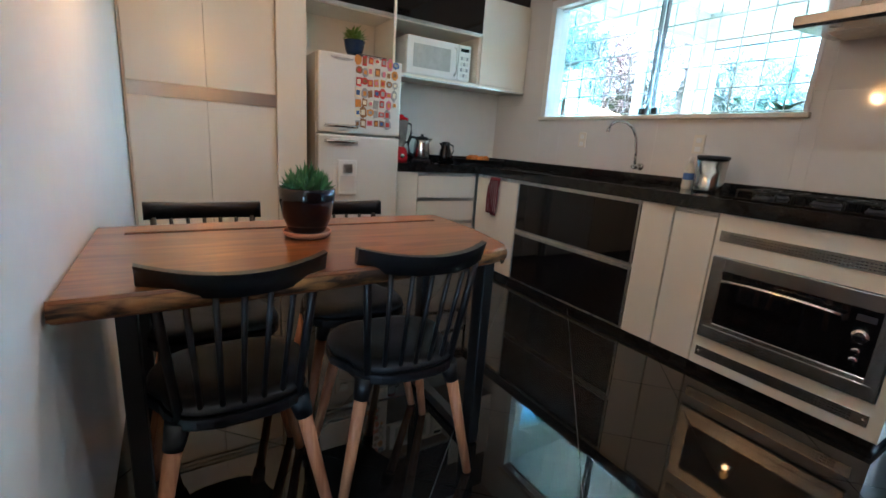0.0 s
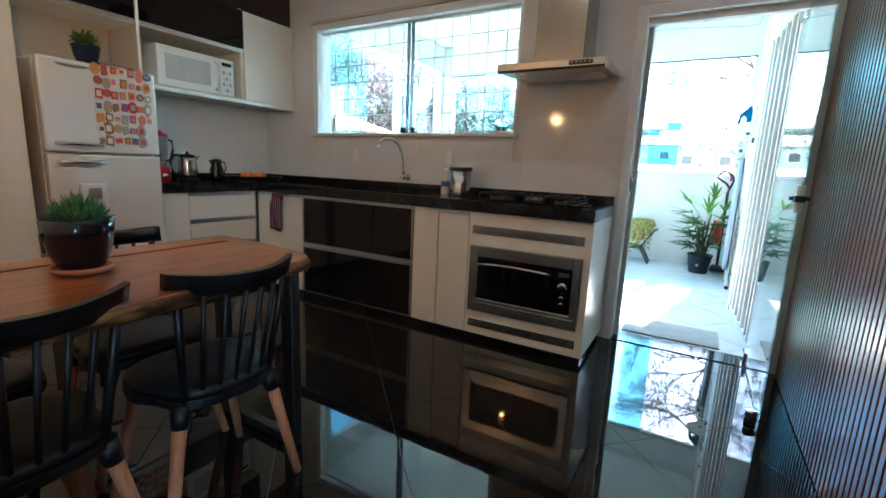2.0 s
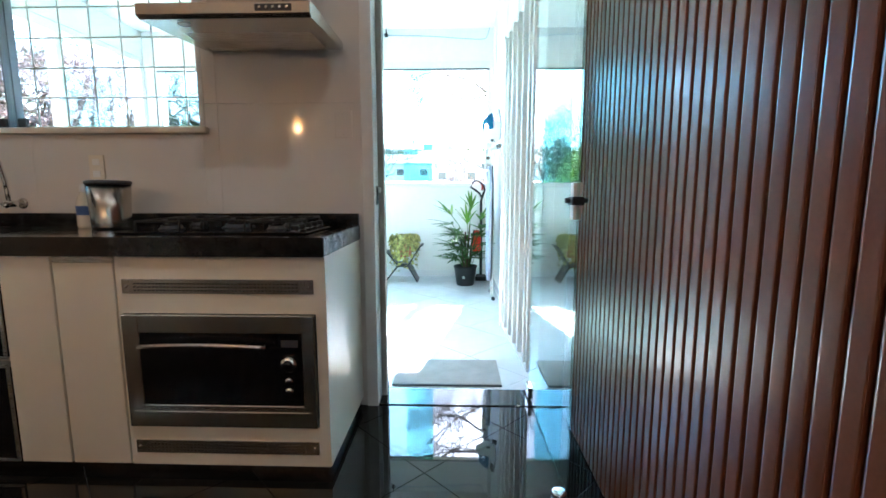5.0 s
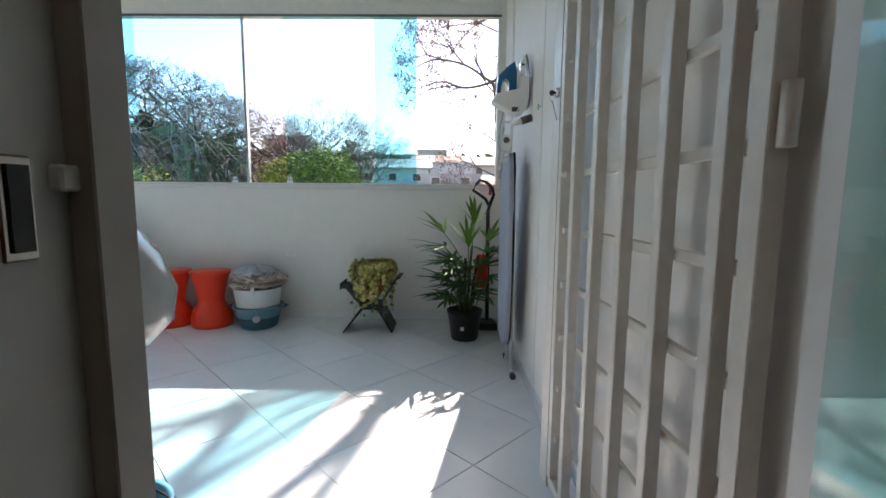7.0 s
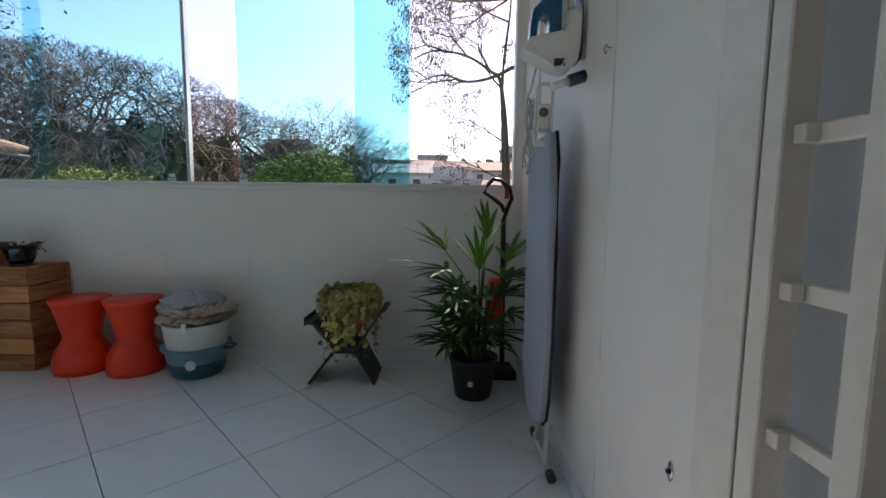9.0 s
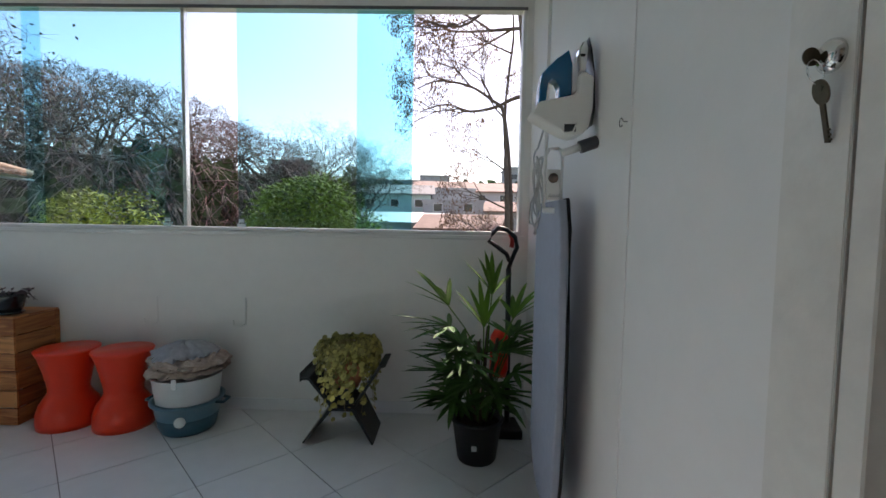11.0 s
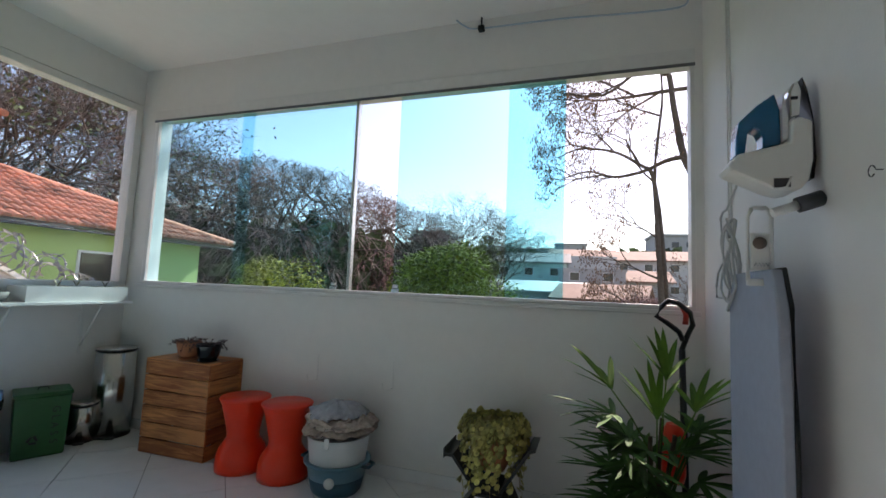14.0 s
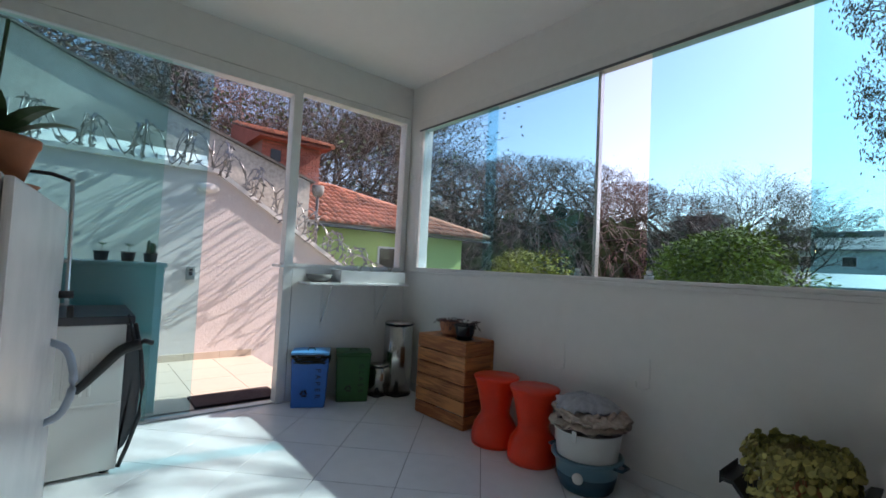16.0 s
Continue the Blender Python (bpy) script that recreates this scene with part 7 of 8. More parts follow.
def razor_wire():
    w = thing("razor_wire", "coiled razor wire along the boundary wall top", "razor wire")
    rnd = random.Random(14)
    path = [(3.0, 2.30), (5.05, 2.36), (7.3, 0.95)]
    def along(s):
        L1, L2 = 2.05, 2.66
        if s < L1:
            f = s / L1
            return 3.0 + 2.05 * f, 2.36
        f = (s - L1) / L2
        return 5.05 + 2.25 * f, 2.36 - 1.41 * f
    bm = bmesh.new()
    spikes = bmesh.new()
    for c in range(2):
        pts = []
        n = 420
        for i in range(n):
            s = 4.7 * i / n
            y, z = along(s)
            a = i * 0.33 * (1 if c else -1) + c * 2
            r = 0.20 + 0.03 * math.sin(i * 0.05 + c)
            pts.append((-5.38 + r * 1.5 * math.cos(a), y + 0.10 * math.sin(a * 0.5 + c), z + r * math.sin(a) * 0.9))
        tube(pts, 0.008, 4, bm)
        for p in pts[::2]:
            d = Vector((rnd.uniform(-1, 1), rnd.uniform(-1, 1), rnd.uniform(-1, 1))).normalized() * 0.055
            e = d.orthogonal().normalized() * 0.020
            q = Vector(p)
            spikes.faces.new([spikes.verts.new(v) for v in (q - d, q + e, q + d, q - e)])
    part("coil", bm, M_WIRE, w)
    part("barb", spikes, M_WIRE, w, kind="stuff")
    for y, z in ((3.3, 2.2), (5.05, 2.2), (6.4, 1.35)):
        part("post", tube([(-5.50, y, z - 0.2), (-5.50, y, z + 0.36)], 0.010, 6), M_WIRE, w)


razor_wire()
dp = thing("downpipe", "grey roof drainpipe with bracket at the end of the old wall", "drainpipe", (-6.05, 6.62, 0.0))
part("pipe", tube([(0, 0, -2.0), (0, 0, 2.15)], 0.022, 10), M_DKGREY, dp)
part("outlet", lathe([(0.05, 2.15), (0.09, 2.22), (0.09, 2.32)], 16), M_STONE, dp)


def tiled_slope(bm, p0, along, up, n_along, n_up, w, l, keep=None):
    """Barrel tiles: rows of overlapping half-round tiles on a slope."""
    a, u = Vector(along).normalized(), Vector(up).normalized()
    nrm = a.cross(u)
    if nrm.z < 0: nrm = -nrm
    for i in range(n_along):
        for j in range(n_up):
            o = Vector(p0) + a * (i + 0.5) * w + u * j * l
            if keep and not keep(o + u * l * 0.5):
                continue
            lo, hi = [], []
            for k in range(5):
                t = math.pi * k / 4
                lo.append(bm.verts.new(o + a * (w * 0.46 * math.cos(t)) + nrm * (0.085 * math.sin(t) + 0.030)))
                hi.append(bm.verts.new(o + u * l * 1.12 + a * (w * 0.38 * math.cos(t)) + nrm * (0.060 * math.sin(t) + 0.004)))
            for k in range(4):
                bm.faces.new((lo[k], lo[k + 1], hi[k + 1], hi[k])).smooth = True
            bm.faces.new(lo)


def green_house():
    h = thing("neighbour_house", "single-storey lime green house with orange clay tile roof", "house")
    part("wall", bx(-17.0, 2.0, -4.0, -11.45, 14.5, 2.32), M_GREENW, h)
    w = part("window", bx(-11.449, 11.0, 0.9, -11.40, 12.6, 1.75, 0.01), M_WMETAL, h)
    part("pane", bx(-11.399, 11.06, 0.96, -11.392, 12.54, 1.69), M_DARKWIN, w)
    part("roof", prism([(-10.98, 2.24), (-14.2, 3.80), (-17.4, 2.24), (-17.4, 2.18), (-10.98, 2.18)], 2.0, 10.6, axis="y"), M_OLDWALL, h, "roof deck under the tiles")
    bm = bmesh.new()
    v = [bm.verts.new(q) for q in ((-10.98, 10.6, 2.24), (-10.98, 15.35, 2.24), (-17.4, 15.35, 2.24), (-17.4, 10.6, 2.24), (-14.2, 10.6, 3.80))]
    for f in ((0, 1, 4), (1, 2, 4), (0, 3, 2, 1), (2, 3, 4), (3, 0, 4)):
        bm.faces.new([v[i] for i in f])
    part("hip", bm, M_OLDWALL, h)
    up = Vector((-3.22, 0, 1.56))
    L = up.length
    bm = bmesh.new()
    def keep(o):
        s = (o.x + 10.98) / -3.22
        return o.y < 15.35 - 4.75 * s + 0.1
    tiled_slope(bm, (-10.90, 2.0, 2.25), (0, 1, 0), up, 66, 10, 0.20, L / 9.6, keep)
    def keep2(o):
        s = (15.35 - o.y) / 4.75
        return -17.4 + 3.2 * s < o.x < -10.98 - 3.2 * s
    up2 = Vector((0, -4.75, 1.56))
    tiled_slope(bm, (-17.4, 15.43, 2.25), (1, 0, 0), up2, 32, 13, 0.20, up2.length / 13, keep2)
    part("roof_tile", bm, M_ROOF, h, "orange clay barrel roof tiles", kind="stuff")
    bm = bmesh.new()
    tube([(-14.2, 2.0, 3.86), (-14.2, 10.6, 3.86), (-10.95, 15.4, 2.34)], 0.09, 8, bm)
    part("ridge_cap", bm, M_ROOF, h)
    part("gutter", tube([(-10.93, 2.0, 2.17), (-10.93, 15.4, 2.17)], 0.035, 6), M_DKGREY, h)


green_house()


def brick_tower():
    t = thing("brick_tower", "small red-brown brick tower with clay tile roof", "tower", (-13.0, 7.85, 0.0))
    part("core", bx(-2.6, 0.02, 2.0, -0.02, 1.78, 4.70), M_MORTAR, t)
    bm = bmesh.new()
    z = 2.6
    row = 0
    while z < 4.65:
        y = -0.10 * (row % 2)
        while y < 1.78:
            a, b = max(y, 0), min(y + 0.21, 1.80)
            if b - a > 0.03:
                box(bm, -0.02, a, z, 0.005 * ((row * 7 + int(y * 50)) % 3) / 3, b, z + 0.062)
            y += 0.222
        x = -2.6 + 0.10 * (row % 2)
        while x < -0.03:
            box(bm, x, 1.78, z, min(x + 0.21, -0.021), 1.80, z + 0.062)
            x += 0.222
        z += 0.074
        row += 1
    part("brick", bm, M_BRICK, t, "red-brown facing bricks", kind="stuff")
    part("vent_window", bx(-0.0, 0.25, 4.1, 0.02, 0.55, 4.45), M_DARKWIN, t)
    part("roof_deck", prism([(0.35, 4.70), (0.35, 4.76), (-2.9, 5.75), (-2.9, 4.70)], -0.18, 2.0, axis="y"), M_BRICK, t, "dark timber roof deck")
    bm = bmesh.new()
    tiled_slope(bm, (0.45, -0.18, 4.77), (0, 1, 0), (-3.25, 0, 0.99), 11, 10, 0.195, 0.35)
    part("roof_tile", bm, M_ROOF, t, "orange clay barrel roof tiles", kind="stuff")
    part("verge", tube([(0.42, 2.02, 4.80), (-2.9, 2.02, 5.80)], 0.08, 8), M_ROOF, t)


brick_tower()

# ---- ground and trees ----
M_EARTH = mat("dry grass slope", (0.10, 0.11, 0.045), 0.95, vary=0.4, scale=0.6, bump=0.6, bump_scale=3)
M_BARK = mat("grey brown bark", (0.10, 0.078, 0.06), 0.95, vary=0.3, scale=6, bump=0.8, bump_scale=30)
M_TWIG = mat("fine grey twigs", (0.13, 0.10, 0.085), 0.95, vary=0.3, scale=1.0, island=0.1)
M_TWIGP = mat("fine mauve brown twigs", (0.19, 0.105, 0.095), 0.95, vary=0.3, scale=1.0, island=0.1)
M_FOL = mat("green tree foliage", (0.19, 0.23, 0.030), 0.9, vary=0.35, scale=0.8, island=0.2)
M_FOLY = mat("yellow green foliage", (0.34, 0.31, 0.04), 0.9, vary=0.3, scale=0.8, island=0.2)
M_FOLD = mat("dark wooded foliage", (0.075, 0.105, 0.045), 0.8, vary=0.4, scale=0.3, island=0.25)
M_DRY = mat("brown dry leaves", (0.17, 0.085, 0.04), 0.8, vary=0.3, island=0.2)


def ground():
    bm = bmesh.new()
    xs = [-400, -220, -120, -80, -60, -45, -32, -22, -14, -7, 0, 6, 12, 20, 32, 50, 80, 140, 400]
    ys = [-300, -80, -10, 6.9, 14, 22, 30, 38, 46, 55, 65, 80, 100, 130, 170, 260, 500, 1500]
    g = []
    for y in ys:
        row = []
        for x in xs:
            if y < 7: z = -4.5
            else: z = -4.5 + max(0, y - 28) * 0.075 - max(0, y - 150) * 0.05 + 0.6 * noise.noise(Vector((x * 0.05, y * 0.05, 0)))
            z += max(0, -x - 20) * 0.05 * (1 if y > 7 else 0)
            row.append(bm.verts.new((x, y, min(z, 12))))
        g.append(row)
    for j in range(len(ys) - 1):
        for i in range(len(xs) - 1):
            bm.faces.new((g[j][i], g[j][i + 1], g[j + 1][i + 1], g[j + 1][i]))
    structure("ground", bm, M_EARTH, "dry grassy slope below the terrace rising to the hills", "ground")


ground()


def grow(tr, tw, p, d, length, r, depth, rnd, spread, flat, kids, sides):
    """One limb and its children; the last two orders go into the twigs."""
    q = p
    pts = [q]
    dd = Vector(d)
    for k in range(3 if depth > 1 else 2):
        dd = (dd + Vector((rnd.uniform(-1, 1), rnd.uniform(-1, 1), rnd.uniform(-0.5, 0.7))) * 0.16).normalized()
        q = q + dd * length / 3
        pts.append(q)
    tube(pts, r, sides if depth > 3 else 4 if depth > 2 else 3, tr if depth > 3 else tw, taper=r * 0.62)
    if depth == 0:
        return [q]
    tips = []
    for k in range(kids):
        a = k * math.tau / kids + rnd.uniform(-0.5, 0.5)
        s = dd.orthogonal().normalized()
        s = Matrix.Rotation(a, 3, dd) @ s
        nd = (dd + s * spread * rnd.uniform(0.7, 1.2))
        nd.z = nd.z * flat + 0.10
        start = pts[-1] if k < 2 else pts[-2]
        tips += grow(tr, tw, start, nd.normalized(), length * rnd.uniform(0.66, 0.82), r * 0.60, depth - 1, rnd, spread, flat, kids, sides)
    return tips


def bare_tree(name, label, seed, height, material, depth=7, spread=0.62, flat=0.85, leaves=0, leafmat=None, leafsize=0.05, tr=0.16):
    rnd = random.Random(seed)
    t = thing(name, label, "tree", group="bare trees on the slope")
    a, b = bmesh.new(), bmesh.new()
    tips = grow(a, b, Vector((0, 0, 0)), Vector((0.05, 0, 1)), height * 0.30, tr, depth, rnd, spread, flat, 3, 7)
    part("trunk", a, M_BARK, t)
    for q in tips:
        for k in range(2):
            d = Vector((rnd.uniform(-1, 1), rnd.uniform(-1, 1), rnd.uniform(-0.4, 1))).normalized() * height * 0.045
            s = d.orthogonal().normalized() * 0.006
            b.faces.new([b.verts.new(v) for v in (q - s, q + s, q + d)])
    part("crown", b, material, t)
    if leaves:
        lf = bmesh.new()
        for q in tips:
            for k in range(leaves):
                c = q + Vector((rnd.gauss(0, 1), rnd.gauss(0, 1), rnd.gauss(0, 1))) * height * 0.035
                u = Vector((rnd.uniform(-1, 1), rnd.uniform(-1, 1), rnd.uniform(-1, 1))).normalized() * leafsize
                v = u.orthogonal().normalized() * leafsize * 0.5
                lf.faces.new([lf.verts.new(w) for w in (c - u, c + v, c + u, c - v)])
        part("leaves", lf, leafmat, t, kind="stuff")
    return t


def umbrella_tree(label, seed, H, R, material, leafmat, leaves, dome=0.40):
    """A tree whose limbs fan out into a flat-topped, lumpy umbrella of twigs."""
    rnd = random.Random(seed)
    t = thing("bare_tree", label, "tree", group="bare trees on the slope")
    a, b, lf = bmesh.new(), bmesh.new(), bmesh.new()
    fork = Vector((rnd.uniform(-0.3, 0.3), rnd.uniform(-0.3, 0.3), H * 0.36))
    tube([(0, 0, 0), fork * 0.5 + Vector((0.12, 0, 0)), fork], 0.22, 8, a, taper=0.17)
    def bend(p, q, r0, r1, bm, n, sides):
        c = Vector(((p.x + q.x) * 0.5 + rnd.uniform(-0.12, 0.12), (p.y + q.y) * 0.5 + rnd.uniform(-0.12, 0.12), p.z + (q.z - p.z) * rnd.uniform(0.30, 0.75)))
        tube([p * (1 - f) ** 2 + c * 2 * f * (1 - f) + q * f * f for f in [i / n for i in range(n + 1)]], r0, sides, bm, taper=r1)
    def crown_z(x, y, lift):
        rr = (x * x + y * y) / (R * R)
        return H * (1 - dome * rr) - lift + 0.35 * noise.noise(Vector((x * 0.55 + seed, y * 0.55, 0)))
    def node(p, x, y, level, r):
        kids = (0, 4, 4, 3, 4)[level]
        for k in range(kids):
            sp = R * (0, 0.28, 0.17, 0.105, 0.07)[level]
            an = k * math.tau / kids + rnd.uniform(-0.7, 0.7)
            nx, ny = x * 1.16 + sp * math.cos(an), y * 1.16 + sp * math.sin(an)
            q = Vector((nx, ny, crown_z(nx, ny, H * (0, 0.17, 0.10, 0.045, 0.0)[level] * rnd.uniform(0.8, 1.3))))
            if level < 3:
                bend(p, q, r, r * 0.62, a, 4, 5)
                node(q, nx, ny, level + 1, r * 0.58)
            else:
                bend(p, q, r, r * 0.6, b, 2, 3)
                if level < 4:
                    node(q, nx, ny, level + 1, r * 0.55)
                else:
                    for _ in range(2):
                        d = Vector((rnd.uniform(-1, 1), rnd.uniform(-1, 1), rnd.uniform(-0.3, 1))).normalized() * 0.42
                        e = d.orthogonal().normalized() * 0.011
                        b.faces.new([b.verts.new(v) for v in (q - e, q + e, q + d)])
                    for _ in range(leaves):
                        c = q + Vector((rnd.gauss(0, 0.22), rnd.gauss(0, 0.22), rnd.gauss(-0.05, 0.16)))
                        u = Vector((rnd.uniform(-1, 1), rnd.uniform(-1, 1), rnd.uniform(-1, 1))).normalized() * 0.042
                        v = u.orthogonal().normalized() * 0.025
                        lf.faces.new([lf.verts.new(w) for w in (c - u, c + v, c + u, c - v)])
    for k in range(6):
        an, ra = k * math.tau / 6 + rnd.uniform(-0.4, 0.4), R * rnd.uniform(0.30, 0.42)
        x, y = ra * math.cos(an), ra * math.sin(an)
        q = Vector((x, y, crown_z(x, y, H * 0.27)))
        bend(fork, q, 0.11, 0.06, a, 5, 6)
        node(q, x, y, 1, 0.052)
    part("trunk", a, M_BARK, t)
    part("crown", b, material, t)
    part("leaves", lf, leafmat, t, kind="stuff")
    return t


M_DRYG = mat("dull olive small leaves", (0.10, 0.095, 0.04), 0.8, vary=0.3, island=0.2)
M_DRYP = mat("mauve brown small leaves", (0.17, 0.085, 0.075), 0.8, vary=0.3, island=0.2)
t1 = umbrella_tree("leafless umbrella-crowned tree with fine grey twigs", 11, 10.0, 4.8, M_TWIG, M_DRYG, 1, 0.46)
t2 = umbrella_tree("umbrella-crowned tree with mauve brown twigs", 23, 9.8, 4.6, M_TWIGP, M_DRYP, 2, 0.44)
t3 = bare_tree("bare_tree", "leafless tall tree with sparse dull green leaves", 37, 12, M_TWIG, spread=0.5, leaves=1, leafmat=M_FOLD, leafsize=0.06)
BARE = [  # x, y, base, kind, scale, turn
    (-28, 25, -4.5, 1, 1.55, 0), (-23, 29, -4.5, 2, 1.42, 50), (-18.5, 31, -4.5, 1, 1.38, 110), (-14.8, 34, -4.0, 2, 1.20, 10),
    (-11.5, 36, -4.5, 2, 1.02, 200), (-21, 38, -4, 3, 1.35, 80), (-27, 36, -4, 1, 1.6, 160), (-32, 31, -4, 2, 1.6, 30), (-8.6, 46, -3.6, 3, 0.95, 300),
    (-31, 18, -4.5, 1, 1.7, 200), (-27, 12, -4.5, 3, 1.45, 30), (-33, 10, -4.5, 1, 1.8, 70),
    (-25, 7, -4.5, 2, 1.55, 120), (-30, 3, -4.5, 1, 1.85, 330), (-24, 0, -4.5, 2, 1.6, 0), (-36, 22, -4.5, 3, 1.8, 0), (5.0, 30, -4.5, 3, 0.66, 0),
    (2.4, 24, -4.5, 2, 0.58, 60), (-16, 44, -3.5, 3, 1.25, 20)]
src = {1: t1, 2: t2, 3: t3}
used = set()
for x, y, z, k, s, a in BARE:
    m = pose(x, y, z, 0, 0, a)
    if k not in used:
        used.add(k)
        src[k].matrix_basis = m
        src[k].scale = (s * 1.25, s * 1.25, s)
    else:
        c = copy_thing(src[k], m)
        c.scale = (s * 1.25, s * 1.25, s)


def near_tree():
    rnd = random.Random(5)
    t = thing("near_tree", "thin forked tree close to the window with sparse brown leaves", "tree")
    a, b, lf = bmesh.new(), bmesh.new(), bmesh.new()
    tips = []
    tube(spline([(1.55, 12.0, -4.5), (1.50, 12.0, -0.5), (1.44, 12.0, 1.3), (1.38, 12.0, 2.42), (1.32, 12.0, 3.28), (1.11, 12.0, 3.5), (0.68, 12.0, 3.76), (0.1, 12.0, 3.85), (-0.3, 12.0, 3.7)]), 0.060, 8, a, taper=0.012)
    tube(spline([(1.62, 12.1, -4.5), (1.56, 12.1, 0.5), (1.46, 12.1, 2.4), (1.36, 12.1, 3.3), (1.42, 12.1, 4.1), (1.48, 12.1, 4.8), (1.4, 12.1, 6.0)]), 0.045, 8, a, taper=0.015)
    tube(spline([(2.9, 11.8, -4.5), (2.6, 11.8, 0.0), (2.15, 11.8, 2.6), (1.78, 11.8, 3.5), (1.62, 11.8, 4.38), (1.50, 11.8, 5.1), (1.1, 11.8, 5.15), (0.5, 11.8, 4.75), (-0.2, 11.8, 4.85)]), 0.085, 9, a, taper=0.014)
    tube(spline([(1.75, 11.8, 3.55), (1.5, 11.9, 3.52), (1.16, 12.0, 3.38), (0.7, 12.0, 3.30), (0.25, 12.0, 3.42), (-0.2, 12.0, 3.3)]), 0.045, 8, a, taper=0.010)
    tube(spline([(1.5, 11.8, 5.0), (1.3, 11.7, 6.0), (0.6, 11.6, 7.4), (-0.3, 11.5, 8.2)]), 0.06, 8, a, taper=0.02)
    for p, d, ln in (((1.32, 12.0, 3.2), (-1, 0, 0.9), 0.9), ((1.11, 12.0, 3.5), (-0.6, 0, 1), 0.8), ((0.68, 12.0, 3.76), (-0.8, 0, 0.8), 0.7), ((0.3, 12.0, 3.84), (-1, 0, 0.3), 0.6),
                     ((1.0, 12.0, 3.35), (-1, 0, -0.3), 0.7), ((0.5, 12.0, 3.35), (-1, 0, -0.2), 0.7), ((0.9, 11.8, 5.0), (-1, 0, -0.4), 0.8), ((0.4, 11.8, 4.8), (-1, 0, -0.2), 0.7),
                     ((1.45, 12.1, 4.4), (-1, 0, 0.5), 0.9), ((1.42, 12.1, 5.4), (-1, 0, 0.3), 1.1), ((1.4, 12.0, 2.2), (-0.8, 0.2, 0.5), 0.7), ((1.42, 12.0, 1.5), (-0.8, 0.1, 0.4), 0.8),
                     ((1.45, 12.0, 0.9), (-1, 0.1, 0.3), 0.8), ((1.5, 12.0, 0.2), (-0.9, 0.1, 0.8), 0.9), ((1.0, 11.6, 6.7), (-1, 0, 0.1), 1.2), ((0.2, 11.5, 7.8), (-1, 0, -0.2), 1.3),
                     ((2.1, 11.8, 2.7), (-0.2, 0, 1), 0.9), ((1.6, 12.0, 0.5), (0.6, 0.1, 0.9), 0.9)):
        tips += grow(a, b, Vector(p), Vector(d).normalized(), ln * 0.62, 0.020, 5, rnd, 0.62, 0.9, 3, 6)
    part("trunk", a, M_BARK, t)
    part("crown", b, M_TWIG, t)
    for i, q in enumerate(tips):
        for k in range(1 + i % 2):
            c = q + Vector((rnd.gauss(0, 0.06), rnd.gauss(0, 0.06), rnd.gauss(-0.03, 0.05)))
            u = Vector((rnd.uniform(-0.6, 0.6), rnd.uniform(-0.6, 0.6), -1)).normalized() * rnd.uniform(0.022, 0.040)
            v = u.orthogonal().normalized() * 0.012
            lf.faces.new([lf.verts.new(w) for w in (c - u, c + v, c + u, c - v)])
    part("leaves", lf, M_DRY, t, kind="stuff")


near_tree()


# Unseen tree, added out of view to throw branch shadows onto terrace and patio.
def shade_tree():
    rnd = random.Random(71)
    t = thing("shade_tree", "unseen tall leafless tree with long limbs, added to cast branch shadows", "tree")
    a, b = bmesh.new(), bmesh.new()
    limb = spline([(3.6, 13.6, -4.5), (3.5, 13.7, 1.0), (2.9, 13.9, 5.2), (1.2, 14.2, 7.6), (-1.5, 14.6, 9.0), (-4.5, 15.0, 9.8), (-8.0, 15.2, 10.2)], 6)
    tube(limb, 0.055, 8, a, taper=0.03)
    for k in range(13, len(limb)):
        d = Vector((rnd.uniform(-1, 0.2), rnd.uniform(-1, 0.6), rnd.uniform(0.0, 0.8))).normalized()
        grow(a, b, limb[k], d, rnd.uniform(1.0, 1.5), 0.055, 4, rnd, 0.5, 0.9, 3, 6)
    part("trunk", a, M_BARK, t)
    part("crown", b, M_TWIG, t)


shade_tree()


def leafy_tree(name, label, seed, at, R, H, leaf, material, n):
    rnd = random.Random(seed)
    t = thing(name, label, "tree", at)
    a = bmesh.new()
    grow(a, a, Vector((0, 0, 0)), Vector((0, 0, 1)), H * 0.35, 0.14, 4, rnd, 0.7, 0.8, 3, 6)
    part("trunk", a, M_BARK, t)
    lf = bmesh.new()
    lobes = [(Vector((rnd.uniform(-1, 1) * R * 0.75, rnd.uniform(-1, 1) * R * 0.6, H * rnd.uniform(0.45, 0.88))), rnd.uniform(0.28, 0.48) * R) for _ in range(22)]
    for k in range(n):
        c, r = lobes[rnd.randrange(len(lobes))]
        d = Vector((rnd.gauss(0, 1), rnd.gauss(0, 1), rnd.gauss(0, 1) + 0.35)).normalized()
        p = c + d * r * rnd.uniform(0.72, 1.08)
        u = (Vector((rnd.uniform(-1, 1), rnd.uniform(-1, 1), rnd.uniform(-0.8, 0.3))) + d * 0.5).normalized() * leaf * rnd.uniform(0.7, 1.3)
        v = u.cross(d).normalized() * leaf * 0.38 if u.cross(d).length > 1e-4 else u.orthogonal() * 0.4
        lf.faces.new([lf.verts.new(w) for w in (p - u, p + v, p + u, p - v)])
    part("crown", lf, material, t)
    return t


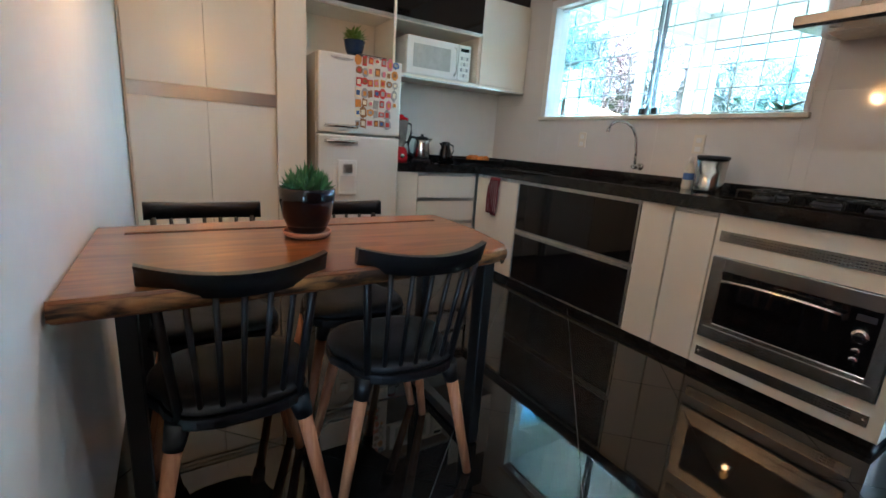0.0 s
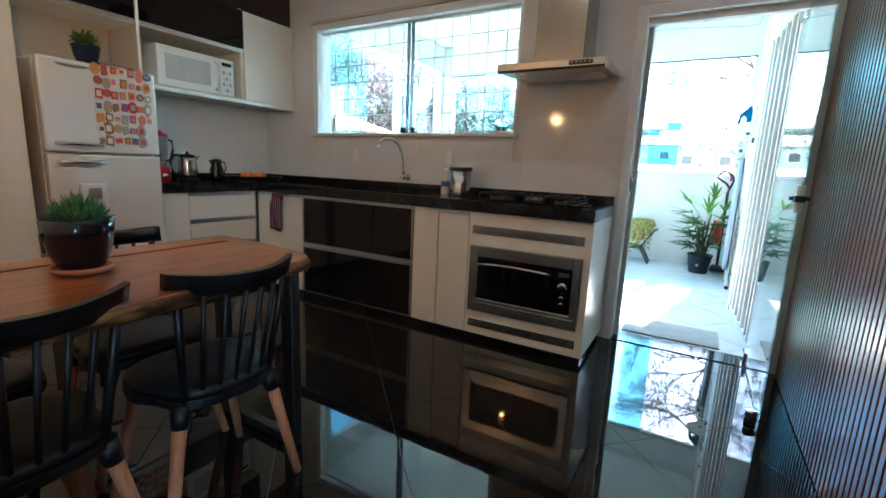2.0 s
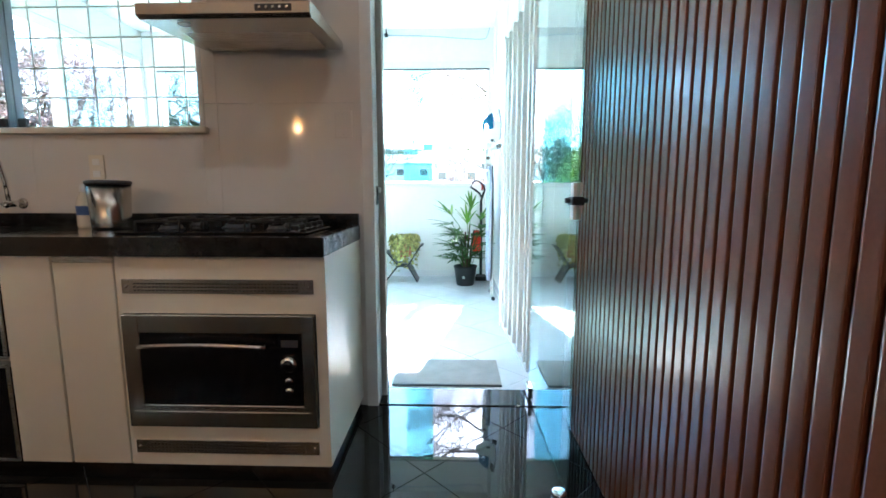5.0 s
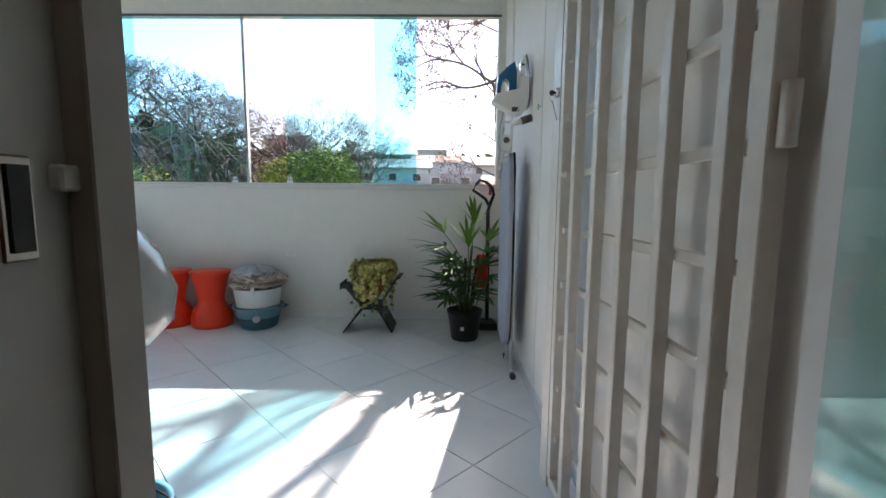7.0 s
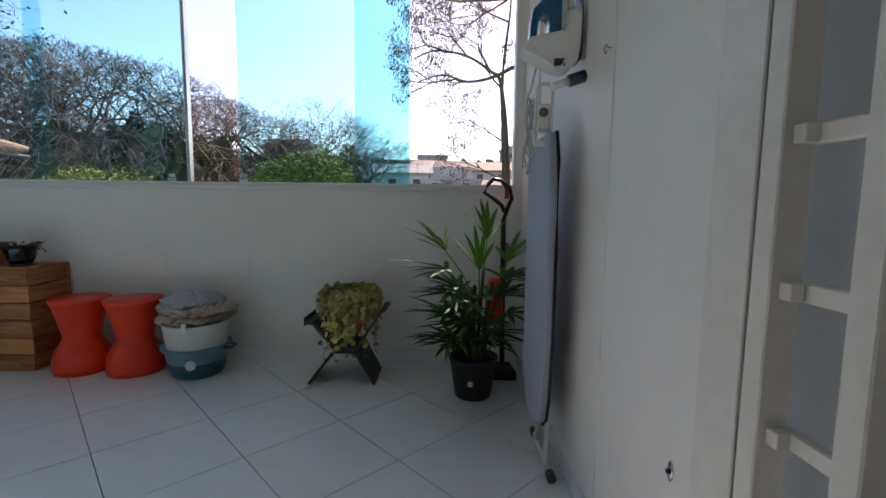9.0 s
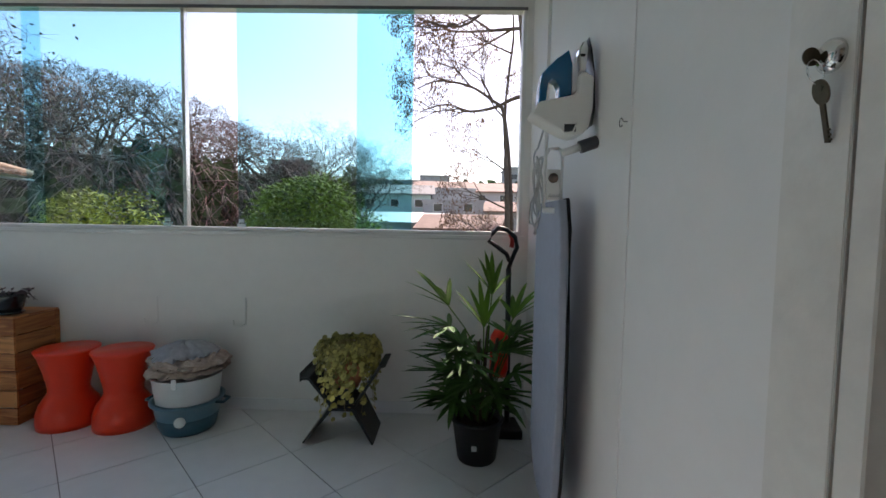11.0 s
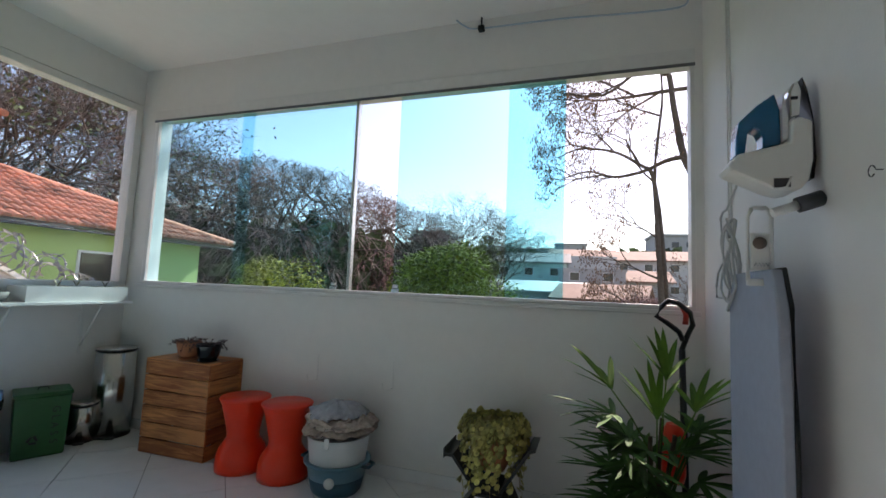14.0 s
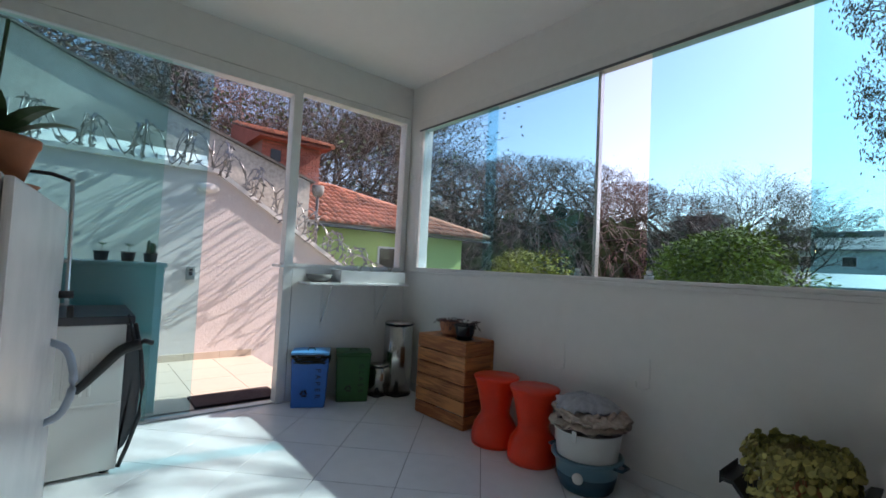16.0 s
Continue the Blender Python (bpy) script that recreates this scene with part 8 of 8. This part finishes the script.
leafy_tree("mango_tree", "dense green leafy tree below the window", 3, (-4.6, 20.0, -4.6), 3.0, 7.4, 0.085, M_FOL, 20000)
leafy_tree("flowering_shrub", "yellow green shrub beside the mango tree", 9, (-7.3, 21.5, -4.6), 1.7, 5.3, 0.08, M_FOLY, 7000)
leafy_tree("lime_tree", "light green leafy tree beside the green house", 15, (-10.6, 18.0, -4.6), 2.2, 6.6, 0.08, M_FOLY, 9000)
leafy_tree("round_tree", "small dark green tree between bare trees", 27, (-9.6, 45.0, -3.6), 2.2, 10.5, 0.20, M_FOL, 2500)
leafy_tree("dark_bush", "low dark green bush under the trees", 33, (1.8, 16.5, -4.6), 1.6, 5.2, 0.10, M_FOLD, 3000)
leafy_tree("dark_bush", "tall dark green bush beside the brick tower", 35, (-19.0, 13.0, -4.6), 2.8, 8.6, 0.16, M_FOLD, 4000)

bp = thing("banana_plant", "bright yellow-green banana plant rising from below", "plant", (-0.35, 13.2, -1.6))
M_BAN = mat("bright banana leaf", (0.22, 0.36, 0.03), 0.45, vary=0.15, scale=4)
for k, (a, pt, ln) in enumerate(((0.4, 1.35, 2.9), (2.6, 1.2, 2.6), (1.6, 1.45, 2.7), (3.3, 0.95, 2.7), (0.0, 1.05, 2.4), (5.0, 1.2, 2.3))):
    bm = bmesh.new()
    leaf_blade(bm, (0.05 * k, 0, 0.1), a, pt, ln, 0.34, 0.55, 9, 0.2)
    part("leaf", bm, M_BAN, bp)
part("stem", tube([(0.1, 0, -3.0), (0.1, 0, 0.4)], 0.12, 8, taper=0.08), M_BAN, bp)


def woods():
    rnd = random.Random(2)
    bm = bmesh.new()
    def clump(c, r):
        n = 9
        for k in range(n):
            d = Vector((rnd.gauss(0, 1), rnd.gauss(0, 0.6) - 0.3, abs(rnd.gauss(0, 1)))).normalized()
            p = c + d * r * rnd.uniform(0.6, 1.05)
            u = Vector((rnd.uniform(-1, 1), rnd.uniform(-0.4, 0.4), rnd.uniform(-0.6, 0.6))).normalized() * r * 0.42
            v = u.cross(Vector((0, 1, 0.3))).normalized() * r * 0.32
            bm.faces.new([bm.verts.new(w) for w in (p - u, p - u * 0.2 + v, p + u, p + u * 0.1 - v)])
    for k in range(2600):
        y = rnd.uniform(80, 150)
        x = rnd.uniform(-130, 90)
        z = -4.5 + (y - 28) * 0.075 + max(0, -x - 20) * 0.05
        top = z + rnd.uniform(1.5, 6.5)
        clump(Vector((x, y, top)), rnd.uniform(1.6, 3.2))
        clump(Vector((x + rnd.uniform(-1, 1), y, z + 1.5)), 2.6)
    for k in range(900):
        x = rnd.uniform(-42, -10)
        y = rnd.uniform(34, 52)
        clump(Vector((x, y, -4 + rnd.uniform(0.5, 5.0))), rnd.uniform(0.9, 1.6))
    for k in range(700):
        a = rnd.uniform(2.0, 3.3)
        R = rnd.uniform(30, 42)
        clump(Vector((R * math.cos(a), 4 + R * math.sin(a), -4 + rnd.uniform(0.5, 8.0))), rnd.uniform(0.9, 1.8))
    tagged(obj("far_woods", bm, M_FOLD, fix=False), "distant dark green woods on the hillside", "woods", kind="stuff")


woods()

HW = [mat("white house paint", (0.52, 0.51, 0.49), 0.8, vary=0.05), mat("mint house paint", (0.50, 0.62, 0.56), 0.8, vary=0.05), mat("grey house paint", (0.36, 0.36, 0.35), 0.8, vary=0.08),
      mat("brick red house wall", (0.36, 0.15, 0.11), 0.85, vary=0.1)]
HR = [mat("faded clay roofing", (0.33, 0.20, 0.15), 0.85, vary=0.15, scale=4), mat("pale sheet roofing", (0.52, 0.52, 0.50), 0.6, vary=0.1), mat("grey tile roofing", (0.24, 0.22, 0.21), 0.85, vary=0.1)]


def house(label, x, y, z, w, d, h, wall, roof, turn=0.0, pitch=1.2):
    t = thing("distant_house", label, "house", (x, y, z), turn, group="houses on the hillside")
    part("wall", bx(-w / 2, -d / 2, -3.0, w / 2, d / 2, h), HW[wall], t)
    if pitch:
        part("roof", prism([(-d / 2 - 0.5, h), (0, h + pitch), (d / 2 + 0.5, h), (d / 2 + 0.5, h + 0.15), (0, h + pitch + 0.18), (-d / 2 - 0.5, h + 0.15)][::-1], -w / 2 - 0.5, w / 2 + 0.5, axis="x"), HR[roof], t)
        part("gable", prism([(-d / 2, h + 0.001), (d / 2, h + 0.001), (0, h + pitch - 0.05)], -w / 2 + 0.01, w / 2 - 0.01, axis="x"), HW[wall], t)
    else:
        part("parapet", bx(-w / 2 - 0.1, -d / 2 - 0.1, h + 0.001, w / 2 + 0.1, d / 2 + 0.1, h + 0.3), HW[wall], t)
    n = max(2, int(w / 2.4))
    for s in range(2 if h > 4.5 else 1):
        for k in range(n):
            xx = -w / 2 + (k + 0.5) * w / n
            zz = 0.9 + 2.8 * s
            wd = part("window", bx(xx - 0.55, -d / 2 - 0.05, zz, xx + 0.55, -d / 2 - 0.001, zz + 1.0), M_WMETAL, t)
            part("pane", bx(xx - 0.48, -d / 2 - 0.07, zz + 0.07, xx + 0.48, -d / 2 - 0.0505, zz + 0.93), M_DARKWIN, wd)


HOUSES = [("white single-storey house with pale sheet roof", -7.0, 49, -1.5, 8, 7, 2.6, 0, 1, 5, 1.0), ("mint green house with pale sheet roof", -3.2, 52, -1.8, 6, 7, 3.0, 1, 1, -4, 0.9),
          ("pale two-storey house with weathered tile roof", -7.0, 62, -0.6, 9, 8, 5.2, 1, 2, 4, 1.4), ("grey flat-roofed two-storey house", 0.5, 58, -1.2, 7, 7, 4.8, 2, 0, 0, 0),
          ("white flat-roofed house with roof terrace", 0.2, 68, -0.4, 6, 6, 6.2, 0, 0, 8, 0), ("brick red house with clay roof", 1.5, 46, -2.2, 7, 6, 2.8, 3, 0, -12, 1.3),
          ("beige house with faded clay roof", -14.0, 66, 0.0, 8, 7, 4.2, 0, 0, 12, 1.5), ("white house with faded clay roof", 8, 70, 0.6, 9, 8, 5.0, 0, 0, -6, 1.5), ("grey house with clay roof", 5.5, 60, -1.0, 6, 6, 3.6, 2, 0, 5, 1.3),
          ("long white house with clay roof on the hill", -1, 82, 1.8, 10, 8, 5, 0, 0, 3, 1.6)]
for a in HOUSES:
    house(*a)


def block(label, x, y, z, w, d, h, floors):
    t = thing("apartment_block", label, "apartment building", (x, y, z), 4, group="blocks on the skyline")
    part("wall", bx(-w / 2, -d / 2, -6, w / 2, d / 2, h), HW[0] if floors > 4 else HW[2], t)
    part("roof_slab", bx(-w / 2 - 0.3, -d / 2 - 0.3, h + 0.001, w / 2 + 0.3, d / 2 + 0.3, h + 0.5), HW[2], t)
    for f in range(floors):
        for k in range(max(3, int(w / 3))):
            n = max(3, int(w / 3))
            xx = -w / 2 + (k + 0.5) * w / n
            zz = 0.8 + f * (h - 0.5) / floors
            part("window", bx(xx - 0.7, -d / 2 - 0.06, zz, xx + 0.7, -d / 2 - 0.001, zz + 1.2), M_DARKWIN, t)


block("white apartment block behind the trees", -52, 150, 6, 14, 12, 14, 6)
block("low grey block on the skyline", -28, 152, 5, 24, 12, 8, 3)
block("wide grey-green block on the skyline", -17, 158, 6, 18, 12, 9, 3)
block("wide grey building on the wooded hill", -6, 160, 7, 10, 10, 10, 3)
block("pale apartment block at the window edge", 20, 120, 3, 12, 10, 12, 4)



# ---- floor and wall tiles ----
def diagonal_tiles(parent, name, material, cx, cy, half, x0, y0, x1, y1, gap, thick, holes=()):
    """Square tiles laid at 45 degrees; half is half their diagonal."""
    h = half - gap * 0.75
    full = [(h, 0), (0, h), (-h, 0), (0, -h)]
    shared = None
    for i in range(-16, 17):
        for j in range(-16, 17):
            if (i + j) % 2:
                continue
            px, py = cx + i * half, cy + j * half
            poly = clip_poly([(px + a, py + b) for a, b in full], x0, y0, x1, y1)
            if len(poly) < 3:
                continue
            if len(poly) == 4 and all(abs(abs(a - px) + abs(b - py) - h) < 1e-6 for a, b in poly) and x0 < px - h and px + h < x1 and y0 < py - h and py + h < y1:
                if shared is None:
                    ob = part(name, prism(full, -thick, 0.0), material, parent)
                    shared = ob.data
                else:
                    ob = new(name, shared)
                    ob.parent = parent
                ob.location = (px, py, 0)
            else:
                ob = part(name, prism([(a - px, b - py) for a, b in poly], -thick, 0.0), material, parent)
                ob.location = (px, py, 0)


kt = bpy.data.objects["floor"]
diagonal_tiles(kt, "tile", M_GRANITE, -0.34, 1.15 - 0.33, 0.33, XL, -0.05, XR + 0.03, YW, 0.003, 0.008)
tt = bpy.data.objects["floor_terrace"]
diagonal_tiles(tt, "tile", M_TTILE, -0.107, 4.94 - 0.318, 0.318, TL - 0.02, YT, TR, TY, 0.004, 0.006)
zs = [0.03, 0.51, 0.985, 1.46, 1.935, 2.41, KH]
xs = [XL + 0.9 * k for k in range(5)] + [XR]
for a, b in zip(zs, zs[1:]):
    for c0, c1 in zip(xs, xs[1:]):
        for r in cut_rects(cut_rects([(c0, a, c1, b)], (DOOR[0] - 0.03, 0, DOOR[2] + 0.03, DOOR[3] + 0.03)), (WIN[0] - 0.03, WIN[1] - 0.02, WIN[2] - 0.01, WIN[3] + 0.02)):
            if r[2] - r[0] > 0.02 and r[3] - r[1] > 0.02:
                part("tile", bx(r[0] + 0.0006, YW, r[1] + 0.0006, r[2] - 0.0006, YW + 0.0055, r[3] - 0.0006), M_WTILE, backing)
